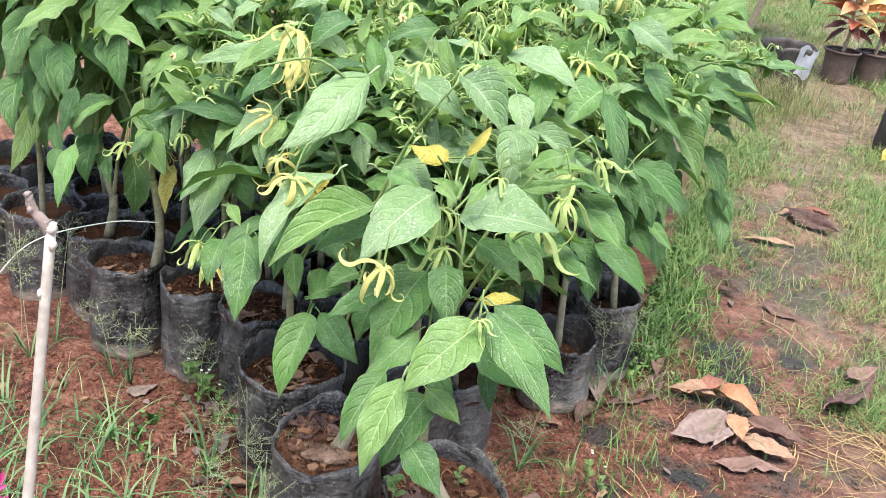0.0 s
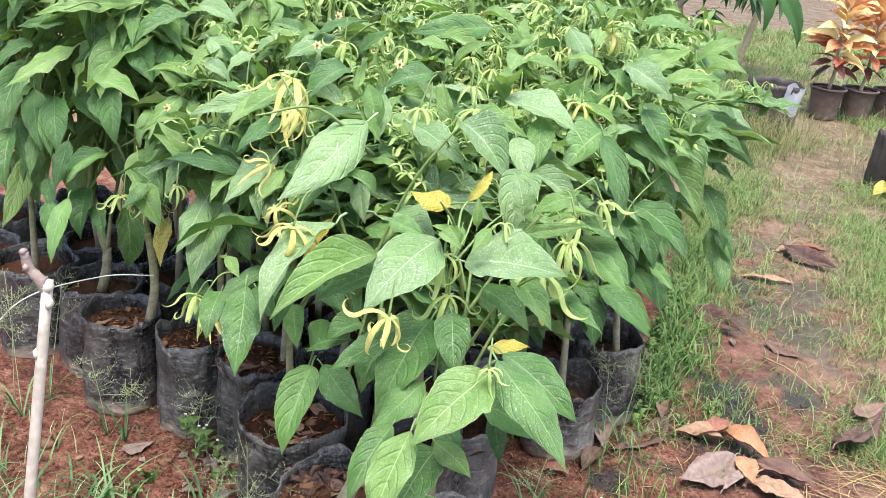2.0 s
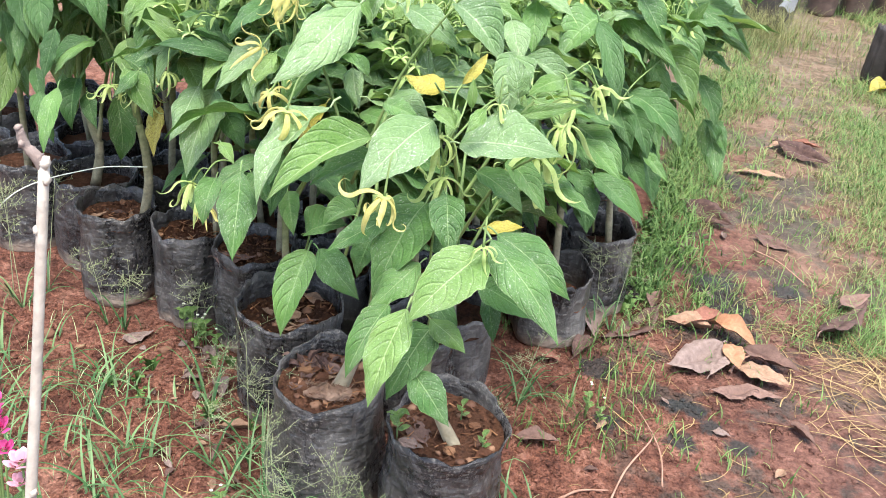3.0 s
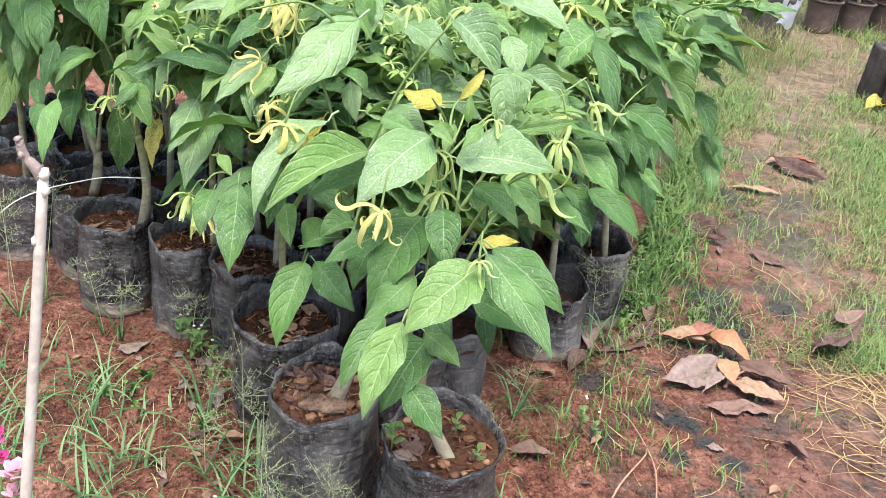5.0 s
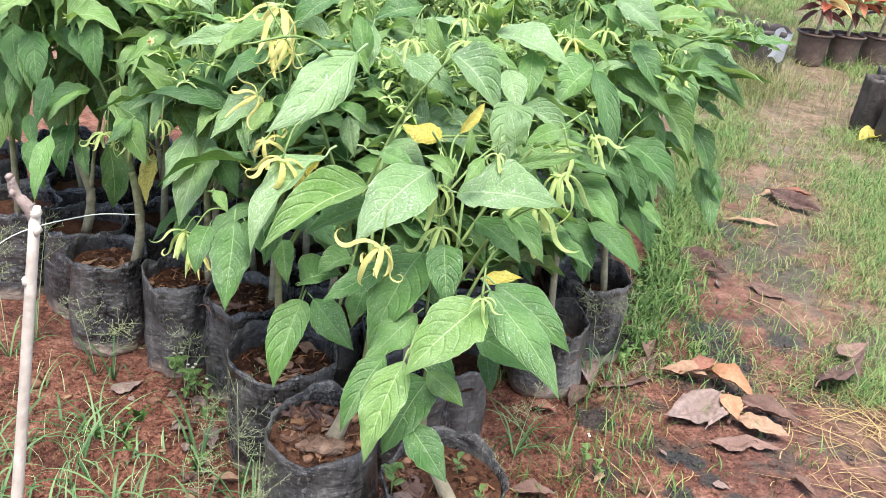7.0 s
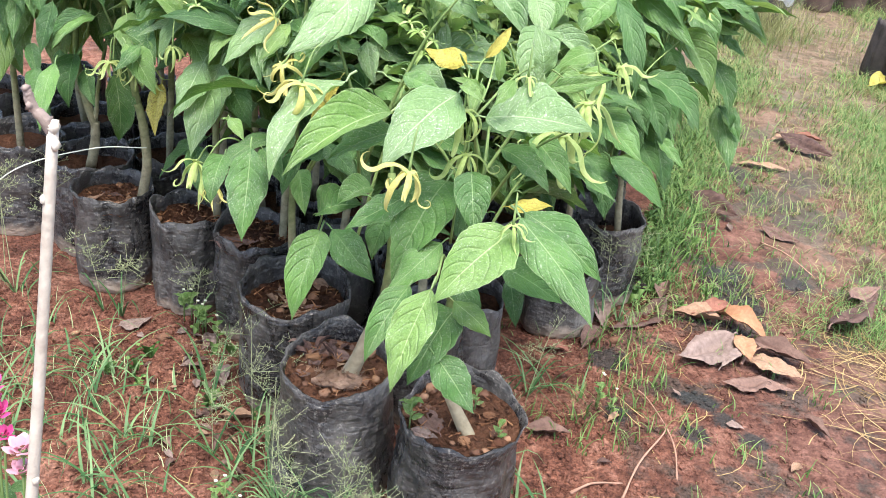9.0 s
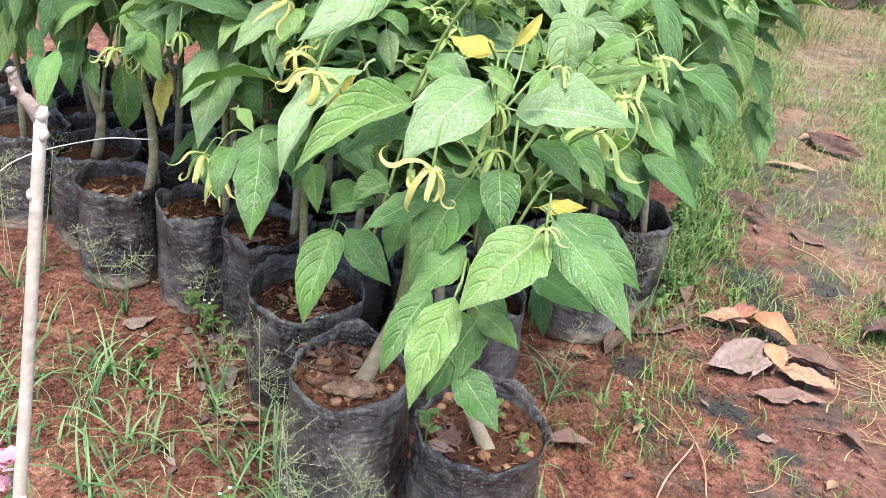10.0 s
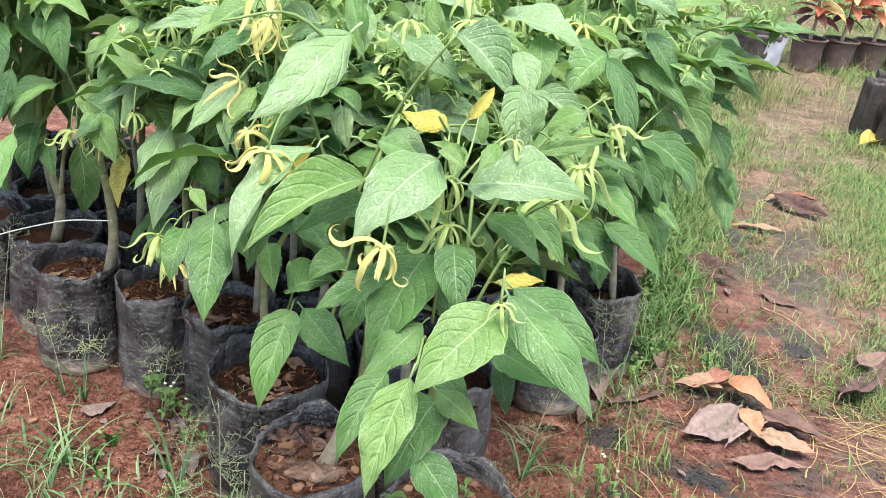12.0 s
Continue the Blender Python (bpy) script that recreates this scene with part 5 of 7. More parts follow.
leaf(pD, (-0.474, 1.759, 0.676), (-0.506, 1.683, 0.601), .4, -17, "P", 187)
leaf(pD, (-0.544, 1.694, 0.724), (-0.570, 1.641, 0.690), .4, 17, "F", 188)
leaf(pB, (-0.660, 1.826, 0.551), (-0.614, 1.755, 0.486), .4, -13, "F", 189)
leaf(pD, (-0.569, 1.713, 0.636), (-0.550, 1.652, 0.588), .46, -25, "F", 190)
leaf(pD, (-0.629, 1.783, 0.577), (-0.567, 1.735, 0.552), .52, -14, "M", 191)
leaf(pD, (-0.419, 1.708, 0.686), (-0.435, 1.651, 0.646), .46, 25, "M", 192)
leaf(pD, (-0.653, 1.794, 0.616), (-0.608, 1.725, 0.554), .52, 21, "F", 193)
leaf(pB, (-0.502, 1.667, 0.634), (-0.442, 1.606, 0.586), .46, -18, "F", 194)
leaf(pB, (-0.497, 1.775, 0.622), (-0.430, 1.709, 0.565), .46, 8, "F", 195)
leaf(pD, (-0.559, 1.799, 0.665), (-0.580, 1.732, 0.607), .4, -7, "M", 196)
leaf(pD, (-0.428, 1.687, 0.649), (-0.434, 1.605, 0.564), .46, -20, "F", 197)
leaf(pD, (-0.424, 1.733, 0.690), (-0.330, 1.671, 0.641), .46, 15, "M", 198)
leaf(pD, (-0.547, 1.887, 0.680), (-0.551, 1.813, 0.608), .46, -12, "M", 199)
leaf(pD, (-0.527, 1.782, 0.595), (-0.579, 1.714, 0.535), .52, 13, "M", 200)
leaf(pD, (-0.531, 1.851, 0.676), (-0.565, 1.771, 0.596), .46, -15, "F", 201)
leaf(p2, (0.142, 1.226, 0.817), (0.098, 1.196, 0.801), .55, 0, "F", 202)
leaf(p2, (0.031, 1.175, 0.784), (0.029, 1.189, 0.818), .34, 0, "F", 203)
leaf(p2, (0.089, 1.176, 0.781), (0.167, 1.160, 0.811), .26, 20, "F", 204)
leaf(p2, (-0.013, 1.159, 0.777), (0.016, 1.135, 0.768), .5, 0, "F", 205)
leaf(p1, (-0.087, 1.253, 0.748), (-0.036, 1.230, 0.742), .6, 0, "M", 206)
leaf(p2, (0.092, 1.289, 0.764), (0.073, 1.311, 0.818), .55, 0, "P", 207)
leaf(p2, (0.048, 1.148, 0.795), (0.027, 1.115, 0.773), .5, 0, "F", 208)
leaf(p2, (0.106, 1.185, 0.800), (0.131, 1.173, 0.795), .4, 0, "F", 209)
leaf(pL, (-1.060, 2.201, 0.500), (-1.010, 2.116, 0.409), .46, 6, "M", 210)
leaf(pE, (-0.924, 1.982, 0.538), (-0.957, 1.910, 0.470), .46, 18, "M", 211)
leaf(pE, (-0.976, 2.044, 0.609), (-0.985, 1.963, 0.525), .46, 23, "M", 212)
leaf(pL, (-0.846, 2.057, 0.614), (-0.839, 1.975, 0.526), .46, 0, "F", 213)
leaf(pL, (-0.925, 2.157, 0.546), (-0.946, 2.059, 0.430), .46, -18, "D", 214)
leaf(pA, (-0.923, 2.139, 0.554), (-0.826, 2.065, 0.482), .34, -13, "M", 215)
leaf(pL, (-0.885, 2.125, 0.570), (-0.878, 2.039, 0.476), .46, -13, "F", 216)
leaf(pE, (-0.935, 2.149, 0.573), (-0.825, 2.068, 0.488), .4, -20, "M", 217)
leaf(pA, (-0.938, 2.118, 0.558), (-0.875, 2.043, 0.483), .34, 25, "M", 218)
leaf(pL, (-0.868, 2.160, 0.530), (-0.818, 2.071, 0.431), .34, 5, "M", 219)
leaf(pL, (-1.030, 2.149, 0.551), (-1.021, 2.066, 0.462), .4, -16, "D", 220)
leaf(pL, (-0.919, 2.223, 0.520), (-0.914, 2.117, 0.390), .46, -24, "F", 221)
leaf(pA, (-1.070, 2.216, 0.569), (-1.121, 2.126, 0.466), .34, 7, "F", 222)
leaf(pL, (-0.868, 2.168, 0.546), (-0.878, 2.095, 0.475), .4, 22, "M", 223)
leaf(pE, (-0.944, 2.211, 0.539), (-0.847, 2.137, 0.468), .34, -11, "M", 224)
leaf(pA, (-0.830, 2.159, 0.529), (-0.766, 2.080, 0.447), .34, -3, "F", 225)
leaf(pA, (-0.973, 2.021, 0.526), (-0.930, 1.946, 0.453), .34, -15, "F", 226)
leaf(pE, (-0.813, 2.154, 0.603), (-0.733, 2.059, 0.493), .34, -3, "D", 227)
leaf(pA, (-0.911, 2.119, 0.498), (-0.905, 2.023, 0.383), .46, 1, "F", 228)
leaf(pE, (-1.048, 2.082, 0.491), (-0.969, 1.992, 0.389), .4, -8, "M", 229)
# under the canopy's right side: dark kinds carry part of its shade in their colour
leaf(pR, (0.285, 1.962, 0.555), (0.343, 1.894, 0.492), .46, 4, "M", 230)
leaf(pR, (0.314, 2.051, 0.529), (0.363, 1.987, 0.475), .34, -24, "M", 231)
leaf(pR, (0.320, 2.074, 0.530), (0.374, 1.990, 0.439), .34, -14, "D", 232)
leaf(pR, (0.351, 1.864, 0.480), (0.402, 1.800, 0.425), .4, 15, "D", 233)
leaf(pR, (0.285, 1.915, 0.510), (0.276, 1.829, 0.419), .4, -15, "D", 234)
leaf(pR, (0.322, 2.011, 0.560), (0.350, 1.929, 0.474), .4, -9, "M", 235)
leaf(pR, (0.394, 1.951, 0.492), (0.440, 1.890, 0.443), .46, -13, "M", 236)
leaf(pR, (0.395, 1.993, 0.547), (0.426, 1.929, 0.493), .46, 23, "M", 237)
leaf(pR, (0.310, 1.982, 0.445), (0.331, 1.913, 0.383), .46, 25, "M", 238)
leaf(pR, (0.372, 2.112, 0.515), (0.398, 2.035, 0.436), .4, 4, "D", 239)
leaf(pR, (0.312, 2.049, 0.546), (0.303, 1.971, 0.467), .4, -17, "D", 240)
leaf(pR, (0.357, 1.944, 0.522), (0.429, 1.881, 0.468), .34, 10, "D", 241)
leaf(pR, (0.366, 2.056, 0.538), (0.375, 1.974, 0.450), .4, -21, "D", 242)
leaf(pR, (0.376, 2.013, 0.542), (0.456, 1.946, 0.482), .4, 7, "M", 243)
leaf(pR, (0.429, 2.034, 0.414), (0.458, 1.952, 0.327), .46, -21, "D", 244)
leaf(pR, (0.316, 1.975, 0.494), (0.324, 1.895, 0.413), .34, -4, "D", 245)
leaf(pR, (0.391, 2.114, 0.477), (0.416, 2.038, 0.400), .34, 22, "D", 246)
leaf(pR, (0.364, 2.045, 0.413), (0.385, 1.975, 0.349), .46, -13, "D", 247)
leaf(p1, (-0.146, 1.406, 0.837), (-0.248, 1.288, 0.743), .40, -25, "P", 248)
leaf(p1, (-0.295, 1.582, 0.833), (-0.367, 1.513, 0.787), .45, 10, "F", 249)
leaf(p1, (-0.283, 1.459, 0.811), (-0.336, 1.392, 0.771), .42, 0, "D", 250)
leaf(p1, (-0.142, 1.482, 0.809), (-0.165, 1.513, 0.870), .5, 0, "M", 251)
leaf(p1, (-0.140, 1.530, 0.772), (-0.100, 1.489, 0.734), .42, 0, "M", 252)
leaf(p1, (-0.168, 1.493, 0.831), (-0.130, 1.451, 0.793), .3, 0, "F", 253)
leaf(p1, (-0.258, 1.366, 0.763), (-0.284, 1.323, 0.723), .42, 0, "F", 254)
leaf(p1, (-0.028, 1.192, 0.608), (-0.067, 1.104, 0.528), .42, 0, "M", 255)
leaf(p1, (-0.017, 1.231, 0.596), (-0.046, 1.168, 0.541), .5, 0, "M", 256)
leaf(p2, (0.007, 1.209, 0.597), (0.034, 1.158, 0.542), .45, 0, "D", 257)
leaf(p2, (0.005, 1.098, 0.557), (0.048, 1.057, 0.521), .5, 0, "D", 258)
leaf(p3, (-0.120, 1.284, 0.572), (-0.162, 1.251, 0.553), .7, 0, "M", 259)
leaf(p3, (-0.093, 1.285, 0.529), (-0.106, 1.237, 0.482), .6, 0, "D", 260)
flower(p2, (-0.057, 1.056, 0.706), 0.066, "Y", 20, (0, 12), 261, (.005, .02, .05))
flower(pB, (-0.410, 1.426, 0.507), 0.075, "G", 75, (0, 35), 262, (.03, .0, .03))
flower(p1, (-0.222, 1.276, 0.711), 0.075, "Y", 20, (0, 10), 263, (.02, .03, .05))
flower(p2, (-0.005, 1.170, 0.744), 0.066, "G", 10, (0, 0), 264, (.0, .03, .04))
flower(p2, (0.006, 1.172, 0.687), 0.060, "G", 50, (0, 0), 265, (.0, .03, .05))
flower(pR, (0.161, 1.328, 0.719), 0.082, "G", 15, (0, -10), 266, (-.03, .02, .04))
flower(p2, (0.128, 1.276, 0.688), 0.090, "G", 70, (0, 0), 267, (-.02, .02, .04))
flower(pR, (0.219, 1.454, 0.739), 0.062, "G", 30, (0, -25), 268, (-.03, .02, .03))
flower(p2, (0.064, 1.025, 0.673), 0.034, "G", 0, (0, 0), 269, (.0, .02, .03))
flower(p1, (-0.257, 1.325, 0.717), 0.053, "Y", 70, (0, -40), 270, (.03, .03, .03))
flower(pB, (-0.582, 1.690, 0.553), 0.053, "G", 0, (0, 0), 271, (.03, .02, .05))
flower(pB, (-0.681, 1.786, 0.521), 0.053, "G", 60, (0, 25), 272, (.0, .02, .05))
flower(pB, (-0.379, 1.399, 0.481), 0.042, "Y", 60, (0, 0), 273, (.03, .0, .04))
flower(p1, (-0.275, 1.481, 0.868), 0.089, "Y", 40, (0, 15), 274, (.02, .03, .02))
flower(p1, (-0.284, 1.463, 0.827), 0.063, "Y", 0, (0, 0), 275, (.01, .03, .04))
flower(pR, (0.226, 1.975, 0.852), 0.058, "G", 0, (0, 0), 276, (.0, .02, .04))
flower(pR, (0.261, 1.854, 0.820), 0.058, "G", 60, (0, 0), 277, (.0, .02, .04))
flower(pR, (0.196, 1.792, 0.811), 0.063, "Y", 30, (0, 0), 278, (.0, .02, .04))
flower(pR, (0.429, 2.034, 0.717), 0.053, "Y", 50, (0, 30), 279, (-.02, .02, .04))
flower(pH, (-0.005, 1.589, 0.864), 0.053, "G", 0, (0, 0), 280, (.0, .02, .04))
flower(pH, (0.077, 1.689, 0.836), 0.053, "G", 50, (0, 0), 281, (.0, .02, .04))
flower(pD, (-0.371, 1.598, 0.794), 0.047, "G", 50, (0, 0), 282, (.0, .02, .04))
flower(pD, (-0.472, 1.686, 0.756), 0.053, "G", 20, (0, 0), 283, (.0, .02, .04))
flower(p2, (-0.066, 1.520, 0.836), 0.047, "G", 80, (0, 0), 284, (.0, .02, .04))
flower(pH, (-0.186, 1.918, 0.887), 0.053, "G", 80, (0, 0), 285, (.0, .02, .04))
flower(pH, (0.106, 1.923, 0.870), 0.053, "G", 80, (0, 0), 286, (.0, .02, .04))
flower(pR, (0.462, 2.141, 0.835), 0.053, "Y", 80, (0, 0), 287, (.0, .02, .04))
flower(pD, (-0.421, 1.620, 0.799), .055, "G", 20, (0, 0), 288, (.0, .02, .04))
flower(pD, (-0.397, 1.657, 0.807), .05, "G", 70, (0, 0), 289, (.0, .02, .04))
flower(p2, (0.006, 1.467, 0.857), .06, "G", 10, (0, 0), 290, (.0, .03, .05))
flower(p2, (-0.078, 1.480, 0.846), .055, "G", 40, (0, 0), 291, (.02, .03, .05))
flower(pR2, (0.153, 1.978, 0.868), .05, "G", 30, (0, 0), 292, (.0, .02, .04))
flower(pH, (0.022, 1.773, 0.859), .05, "G", 60, (0, 0), 293, (.0, .02, .04))
flower(pR2, (0.300, 2.100, 0.882), .05, "G", 10, (0, 0), 294, (.0, .02, .04))
flower(p1, (-0.228, 1.650, 0.901), .055, "G", 30, (0, 0), 295, (.0, .02, .04))
flower(p1, (-0.182, 1.810, 0.889), .05, "G", 80, (0, 0), 296, (.0, .02, .04))
flower(pD, (-0.424, 1.884, 0.833), .05, "G", 50, (0, 0), 297, (.0, .02, .04))
flower(pB, (-0.483, 1.544, 0.648), .045, "G", 20, (0, 0), 298, (.0, .02, .04))
flower(pB, (-0.588, 1.721, 0.644), .045, "G", 70, (0, 0), 299, (.0, .02, .04))
flower(pB, (-0.660, 1.720, 0.545), .06, "G", 20, (0, 10), 304, (.0, .02, .04))
flower(pB, (-0.624, 1.789, 0.528), .055, "G", 70, (0, 0), 305, (.0, .02, .04))
flower(pR, (0.157, 1.236, 0.787), .055, "G", 30, (0, 30), 306, (-.02, .02, .03))
flower(p2, (0.065, 1.179, 0.791), .035, "G", 60, (0, 0), 307, (.0, .02, .03))
flower(p1, (-0.246, 1.388, 0.848), .06, "Y", 40, (0, 20), 308, (.02, .03, .02))
flower(p1, (-0.275, 1.349, 0.774), .05, "Y", 10, (0, 60), 309, (.03, .02, .02))
twig(p2, [(0.006, 1.135, 0.498), (0.023, 1.119, 0.552), (0.053, 1.074, 0.635), (0.073, 1.058, 0.668)], 0.0025, 0.0013)
twig(p2, [(0.001, 1.149, 0.523), (-0.007, 1.127, 0.567), (-0.011, 1.045, 0.582), (-0.016, 1.012, 0.586)], 0.0022, 0.0013)
twig(p2, [(-0.000, 1.170, 0.561), (0.001, 1.176, 0.653), (0.005, 1.173, 0.729), (0.020, 1.213, 0.760), (0.031, 1.359, 0.776)], 0.0019, 0.0012)
twig(p2, [(0.005, 1.173, 0.729), (0.056, 1.280, 0.758), (0.103, 1.347, 0.754), (0.165, 1.348, 0.714)], 0.0019, 0.0010)
twig(p2, [(0.001, 1.176, 0.653), (0.007, 1.182, 0.685), (-0.006, 1.182, 0.746)], 0.0019, 0.0010)
twig(p1, [(-0.108, 1.305, 0.598), (-0.084, 1.247, 0.658), (-0.083, 1.233, 0.695), (-0.097, 1.228, 0.707)], 0.0022, 0.0013)
twig(pB, [(-0.376, 1.504, 0.423), (-0.353, 1.487, 0.515), (-0.376, 1.454, 0.539), (-0.402, 1.433, 0.501)], 0.0019, 0.0013)
twig(p3, [(-0.213, 1.349, 0.432), (-0.192, 1.290, 0.490), (-0.185, 1.287, 0.525)], 0.0022, 0.0013)
twig(pR, [(0.328, 1.884, 0.278), (0.273, 1.673, 0.515), (0.311, 1.759, 0.629), (0.392, 1.880, 0.679)], 0.0025, 0.0013)

def spent_flower(plant, at, turn):
    """The dried cup that is left when the petals fall."""
    o = plant.location
    m = Matrix.Translation(Vector(at) - o) @ Matrix.Rotation(radians(turn), 4, "Z") @ Matrix.Rotation(radians(65), 4, "X") @ Matrix.Diagonal((0.055, 0.055, 0.08, 1))
    cup = part("spent_flower", SPENT, plant, m, "dry cream flower cup with brown centre")
    part("seed_cup", SEED_CUP, cup, Matrix.Translation((0, 0, 0.05)) @ Matrix.Diagonal((0.055, 0.055, 0.05, 1)))


SEED_CUP = mesh_from("seed_cup", *lump_data(1.0, random.Random(3)), simple("dry_seed_cup", (0.30, 0.17, 0.06), (0.50, 0.34, 0.12), 40, 0.7, 0.3))
SPENT = calyx_mesh(simple("dry_sepal", (0.50, 0.40, 0.16), (0.70, 0.60, 0.32), 40, 0.6, 0.2))
spent_flower(p1, (-0.273, 1.644, 0.893), 2)
spent_flower(p1, (-0.124, 1.564, 0.893), 26)
spent_flower(pB, (-0.553, 1.697, 0.739), -24)
spent_flower(p1, (-0.261, 1.768, 0.925), -20)
spent_flower(pD, (-0.472, 1.883, 0.835), -13)
spent_flower(pH, (-0.012, 2.098, 0.909), -5)

# ---- the stick ----
STICK_PATH = [(-0.45, 0.80, 0.0), (-0.428, 0.832, 0.25), (-0.400, 0.866, 0.52), (-0.376, 0.90, 0.778)]
STICK_TIP = (-0.392, 0.90, 0.806)
stick = thing("garden_stick", -0.45, 0.80, 0.0, "pale peeled wooden stick with knobbly brown tip", "stick")
so = stick.location
part("shaft", tube("shaft", [Vector(p) - so for p in STICK_PATH], 0.0078, 0.0052, STICK, 12, 6, 0.035, random.Random(4)), stick)
a, b = Vector(STICK_PATH[-1]) - so, Vector(STICK_TIP) - so
part("tip", tube("tip", [a + Vector((-0.001, 0, -0.010)), a + Vector((-0.008, 0, 0.004)), a + Vector((-0.015, 0, 0.011)), a + Vector((-0.019, 0, 0.019)), a + Vector((-0.021, 0, 0.031))], 0.0056, 0.0042, STICK_TOP, 10, 3, 0.13, random.Random(5)), stick, None, "knobbly brown bark")
for q, (dx, dz, r) in enumerate(((-0.006, 0.003, 0.0062), (-0.0125, 0.0095, 0.0056), (-0.0185, 0.017, 0.0058), (-0.0205, 0.0265, 0.0052), (-0.0215, 0.032, 0.0046))):
    part("knob", mesh_from("knob", *lump_data(r, random.Random(60 + q), 0.75), STICK_TOP), stick, Matrix.Translation(a + Vector((dx, -0.0008 * (-1) ** q, dz))) @ Matrix.Rotation(-0.7, 4, "Y"))
part("knot", mesh_from("knot", *lump_data(0.0078, random.Random(12), 0.9), STICK), stick, Matrix.Translation(a + Vector((0, 0, -0.002))))
for q, (f, side) in enumerate(((0.93, 1), (0.72, -1), (0.5, 1), (0.3, -1))):
    c = (Vector(STICK_PATH[2]).lerp(Vector(STICK_PATH[3]), f) if q < 2 else Vector(STICK_PATH[1]).lerp(Vector(STICK_PATH[2]), f)) - so
    part("knot", mesh_from("knot", *lump_data(0.0045, random.Random(q), 1.2), STICK), stick, Matrix.Translation(c + Vector((0.0045 * side, -0.003, 0))))

# ---- crotons and bags beyond the path ----


def croton(x, y, seed):
    """A young croton in a squat plastic pot: bare stem, a rosette of red and yellow blades."""
    rng = random.Random(seed)
    root = thing("potted_croton", x, y, -0.004, "croton with red, orange and yellow leaves in brown plastic pot", "potted plant", "crotons in a row")
    root.scale = (1.12, 1.12, 1.12)
    part("pot", tube("pot", [(0, 0, 0.0), (0, 0, 0.07), (0, 0, 0.13), (0, 0, 0.17)], 0.070, 0.088, POT_BROWN, 28, 3), root)
    part("pot_rim", tube("pot_rim", [(0.093 * math.cos(k * math.pi / 16), 0.093 * math.sin(k * math.pi / 16), 0.175) for k in range(33)], 0.007, 0.007, POT_BROWN, 6, 1), root)
    part("soil", soil_mesh(0.086, seed), root, Matrix.Translation((0, 0, 0.166)))
    part("stem", tube("stem", [(0, 0, 0.15), (0.01, 0, 0.28), (rng.uniform(-0.02, 0.03), 0, 0.42), (0, 0, 0.62)], 0.011, 0.006, BARK, 8, 4), root)
    for k in range(52):
        z = 0.30 + 0.34 * k / 52
        w = k * 2.4 + rng.gauss(0, 0.35)
        up = -0.45 + 1.35 * (k / 52) + rng.gauss(0, 0.22)
        size = rng.uniform(0.13, 0.21) * (0.75 if k < 6 else 1)
        d = Vector((math.cos(w) * math.cos(up), math.sin(w) * math.cos(up), math.sin(up)))
        b = Vector((0, 0, z)) + d * 0.02
        warm = 0.62 if seed % 2 == 0 else 0.40
        me = CROTON_LEAF[0 if k < 5 else (1 if rng.random() < warm - (k - 9) * 0.009 else 2) + (3 if rng.random() < 0.5 else 0)]
        part("leaf", me, root, frame_from(b, b + d * size, (rng.uniform(-0.4, 0.4), rng.uniform(-0.4, 0.4), 1), rng.uniform(-40, 40)))
    return root


def broad_mesh(name, width, bend, mat, seed):
    v, f, uv = leaf_data(width, bend, 0.5, 0.02, seed, 18, 4)
    return mesh_from(name, v, f, mat, uv)


POT_BROWN = simple("brown_plastic_pot", (0.065, 0.045, 0.04), (0.17, 0.12, 0.10), 25, 0.6, 0.3)
CROTON_LEAF = [broad_mesh("croton_leaf", 0.36, 0.7, m, 3 + i) for i, m in enumerate((CROTON_DARK, CROTON_RED, CROTON_YELLOW))]
CROTON_LEAF += [broad_mesh("croton_leaf", 0.42, 1.3, m, 23 + i) for i, m in enumerate((CROTON_DARK, CROTON_RED, CROTON_YELLOW))]
for i, (x, y) in enumerate(((2.06, 5.74), (2.275, 5.80), (2.50, 5.88), (2.73, 5.95))):
    croton(x, y, 60 + i)

BAG_PLAIN = simple("dull_black_polythene", (0.018, 0.016, 0.016), (0.085, 0.07, 0.064), 22, 0.55, 0.5, 0.4, 0.008)

# a worn bag lying open, and a stand of upright bags beside the path
old = thing("old_grow_bag", 1.585, 5.22, -0.004, "worn grey-black grow bag with torn plastic, among grass", "grow bag")
part("bag_body", bag_mesh(0.27, 0.29, 91, 0.012, 0.08, 0.0, BAG_PLAIN), old)
part("soil", soil_mesh(0.13, 91), old, Matrix.Translation((0, 0, 0.21)))
flap_v = [(0.115 * (i / 6) + 0.02 - 0.02 * j / 5, -0.146 + 0.05 * (i / 6) ** 2 - 0.006 * math.sin(i * 1.3 + j), 0.30 - 0.16 * j / 5 + 0.02 * math.sin(i)) for j in range(6) for i in range(7)]
flap_f = [(j * 7 + i, j * 7 + i + 1, j * 7 + i + 8, j * 7 + i + 7) for j in range(5) for i in range(6)]
FLAP = simple("clear_plastic_film", (0.26, 0.27, 0.30), (0.48, 0.50, 0.54), 20, 0.35, 0.3)
part("torn_flap", mesh_from("torn_flap", flap_v, flap_f, FLAP), old, None, "whitish torn plastic film")
for i, (x, y, h) in enumerate(((1.90, 4.34, 0.27), (1.95, 4.17, 0.27), (2.05, 4.33, 0.28), (2.10, 4.16, 0.27), (2.02, 4.5, 0.28), (2.20, 4.32, 0.28))):
    b = thing("filled_grow_bag", x, y, -0.004, "tall black grow bag standing filled beside the path", "grow bag", "bags beside the path")
    part("bag_body", bag_mesh(0.13, h, 95 + i, 0.0, 0.03, 0.0, BAG_PLAIN), b, Matrix.Rotation(i * 1.3, 4, "Z"))
    part("soil", soil_mesh(0.062, 95 + i), b, Matrix.Translation((0, 0, h - 0.03)))

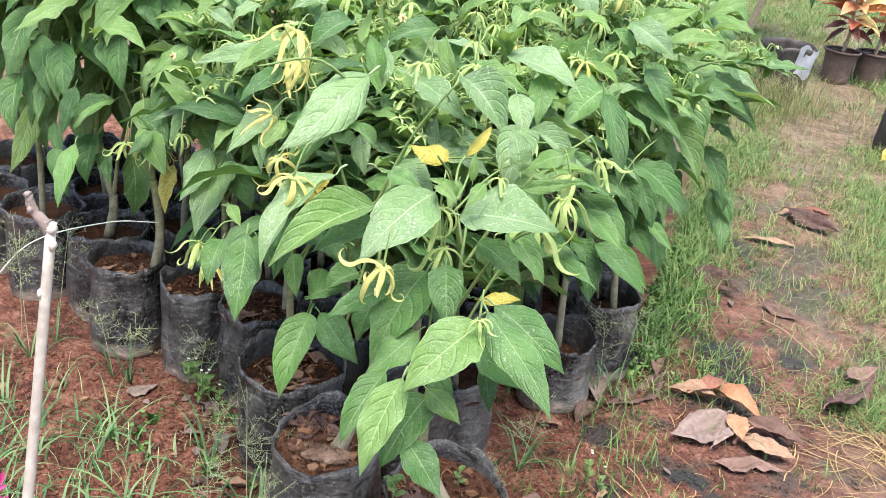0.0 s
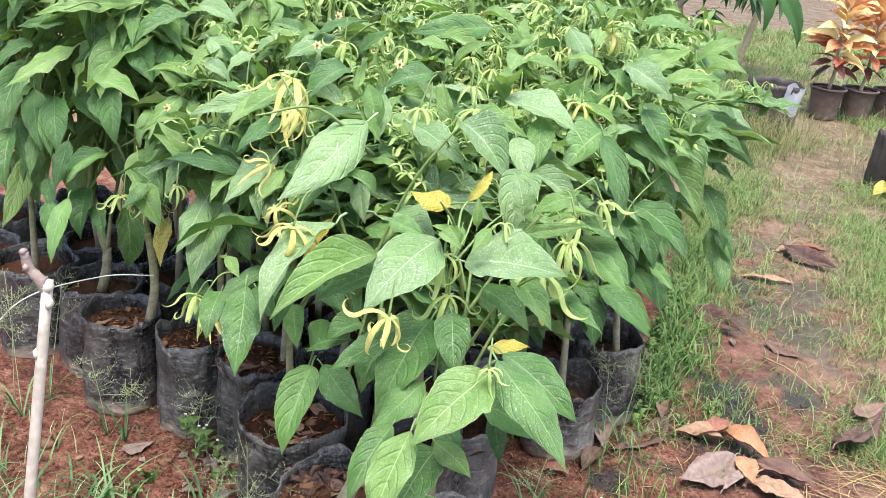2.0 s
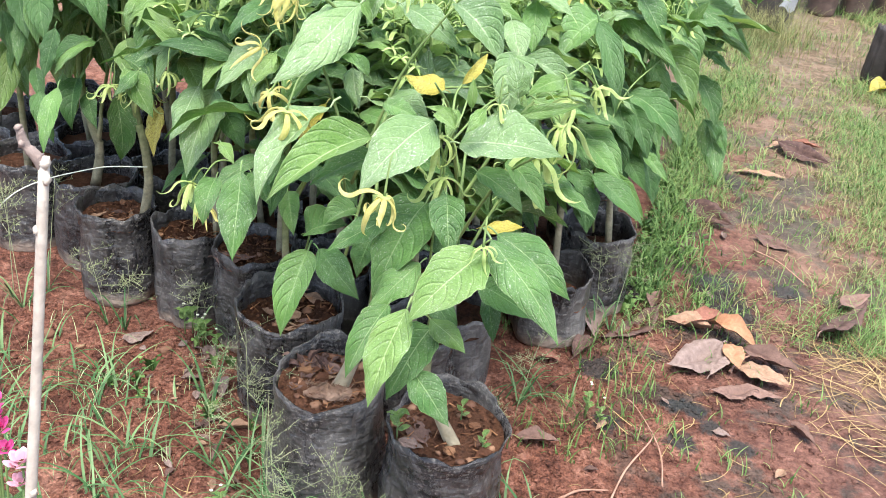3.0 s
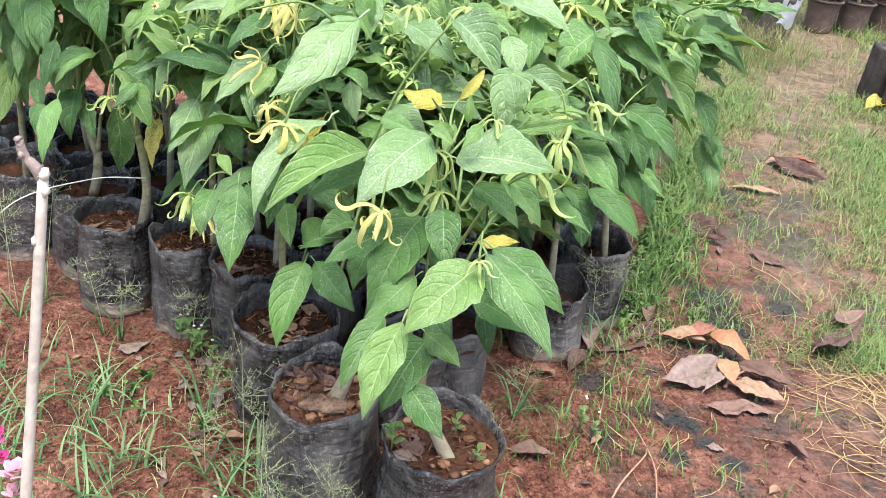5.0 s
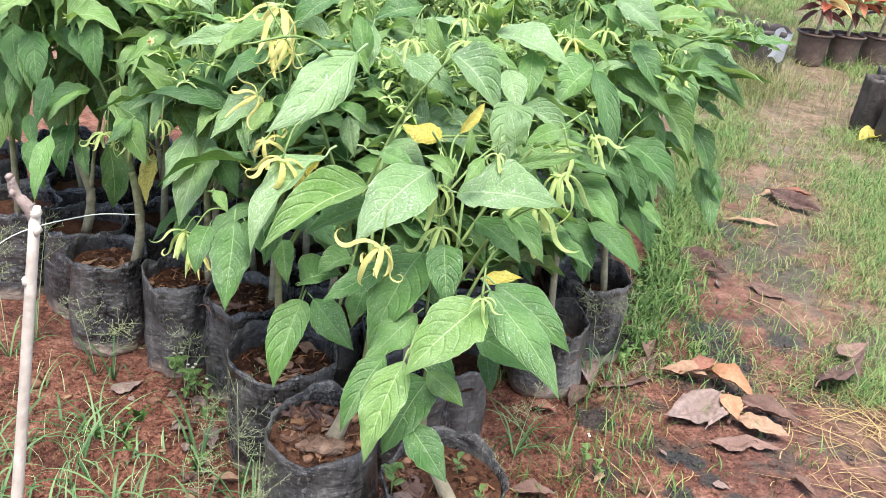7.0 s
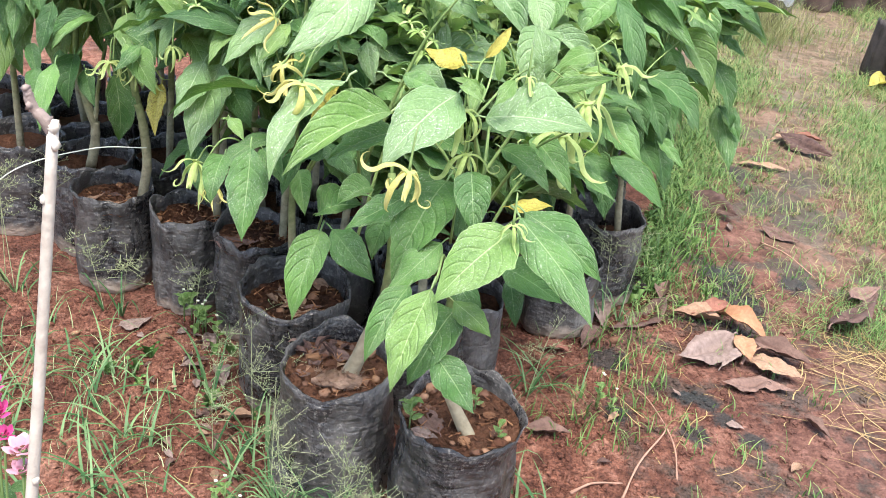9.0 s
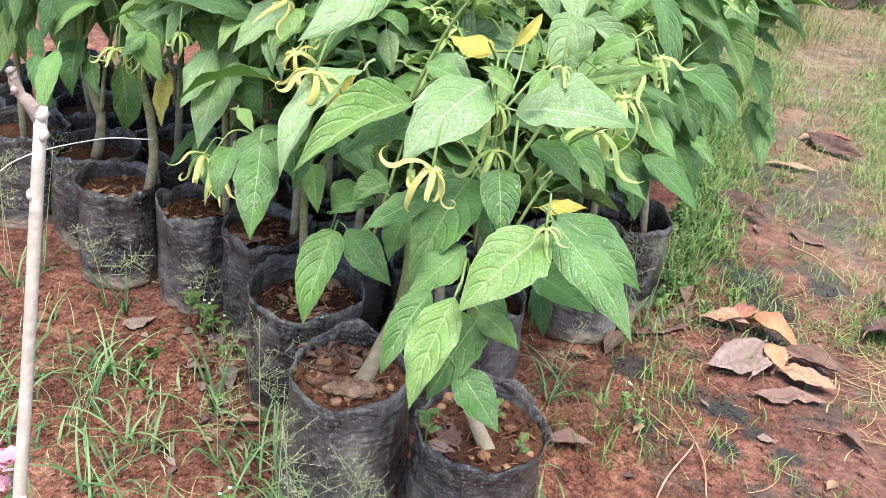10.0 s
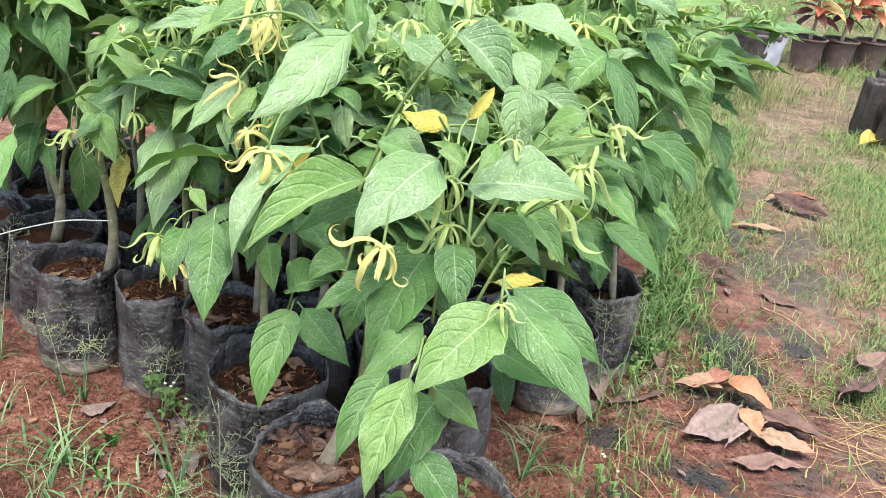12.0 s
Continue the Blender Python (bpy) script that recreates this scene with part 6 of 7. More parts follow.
# ---- tree and shrubs behind ----


def tree(x, y, seed, height, count, size, label, lean=(0, 0), name="tree"):
    rng = random.Random(seed)
    root = thing(name, x, y, -0.01, label, "tree", "")
    top = Vector((lean[0], lean[1], height))
    pts = [Vector((0, 0, 0)), top * 0.35 + Vector((0.03, 0, 0)), top * 0.7 - Vector((0.03, 0, 0)), top]
    part("trunk", tube("trunk", pts, 0.028, 0.012, BARK, 9, 6, 0.1, rng), root)
    path = smooth_path(pts, 8)
    limbs = []
    for k in range(10):
        s = path[int(len(path) * rng.uniform(0.3, 0.95))]
        w = k * 2.4 + rng.uniform(-0.4, 0.4)
        e = s + Vector((math.cos(w) * 0.5, math.sin(w) * 0.5, rng.uniform(0.0, 0.3))) * rng.uniform(0.5, 1.1)
        limb = [s, s.lerp(e, 0.5) + Vector((0, 0, 0.06)), e]
        part("limb", tube("limb", limb, 0.010, 0.004, BARK, 6, 4), root)
        limbs.append(smooth_path(limb, 6)[3:])
    for k in range(count):
        sh = rng.choice(limbs)
        p = rng.choice(sh)
        w = rng.uniform(0, 6.3)
        fall = -rng.uniform(0.2, 1.3)
        d = Vector((math.cos(w) * math.cos(fall), math.sin(w) * math.cos(fall), math.sin(fall)))
        part("leaf", rng.choice(FAR_BLADES), root, frame_from(p, p + d * size * rng.uniform(0.7, 1.15), (0, 0, 1), rng.uniform(-30, 30)))
    return root


FAR_BLADES = [broad_mesh("leaf", w, b, FAR_LEAF, s) for s, (w, b) in enumerate(((0.24, 0.5), (0.3, 0.8), (0.2, 0.3)))]
sapling = tree(1.72, 6.75, 7, 1.5, 95, 0.30, "young tree with long drooping dark green leaves", (0.15, -0.1), "sapling")
for a, b in (((1.30, 4.60, 0.83), (1.449, 4.6, 0.56)), ((1.27, 4.75, 0.84), (1.30, 4.7, 0.60))):
    part("leaf", FAR_BLADES[1], sapling, frame_from(Vector(a) - sapling.location, Vector(b) - sapling.location, (0.2, -1, 0.4)))
twig(sapling, [(1.75, 6.70, 0.75), (1.6, 5.9, 0.98), (1.38, 5.0, 0.93), (1.20, 4.60, 0.79)], 0.010, 0.003, BARK, "limb")
tree(1.02, 5.5, 9, 1.0, 190, 0.16, "dark leafy shrub behind the potted plants", (0.05, 0), "shrub")
tree(0.55, 5.7, 10, 1.1, 170, 0.16, "dark leafy shrub behind the potted plants", (-0.05, 0), "shrub")
tree(-0.5, 6.8, 12, 1.4, 110, 0.20, "dark leafy shrub behind the potted plants", (0.05, 0), "shrub")

# ---- dead leaves, straw and twigs on the ground ----
DRY_MESH = {}
DRY_BEND = (-0.9, -0.6, 0.8, -1.1, 0.5)


def dry_leaf_mesh(kind, width, seed):
    key = (kind, round(width, 1), seed % 5)
    if key not in DRY_MESH:
        v, f, uv = leaf_data(width, DRY_BEND[seed % 5], (0.9, 1.4, 0.6, 1.0, 0.4)[seed % 5], 0.028, seed + 31, 24, 5, 0.1)
        v = [(a, b, c + 0.055 * noise.noise((a * 5, b * 3.5, seed)) + 0.02 * noise.noise((a * 16, b * 13, seed + 5))) for a, b, c in v]
        DRY_MESH[key] = mesh_from("dead_leaf", v, f, {"B": DRY_LEAF, "T": DRY_TAN, "G": DRY_GREY, "O": DRY_ORANGE, "R": DRY_RED}[kind], uv)
    return DRY_MESH[key]


def dead_leaf(x, y, heading, size, kind="B", width=0.5, seed=0, lift=0.006, roll=0.0):
    """A fallen leaf on the soil; heading is where its tip points, in degrees from east."""
    w = radians(heading)
    ob = new("dead_leaf", dry_leaf_mesh(kind, width, seed))
    d = Vector((math.cos(w), math.sin(w), 0.02))
    sag = max(0.0, -DRY_BEND[seed % 5]) / 8 * size
    b = Vector((x, y, relief(x, y) + lift + sag)) - d * size * 0.5
    ob.matrix_basis = frame_from(b, b + d * size, (0, 0, 1), roll)
    tone = {"B": "curled purple-brown dead leaf on red soil", "T": "dry tan fallen leaf on red soil", "G": "dry greyish fallen leaf on damp soil", "O": "dry orange-brown fallen leaf on the leaf pile", "R": "reddish-brown fallen leaf lying on soil"}[kind]
    return tagged(ob, tone, "dead leaf", "fallen leaves")


dead_leaf(0.462, 1.945, 225, 0.235, "B", 0.3, 3, -0.006, 15)
dead_leaf(0.545, 2.06, 70, 0.10, "B", 0.45, 1, 0.016, -20)
dead_leaf(0.608, 1.964, 175, 0.125, "T", 0.42, 1, 0.014, 0)
dead_leaf(0.655, 2.000, 29, 0.110, "R", 0.32, 2, 0.026, 25)
dead_leaf(0.716, 1.948, -47, 0.135, "O", 0.42, 2, 0.02, 10)
dead_leaf(0.598, 1.815, -142, 0.185, "G", 0.5, 3, 0.014, -10)
dead_leaf(0.692, 1.830, -93, 0.105, "O", 0.5, 4, 0.036, 0)
dead_leaf(0.785, 1.853, -29, 0.140, "B", 0.4, 1, 0.014, 20)
dead_leaf(0.752, 1.792, -25, 0.125, "T", 0.5, 4, 0.018, 0)
dead_leaf(0.665, 1.722, 188, 0.105, "B", 0.5, 3, 0.008, 0)
dead_leaf(0.735, 1.735, -20, 0.090, "B", 0.5, 0, 0.008, 0)
dead_leaf(1.017, 2.063, 46, 0.250, "B", 0.34, 0, 0.018, -20)
dead_leaf(1.082, 2.163, 37, 0.135, "B", 0.4, 3, 0.02, 10)
dead_leaf(0.236, 1.479, 1, 0.087, "B", 0.5, 1, 0.012, 10)
dead_leaf(0.791, 1.609, -61, 0.075, "B", 0.4, 1, 0.008, 0)
dead_leaf(0.266, 1.757, -7, 0.061, "R", 0.5, 2, 0.008, 0)
dead_leaf(0.369, 1.914, -78, 0.111, "G", 0.5, 2, 0.008, 0)
dead_leaf(0.656, 1.799, 53, 0.117, "G", 0.2, 4, 0.03, 0)
dead_leaf(1.237, 3.207, -50, 0.22, "B", 0.42, 3, 0.012, 28)
dead_leaf(1.22, 3.33, 20, 0.17, "T", 0.3, 4, 0.01)
dead_leaf(1.047, 3.02, -8, 0.18, "T", 0.25, 4, 0.008)
dead_leaf(0.772, 2.582, -50, 0.18, "B", 0.45, 3, 0.012, 24)
dead_leaf(0.95, 2.47, -35, 0.12, "B", 0.4, 3, 0.004, 20)
dead_leaf(1.30, 3.36, -15, 0.11, "R", 0.35, 1, 0.004, 10)
dead_leaf(0.35, 1.83, 60, 0.10, "B", 0.4, 2, 0.008)
dead_leaf(-0.46, 1.64, 120, 0.05, "G", 0.7, 4, 0.008)
dead_leaf(-0.40, 1.52, -70, 0.07, "G", 0.5, 2, 0.008)
dead_leaf(-0.33, 1.42, 10, 0.08, "T", 0.3, 1, 0.008)
dead_leaf(-0.62, 1.66, 40, 0.07, "G", 0.6, 0, 0.006)
rng = random.Random(77)
for k in range(40):
    x, y = rng.uniform(-0.55, 0.95), rng.uniform(1.3, 3.0)
    if not (x > 0.25 + 0.25 * (y - 1.3) or (x < -0.2 and y < 1.6)):
        continue
    dead_leaf(x, y, rng.uniform(0, 360), rng.uniform(0.025, 0.06), rng.choice("BBTG"), rng.choice((0.4, 0.6)), k, 0.005)
for k in range(46):
    y = rng.uniform(1.22, 1.66)
    x = -0.24 - 0.55 * (y - 1.22) - abs(rng.gauss(0, 0.07))
    dead_leaf(x, y, rng.uniform(0, 360), rng.uniform(0.015, 0.036), rng.choice("BBBBGT"), rng.choice((0.4, 0.6)), k, 0.006, rng.uniform(-40, 40))
petal_leaf = new("yellow_fallen_leaf", dry_leaf_mesh("T", 0.6, 2).copy())
petal_leaf.data.materials[0] = LEAF["Y"]
petal_leaf.matrix_basis = frame_from(Vector((1.80, 4.13, 0.02)), Vector((1.92, 4.19, 0.03)), (0, -0.3, 1))
tagged(petal_leaf, "fallen bright yellow leaf beside the black bags", "dead leaf")

# stones, a fibrous root and crumpled litter in the two nearest bags
STONE_TAN = simple("tan_stone", (0.13, 0.055, 0.03), (0.36, 0.19, 0.10), 60, 0.8, 0.7, per_thing=0.6)
TAN_STONES = [mesh_from("stone", *lump_data(1.0, random.Random(40 + q)), STONE_TAN, None, False) for q in range(4)]
for i, (pl, x, y, z, size) in enumerate(((p1, -0.196, 1.338, 0.226, 0.013), (p1, -0.165, 1.327, 0.226, 0.012), (p1, -0.186, 1.297, 0.226, 0.012), (p1, -0.206, 1.306, 0.226, 0.008), (p1, -0.178, 1.345, 0.226, 0.007), (p2, 0.098, 1.265, 0.214, 0.010), (p2, 0.118, 1.245, 0.214, 0.012), (p2, 0.062, 1.195, 0.214, 0.011), (p2, 0.115, 1.20, 0.214, 0.013), (p2, 0.085, 1.29, 0.214, 0.008), (p3, -0.24, 1.50, 0.198, 0.010))):
    part("stone", TAN_STONES[i % 4], pl, Matrix.Translation(Vector((x, y, z - 0.001)) - pl.location) @ Matrix.Rotation(i * 1.3, 4, "Z") @ Matrix.Diagonal((size * 1.1, size * 0.85, size * 0.72, 1)), "tan stone on the soil")
ROOT = simple("fibrous_root", (0.16, 0.085, 0.055), (0.42, 0.29, 0.21), 55, 0.85, 0.9, 0.15, 0.006)


def root_knot(plant, at, length, wide, heading):
    """A half-buried woody root knot with shaggy fibres, at the foot of a stem."""
    rng = random.Random(77)
    verts, faces, n, m = [], [], 26, 20
    for i in range(m + 1):
        u = i / m
        q = math.sin(math.pi * (0.06 + 0.90 * u)) ** 0.6 * (0.55 + 0.55 * u)
        for k in range(n):
            w = 2 * math.pi * k / n
            rr = q * (1 + 0.55 * noise.noise((math.cos(w) * 2.2, math.sin(w) * 2.2, u * 2.6)) + 0.5 * noise.noise((math.cos(w) * 6, math.sin(w) * 6, u * 5)))
            verts.append(((u - 0.5) * length, wide * 0.5 * rr * math.cos(w), wide * 0.36 * rr * math.sin(w)))
    faces = [(i * n + k, i * n + (k + 1) % n, (i + 1) * n + (k + 1) % n, (i + 1) * n + k) for i in range(m) for k in range(n)]
    faces += [tuple(range(n))[::-1], tuple(range(m * n, m * n + n))]
    for q in range(220):
        w, u = rng.uniform(0.2, 2.9), rng.uniform(-0.45, 0.5)
        a = Vector((u * length, wide * 0.46 * math.cos(w), wide * 0.33 * math.sin(w)))
        b = a + Vector((rng.uniform(-0.2, 0.6), math.cos(w) * 0.5, rng.uniform(-0.1, 0.5))) * wide * rng.uniform(0.2, 0.5)
        v, f = tube_data([a, (a + b) / 2 + Vector((0, 0, 0.001)), b], [0.0006, 0.0005, 0.0003], 3)
        i0 = len(verts)
        verts += v
        faces += [tuple(i0 + j for j in p) for p in f]
    return part("root_knot", mesh_from("root_knot", verts, faces, ROOT), plant, Matrix.Translation(Vector(at) - plant.location) @ Matrix.Rotation(radians(heading), 4, "Z"), "shaggy brown root knot at the stem's foot")


root_knot(p1, (-0.148, 1.281, 0.227), 0.080, 0.038, 8)
rng = random.Random(64)
for k in range(26):
    pl, c = (p1, Vector((-0.205 + rng.uniform(-0.03, 0.06), 1.372 + rng.gauss(0, 0.014), 0.229))) if k < 15 else (p3, Vector((-0.265 + rng.gauss(0, 0.035), 1.535 + rng.gauss(0, 0.03), 0.199)))
    d = Vector((rng.uniform(-1, 1), rng.uniform(-1, 1), rng.uniform(-0.2, 0.6))).normalized() * rng.uniform(0.010, 0.022)
    part("litter_leaf", dry_leaf_mesh("B" if k < 15 else "T", rng.choice((0.3, 0.5, 0.6)), k % 5), pl, frame_from(c - d - pl.location, c + d - pl.location, (rng.uniform(-0.6, 0.6), rng.uniform(-0.6, 0.6), 1), rng.uniform(-40, 40)), "crumpled dry leaf on the soil")
# leaf litter in the nearest bags
for pl, x, y, z, hd, s, k, w in ((p1, -0.19, 1.34, 0.226, 70, 0.05, "B", 0.5), (p1, -0.17, 1.37, 0.226, 150, 0.045, "B", 0.5), (p1, -0.20, 1.30, 0.226, 30, 0.04, "B", 0.6), (p1, -0.155, 1.33, 0.226, 10, 0.04, "T", 0.3), (p1, -0.13, 1.38, 0.226, 200, 0.05, "B", 0.4), (p1, -0.21, 1.36, 0.226, 100, 0.05, "B", 0.4), (p3, -0.29, 1.55, 0.195, 140, 0.05, "T", 0.25), (p3, -0.23, 1.53, 0.195, 20, 0.045, "B", 0.4), (p3, -0.27, 1.58, 0.195, 80, 0.05, "T", 0.2), (pA, -0.70, 1.86, 0.195, 110, 0.05, "T", 0.25), (pA, -0.74, 1.87, 0.195, 170, 0.05, "B", 0.35), (pB, -0.55, 1.79, 0.195, 40, 0.05, "T", 0.25), (p2, 0.005, 1.24, 0.213, 120, 0.07, "B", 0.6), (p2, 0.0, 1.20, 0.215, -20, 0.045, "G", 0.7), (pA, -0.72, 1.82, 0.198, 20, 0.05, "T", 0.4), (pA, -0.76, 1.83, 0.2, 60, 0.05, "T", 0.4), (pD, -0.42, 1.70, 0.215, 10, 0.09, "B", 0.6), (p3, -0.25, 1.50, 0.2, 40, 0.05, "T", 0.3)):
    w0 = radians(hd)
    d = Vector((math.cos(w0), math.sin(w0), 0.05))
    c = Vector((x, y, z)) - pl.location
    part("litter_leaf", dry_leaf_mesh(k, w, int(s * 1000)), pl, frame_from(c - d * s / 2, c + d * s / 2, (0, 0, 1)), "dry leaf on the soil")


def ground_twig(points, r, label):
    base = Vector(points[0])
    ob = new("fallen_twig", tube("fallen_twig", [Vector(p) - base for p in points], r, r * 0.5, TWIG_DRY, 6, 5, 0.15, random.Random(2)))
    ob.location = base
    return tagged(ob, label, "twig", "fallen twigs")


TWIG_DRY = simple("dry_twig", (0.22, 0.12, 0.085), (0.42, 0.26, 0.195), 40, 0.8, 0.4)
ground_twig([(0.36, 1.33, 0.012), (0.40, 1.42, 0.02), (0.455, 1.50, 0.03), (0.465, 1.535, 0.02)], 0.0024, "bare pinkish-brown twig lying on soil")
ground_twig([(0.47, 1.40, 0.006), (0.475, 1.47, 0.02), (0.465, 1.54, 0.022), (0.44, 1.64, 0.012), (0.40, 1.68, 0.01)], 0.002, "bare pinkish-brown twig lying on soil")
ground_twig([(0.27, 1.335, 0.006), (0.31, 1.36, 0.012), (0.365, 1.37, 0.012)], 0.003, "bare pinkish-brown twig lying on soil")
ground_twig([(0.68, 1.80, 0.01), (0.70, 1.83, 0.02), (0.735, 1.86, 0.02)], 0.004, "short grey twig among fallen leaves")
ground_twig([(0.88, 2.42, 0.01), (0.92, 2.33, 0.03), (0.98, 2.25, 0.012)], 0.003, "thin dark twig lying on the path")

# ---- grass and straw ----


def blades(name, specs, mat, label, category, segs=4, start=0.1, pile=0.0):
    """Many grass blades as one mesh: root, height, width, heading, how far each bends over."""
    verts, faces = [], []
    turns = random.Random(len(specs))
    for x, y, h, w, az, bend in specs:
        z = relief(x, y) - 0.003 + pile * turns.random() ** 2
        turn = (turns.random() - 0.5) * (3.6 if start > 1 else 1.2)
        cx, cy = x, y
        i0 = len(verts)
        hz = 0.0
        for k in range(segs + 1):
            u = k / segs
            half = w * 0.5 * (1 - u ** 1.6) + 0.0002
            c, s = math.cos(az + turn * u), math.sin(az + turn * u)
            verts.append((cx - s * half, cy + c * half, z + hz))
            verts.append((cx + s * half, cy - c * half, z + hz))
            a = start + bend * u
            cx += c * math.sin(a) * h / segs
            cy += s * math.sin(a) * h / segs
            hz += math.cos(a) * h / segs
            hz = max(hz, 0.004)
        for k in range(segs):
            i = i0 + 2 * k
            faces.append((i, i + 1, i + 3, i + 2))
    ob = new(name, mesh_from(name, verts, faces, mat))
    return tagged(ob, label, category, kind="stuff")


def path_x(y):
    return 0.72 + 0.36 * (y - 2.0)


rng = random.Random(5)
green, dry, lush = [], [], []
# lush strip at the foot of the bags
for k in range(1500):
    y = rng.uniform(2.1, 3.3)
    x = 0.46 + 0.27 * (y - 2.0) + abs(rng.gauss(0, 0.085))
    lush.append((x, y, rng.uniform(0.03, 0.11), rng.uniform(0.002, 0.005), rng.uniform(0, 6.3), rng.uniform(0.8, 3.0)))
# the field beyond, thinner along the trodden path
for k in range(40000):
    y = 1.95 + 7.6 * rng.random() ** 1.3
    x = rng.uniform(0.48 + 0.24 * (y - 2), 1.3 + 0.62 * (y - 1.0))
    d = abs(x - path_x(y))
    n = noise.noise((x * 1.7, y * 1.7, 8)) + 0.5 * noise.noise((x * 6, y * 6, 2))
    want = min(1.0, max(0.13, (d - 0.02 - 0.06 * (y < 3.5)) / 0.32)) * (0.98 + 1.5 * n) * (1.0 if y > 2.5 else 0.25)
    if 4.3 < y < 5.6 and x > 1.45 and n < 0.3:
        want *= 0.15
    if rng.random() > want:
        continue
    g = rng.random() < 0.5 + 0.5 * n
    tall = rng.uniform(0.03, 0.085) * (1.0 + 0.12 * (y - 2)) * (1.5 if rng.random() < 0.12 else 1)
    for q in range(rng.randrange(3, 9)):
        (green if g or rng.random() < 0.15 else dry).append((x + rng.gauss(0, 0.018), y + rng.gauss(0, 0.018), tall * rng.uniform(0.45, 1.15), rng.uniform(0.0012, 0.0028) * (1 + 0.14 * (y - 2)), rng.uniform(0, 6.3), rng.uniform(0.8, 3.0)))
wisps = []
for k in range(260):
    x, y = rng.gauss(1.46, 0.16), rng.gauss(4.98, 0.22)
    if rng.random() < 0.22:
        y = rng.uniform(4.5, 7.5)
        x = rng.uniform(0.75 + 0.26 * (y - 3.4), 1.2 + 0.5 * (y - 2.4))
    for q in range(rng.randrange(4, 9)):
        wisps.append((x + rng.gauss(0, 0.03), y + rng.gauss(0, 0.03), rng.uniform(0.10, 0.26), rng.uniform(0.0012, 0.0022), rng.uniform(0, 6.3), rng.uniform(0.4, 2.2)))
blades("tall_grass", wisps, GRASS_DRY, "tall thin wispy grass round the worn bag", "grass", 5, 0.1)
# thin grass over the rest of the nursery ground
for k in range(2600):
    x, y = rng.uniform(-5, 7), rng.uniform(-4, 11)
    if abs(x) < 1.9 and -1 < y < 4.2 or 0.3 < x < 1.6 + 0.6 * max(0, y - 1) and y > 1.5:
        continue
    if noise.noise((x * 1.1, y * 1.1, 3)) < -0.1:
        continue
    for q in range(5):
        (green if rng.random() < 0.5 else dry).append((x + rng.gauss(0, 0.03), y + rng.gauss(0, 0.03), rng.uniform(0.04, 0.12), rng.uniform(0.002, 0.004), rng.uniform(0, 6.3), rng.uniform(0.5, 2.4)))
blades("lush_grass", lush, GRASS_LUSH, "fresh green grass tufts at the foot of the bags", "grass", 4, 0.25)
blades("grass", green, GRASS, "fresh green grass growing beside the potted plants", "grass", 3, 0.4)
blades("dry_grass", dry, GRASS_DRY, "thin yellowish grass over the trodden path", "grass", 3, 0.5)
# small weeds between the bags and the path
specs = []
for k in range(560):
    y = rng.uniform(1.45, 2.3)
    x = 0.22 + 0.42 * (y - 1.4) + rng.gauss(0.08, 0.09)
    if noise.noise((x * 6, y * 6, 1)) < -0.05:
        continue
    specs.append((x, y, rng.uniform(0.02, 0.07), rng.uniform(0.0018, 0.004), rng.uniform(0, 6.3), rng.uniform(0.5, 2.0)))
for k in range(72):
    x, y = rng.uniform(0.14, 0.85), rng.uniform(1.25, 2.2)
    for q in range(rng.randrange(4, 11)):
        specs.append((x + rng.gauss(0, 0.012), y + rng.gauss(0, 0.012), rng.uniform(0.02, 0.06), rng.uniform(0.002, 0.004), rng.uniform(0, 6.3), rng.uniform(0.6, 2.0)))
blades("weed_grass", specs, GRASS, "small green weeds on the damp soil", "weeds")
verts, faces = [], []
for k in range(95):
    if k < 82:
        y = rng.uniform(2.0, 2.9)
        x = 0.43 + 0.27 * (y - 2.0) + abs(rng.gauss(0, 0.07))
    else:
        x, y = rng.uniform(-0.62, -0.3), rng.uniform(1.4, 1.66)
    z = relief(x, y)
    for q in range(rng.randrange(4, 9)):
        w, ln, r = rng.uniform(0, 6.3), rng.uniform(0.006, 0.022), rng.uniform(0.003, 0.0065)
        c, d = Vector((x, y, z + rng.uniform(0.008, 0.035))), Vector((math.cos(w), math.sin(w), 0.15))
        side = Vector((-d.y, d.x, rng.uniform(-0.3, 0.3)))
        i0 = len(verts)
        verts += [c + d * ln, c + d * (ln + r * 0.5) + side * r * 0.75, c + d * (ln + r * 1.5) + side * r * 0.6, c + d * (ln + r * 2.0), c + d * (ln + r * 1.5) - side * r * 0.6, c + d * (ln + r * 0.5) - side * r * 0.75, c + d * (ln + r) - Vector((0, 0, r * 0.3)), Vector((x, y, z - 0.002)), c]
        faces += [(i0 + j, i0 + (j + 1) % 6, i0 + 6) for j in range(6)] + [(i0 + 7, i0 + 8, i0)]
tagged(new("round_leaf_weeds", mesh_from("round_leaf_weeds", verts, faces, GRASS_LUSH)), "low round-leaved weeds between grass and grow bags", "weeds", kind="stuff")
# broad bluish blades on the red soil, in tufts
BLADE = simple("broad_blade", (0.05, 0.125, 0.045), (0.165, 0.27, 0.12), 25, 0.5, 0.2, per_thing=0.6, through_light=0.25)
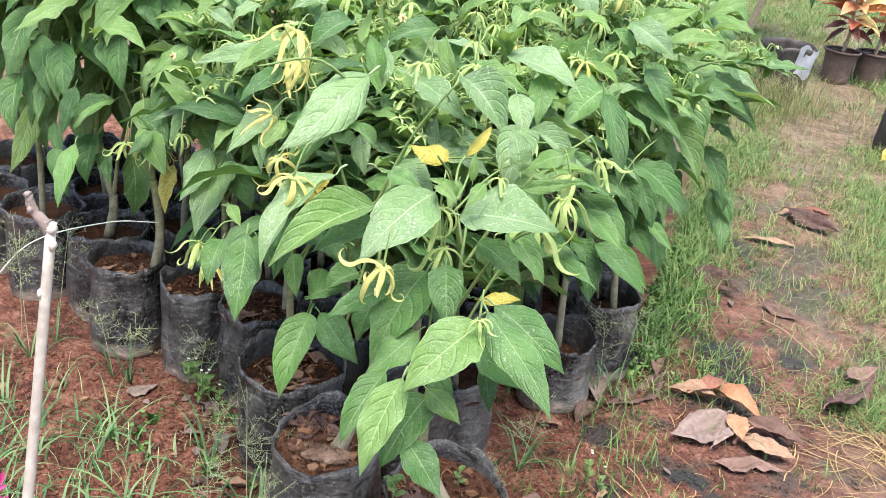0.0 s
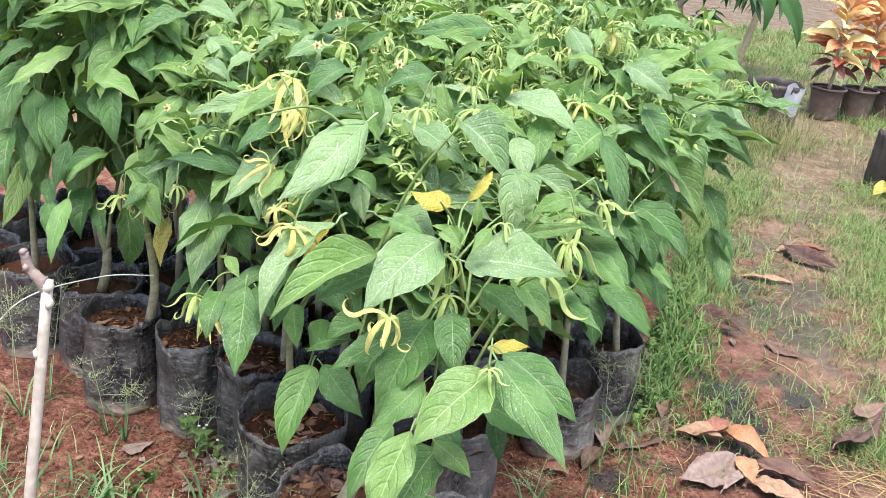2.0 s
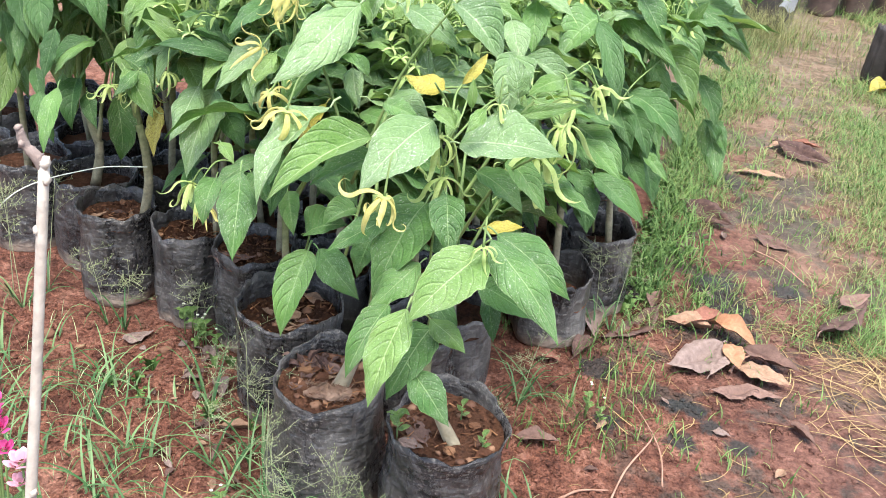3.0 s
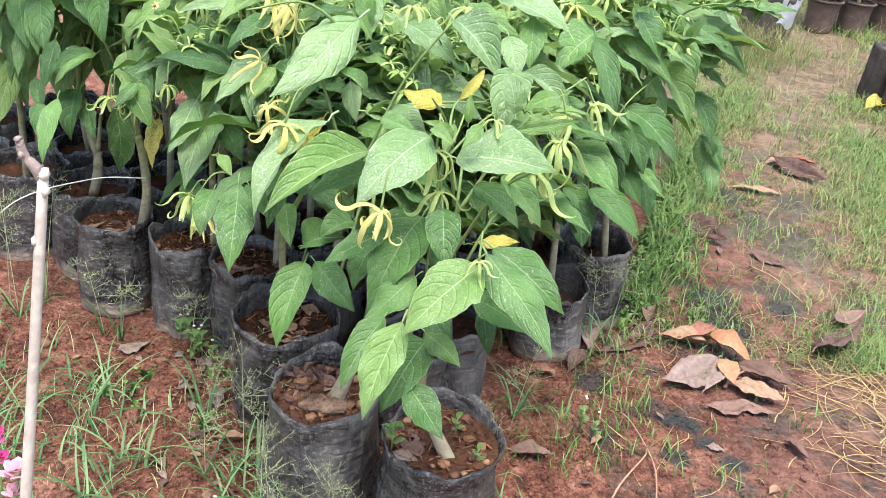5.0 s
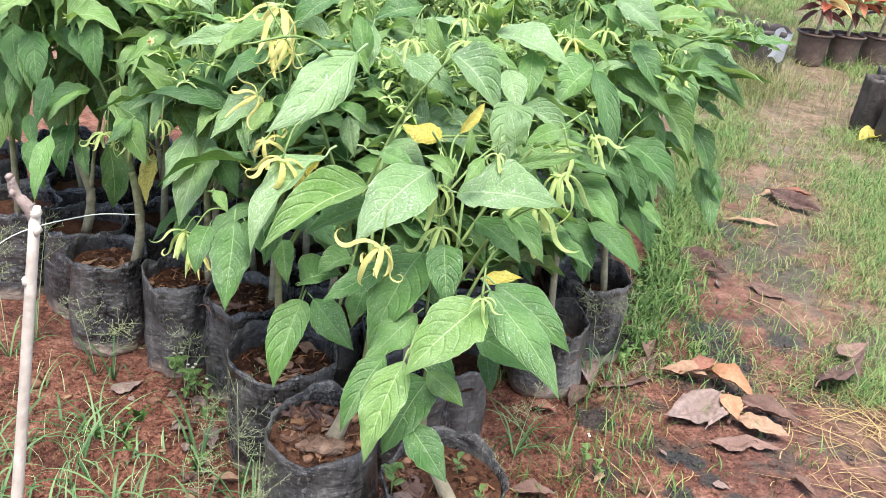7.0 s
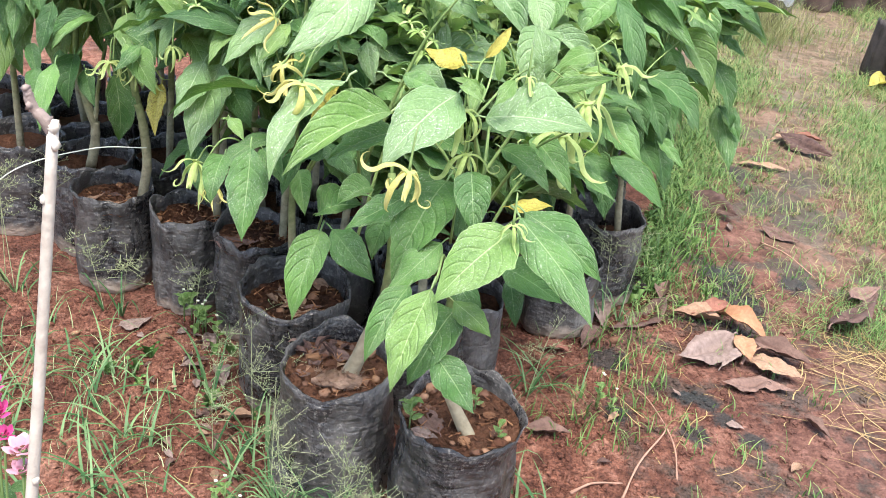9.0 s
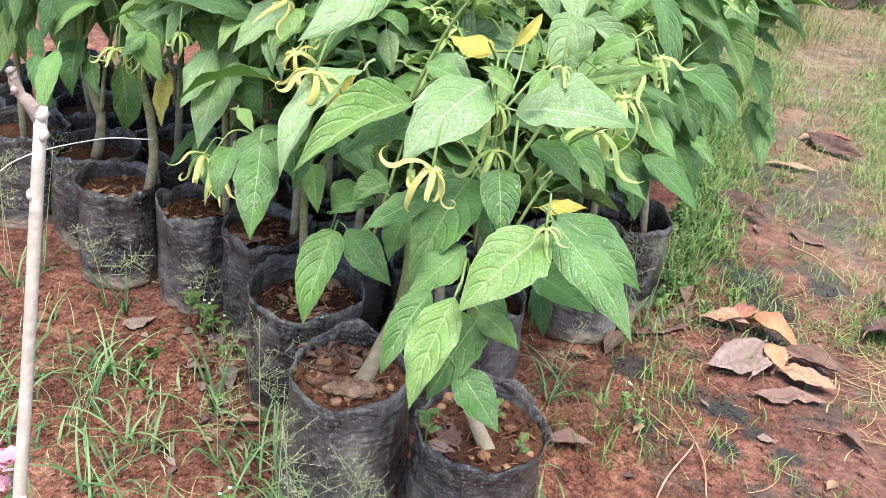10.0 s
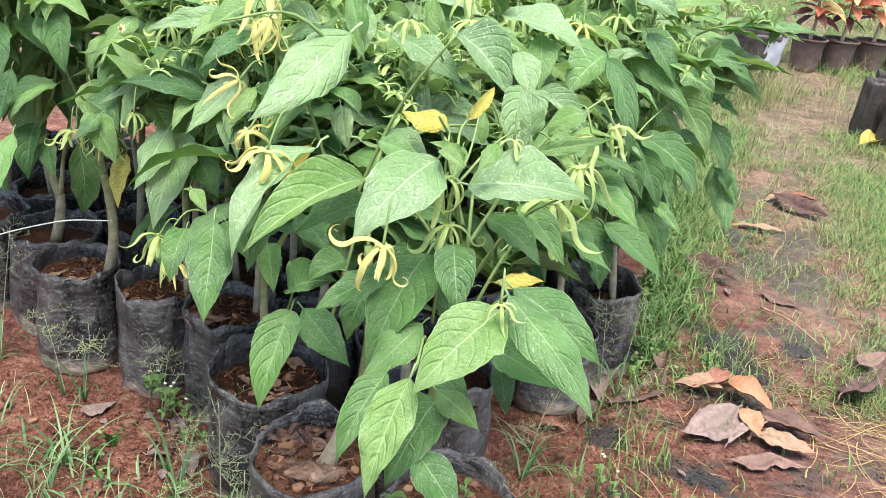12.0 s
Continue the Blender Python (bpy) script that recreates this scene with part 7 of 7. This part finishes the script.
tufts = [(-0.62, 1.50), (-0.55, 1.46), (-0.42, 1.50), (-0.36, 1.40), (-0.47, 1.34), (-0.60, 1.33), (-0.72, 1.40), (-0.76, 1.50), (-0.66, 1.28), (-0.52, 1.22), (-0.44, 1.18), (-0.30, 1.26), (-0.26, 1.17), (-0.38, 1.13), (-0.56, 1.12), (-0.70, 1.16), (-0.20, 1.10), (-0.14, 1.12), (-0.02, 1.08), (-0.33, 1.55), (-0.82, 1.62), (-0.90, 1.70), (0.20, 1.30), (0.26, 1.20)]
for k in range(92):
    x, y = rng.uniform(-0.95, -0.12), rng.uniform(0.95, 1.68)
    if y < 1.66 - 0.75 * max(0, x + 0.52) - 0.08 and noise.noise((x * 4, y * 4, 6)) > -0.12:
        tufts.append((x, y))
specs, thin = [], []
for x, y in tufts:
    for q in range(rng.randrange(4, 10)):
        specs.append((x + rng.gauss(0, 0.022), y + rng.gauss(0, 0.022), rng.uniform(0.05, 0.17), rng.uniform(0.0024, 0.0062), rng.uniform(0, 6.3), rng.uniform(0.8, 2.6)))
    for q in range(6):
        thin.append((x + rng.gauss(0, 0.05), y + rng.gauss(0, 0.05), rng.uniform(0.02, 0.07), rng.uniform(0.001, 0.002), rng.uniform(0, 6.3), rng.uniform(0.3, 2.0)))
for x, y, m in ((-0.055, 1.185, 26), (-0.13, 1.185, 18), (-0.21, 1.20, 14), (0.03, 1.13, 10), (-0.28, 1.25, 12), (0.165, 1.60, 8), (0.235, 1.645, 10)):
    for q in range(m):
        specs.append((x + rng.gauss(0, 0.02), y + rng.gauss(0, 0.014), rng.uniform(0.07, 0.21), rng.uniform(0.0022, 0.0048), rng.uniform(0, 6.3), rng.uniform(0.5, 2.4)))
blades("broad_grass", specs, BLADE, "broad bluish-green grass tufts on red soil", "grass", 6, 0.55)
blades("fine_grass", thin, SEED, "fine pale grass among the tufts", "grass")
# cut straw
specs = []
heap = []
for k in range(270):
    x, y = rng.gauss(1.10, 0.115), rng.gauss(1.79, 0.15)
    heap.append((x, y, rng.uniform(0.06, 0.24), rng.uniform(0.0013, 0.003), rng.gauss(2.8, 1.3), rng.uniform(0.1, 0.8)))
blades("straw_heap", heap, STRAW, "loose heap of cut yellow straw beside the path", "straw", 7, 1.46, 0.010)
for k in range(160):
    x, y = rng.uniform(0.3, 1.2), rng.uniform(1.35, 2.2)
    specs.append((x, y, rng.uniform(0.03, 0.12), rng.uniform(0.0012, 0.0025), rng.uniform(0, 6.3), rng.uniform(0.1, 0.7)))
for k in range(120):
    x, y = rng.uniform(-0.75, -0.1), rng.uniform(1.05, 1.65)
    specs.append((x, y, rng.uniform(0.02, 0.08), rng.uniform(0.001, 0.002), rng.uniform(0, 6.3), rng.uniform(0.1, 0.7)))
blades("straw", specs, STRAW, "scattered yellow straw lying on the soil", "straw", 5, 1.25)

# crumbs of soil and small stones
verts, faces = [], []
for k in range(25000):
    if k % 5 < 3:
        x, y = rng.uniform(-1.0, -0.05), rng.uniform(1.05, 1.75)
    else:
        y = rng.uniform(1.25, 2.2)
        x = 0.08 + 0.25 * (y - 1.25) + abs(rng.gauss(0, 0.32))
    v, f = crumb_data(rng.uniform(0.0016, 0.005) * (2.4 if rng.random() < 0.12 else 1), rng)
    i0, z = len(verts), relief(x, y)
    verts += [(a + x, b + y, c + z) for a, b, c in v]
    faces += [tuple(i0 + q for q in p) for p in f]
crumbs = tagged(new("soil_crumbs", mesh_from("soil_crumbs", verts, faces, LATERITE, None, False)), "loose crumbs of red laterite soil and grit", "soil", kind="stuff")
for x, y, r in ((-0.80, 1.63, 0.016), (-0.80, 1.72, 0.009), (-0.72, 1.60, 0.008), (0.40, 1.83, 0.014), (-0.55, 1.63, 0.012), (0.30, 1.62, 0.010), (-0.9, 1.6, 0.012)):
    st = new("stone", PEBBLES[int(r * 1000) % 6])
    st.matrix_basis = Matrix.Translation((x, y, relief(x, y) + r * 0.35)) @ Matrix.Diagonal((r * 1.3, r, r, 1))
    tagged(st, "small brown laterite stone on the soil", "stone", "loose stones")

# ---- airy seed heads of wild grass ----


def panicle(x, y, h, seed, lean=(0, 0), branches=16):
    """A weed grass: thin stalk, hair-fine whorled branches with tiny seeds, a few narrow blades."""
    rng = random.Random(seed)
    root = thing("wild_grass", x, y, relief(x, y) - 0.003, "wild grass with airy hair-fine seed head", "grass", "airy grass plants")
    top = Vector((lean[0], lean[1], h))
    pts = [Vector((0, 0, 0)), top * 0.5 + Vector((0, 0, 0.01)), top]
    part("stalk", tube("stalk", pts, 0.001, 0.0005, SEED, 4, 5), root)
    path = smooth_path(pts, 10)
    verts, faces = [], []

    def add(v, f):
        i0 = len(verts)
        verts.extend(v)
        faces.extend(tuple(i0 + q for q in p) for p in f)
    for k in range(branches):
        p = path[int(len(path) * rng.uniform(0.5, 0.98))]
        w = rng.uniform(0, 6.3)
        ln = rng.uniform(0.02, 0.06)
        e = p + Vector((math.cos(w), math.sin(w), rng.uniform(-0.1, 0.8))) * ln
        add(*tube_data([p, e], [0.00042, 0.00035], 3))
        for q in range(rng.randrange(3, 7)):
            s = p.lerp(e, rng.uniform(0.3, 1))
            t = s + Vector((rng.uniform(-1, 1), rng.uniform(-1, 1), rng.uniform(-0.4, 1))) * 0.012
            add(*tube_data([s, t], [0.00035, 0.0003], 3))
            add(*tube_data([t, t + Vector((0, 0, 0.0025))], [0.0009, 0.0006], 4))
    part("seed_head", mesh_from("seed_head", verts, faces, SEED), root)
    for k in range(4):
        w = rng.uniform(0, 6.3)
        v, f = [], []
        for q in range(6):
            u = q / 5
            r, z = 0.09 * u, 0.075 * math.sin(u * 2.4)
            c = Vector((math.cos(w) * r, math.sin(w) * r, z))
            side = Vector((-math.sin(w), math.cos(w), 0)) * 0.0022 * (1 - u * u)
            v += [c + side, c - side]
        f = [(2 * q, 2 * q + 1, 2 * q + 3, 2 * q + 2) for q in range(5)]
        part("blade", mesh_from("blade", v, f, BLADE), root)
    return root


for i, (x, y, h, lx, ly) in enumerate(((-0.70, 1.70, 0.20, -0.02, -0.02), (-0.66, 1.69, 0.16, 0.03, -0.02), (-0.30, 1.36, 0.26, -0.01, 0.02), (-0.27, 1.34, 0.22, 0.03, 0.0), (-0.13, 1.16, 0.17, 0.02, 0.02), (-0.05, 1.13, 0.15, -0.02, 0.0), (-0.90, 1.72, 0.34, -0.02, 0.02), (-0.88, 1.80, 0.30, 0.04, 0.02), (0.02, 1.10, 0.12, 0.03, 0.0), (-0.50, 1.66, 0.16, 0.02, 0.0), (0.42, 1.92, 0.24, 0.02, 0.02), (0.38, 1.90, 0.22, -0.02, 0.02), (0.13, 1.36, 0.18, 0.0, 0.03), (-0.40, 1.45, 0.16, 0.02, 0.0), (-0.36, 1.32, 0.14, 0.0, 0.0), (-0.94, 1.76, 0.3, 0.02, 0.0), (-0.21, 1.20, 0.2, -0.02, 0.01), (-0.24, 1.24, 0.24, 0.0, 0.02), (-0.10, 1.15, 0.16, 0.01, 0.02), (-0.20, 1.17, 0.15, 0.03, 0.0), (0.20, 1.60, 0.16, 0.02, 0.0))):
    panicle(x, y, h, 700 + i, (lx, ly))

# long dry stalk leaning on a stem behind the stick
stalk = new("dry_stalk", tube("dry_stalk", [Vector(p) for p in ((-0.28, -0.10, 0.0), (-0.20, -0.07, 0.13), (-0.10, -0.03, 0.27), (0.06, 0.0, 0.335), (0.17, 0.02, 0.345))], 0.0016, 0.0012, WIRE, 5, 8))
stalk.location = (-0.80, 1.78, 0.0)
tagged(stalk, "long pale dry grass stalk bent across the bags", "grass stalk")

# ---- pink flowers and seedlings ----


def rose_bloom(plant, at, size, mat, seed):
    rng = random.Random(seed)
    bloom = part("bloom", tube("bloom", [(0, 0, -size * 0.3), (0, 0, 0)], size * 0.12, size * 0.2, TWIG_GREEN, 6, 2), plant, Matrix.Translation(Vector(at) - plant.location))
    for k in range(14):
        w, r, z = k * 2.4, size * (0.1 + 0.03 * k), size * (0.45 - 0.03 * k)
        v = [(size * 0.28 * math.cos(a) * (1 - 0.1 * b), size * (-0.05 + 0.10 * b * b), size * (b * 0.5 + 0.12 * math.sin(a * 1.0)) * (0.4 + 0.6 * math.sin(a))) for b in (0, 0.5, 1.0) for a in (0.3, 0.9, 1.57, 2.2, 2.8)]
        f = [(j * 5 + i, j * 5 + i + 1, j * 5 + i + 6, j * 5 + i + 5) for j in range(2) for i in range(4)]
        m = Matrix.Translation((math.cos(w) * r * 0.7, math.sin(w) * r * 0.7, z * 0.3)) @ Matrix.Rotation(w - 1.57, 4, "Z") @ Matrix.Rotation(rng.uniform(-0.5, 0.0) - 0.05 * k, 4, "X")
        part("petal", mesh_from("petal", v, f, mat), bloom, m)


pink = thing("pink_flower_plant", -0.50, 0.93, 0.0, "garden plant with magenta and pale pink ruffled blooms", "flower")
for i, (at, s, m) in enumerate((((-0.492, 0.925, 0.435), 0.022, PINK), ((-0.487, 0.92, 0.402), 0.022, PINK), ((-0.480, 0.915, 0.375), 0.018, PINK), ((-0.449, 0.897, 0.375), 0.026, PALE_PINK), ((-0.452, 0.895, 0.345), 0.020, PALE_PINK), ((-0.500, 0.93, 0.41), 0.022, PINK))):
    rose_bloom(pink, at, s, m, 40 + i)
    twig(pink, [(-0.50, 0.93, 0.0), (at[0] - 0.01, at[1], at[2] * 0.6), (at[0], at[1], at[2] - 0.006)], 0.002, 0.0014)
for k in range(10):
    leaf(pink, (-0.495 + 0.012 * math.sin(k), 0.928, 0.10 + 0.02 * k), (-0.50 + 0.05 * math.cos(k * 2.1), 0.928 + 0.05 * math.sin(k * 2.1), 0.11 + 0.02 * k), 0.36, 0, "M", k)


def seedling(plant, at, size, n=5):
    for k in range(n):
        w = k * 2.4
        b = Vector(at) + Vector((0, 0, 0.006 * k))
        leaf(plant, b, b + Vector((math.cos(w), math.sin(w), 0.45)) * size, 0.66, 0, "F", k, (0, 0, 1))
    o = plant.location
    part("sprout_stem", tube("sprout_stem", [Vector(at) - o - Vector((0, 0, 0.03)), Vector(at) - o + Vector((0, 0, 0.006 * n))], 0.0016, 0.0012, TWIG_GREEN, 5, 2), plant)


seedling(p2, (-0.024, 1.21, 0.232), 0.021, 6)
seedling(p2, (0.112, 1.21, 0.219), 0.014, 4)
seedling(p2, (0.075, 1.28, 0.219), 0.014, 4)
PEBBLES_WHITE = mesh_from("flower_head", *lump_data(1.0, random.Random(9)), WHITE_BLOOM)
for i, (x, y, s) in enumerate(((-0.50, 1.665, 0.022), (-0.46, 1.63, 0.018), (-0.29, 1.16, 0.014), (0.34, 1.55, 0.014))):
    w = thing("weed_seedling", x, y, relief(x, y), "small green weed with tiny white flower heads", "weed", "weeds on the soil")
    for q in range(3):
        seedling(w, (x + 0.02 * math.cos(q * 2), y + 0.02 * math.sin(q * 2), 0.03 + 0.02 * q), s, 5)
        part("flower_head", PEBBLES_WHITE, w, Matrix.Translation((0.02 * math.cos(q * 2), 0.02 * math.sin(q * 2), 0.075 + 0.02 * q)) @ Matrix.Diagonal((0.003, 0.003, 0.0035, 1)), "tiny white flower head")
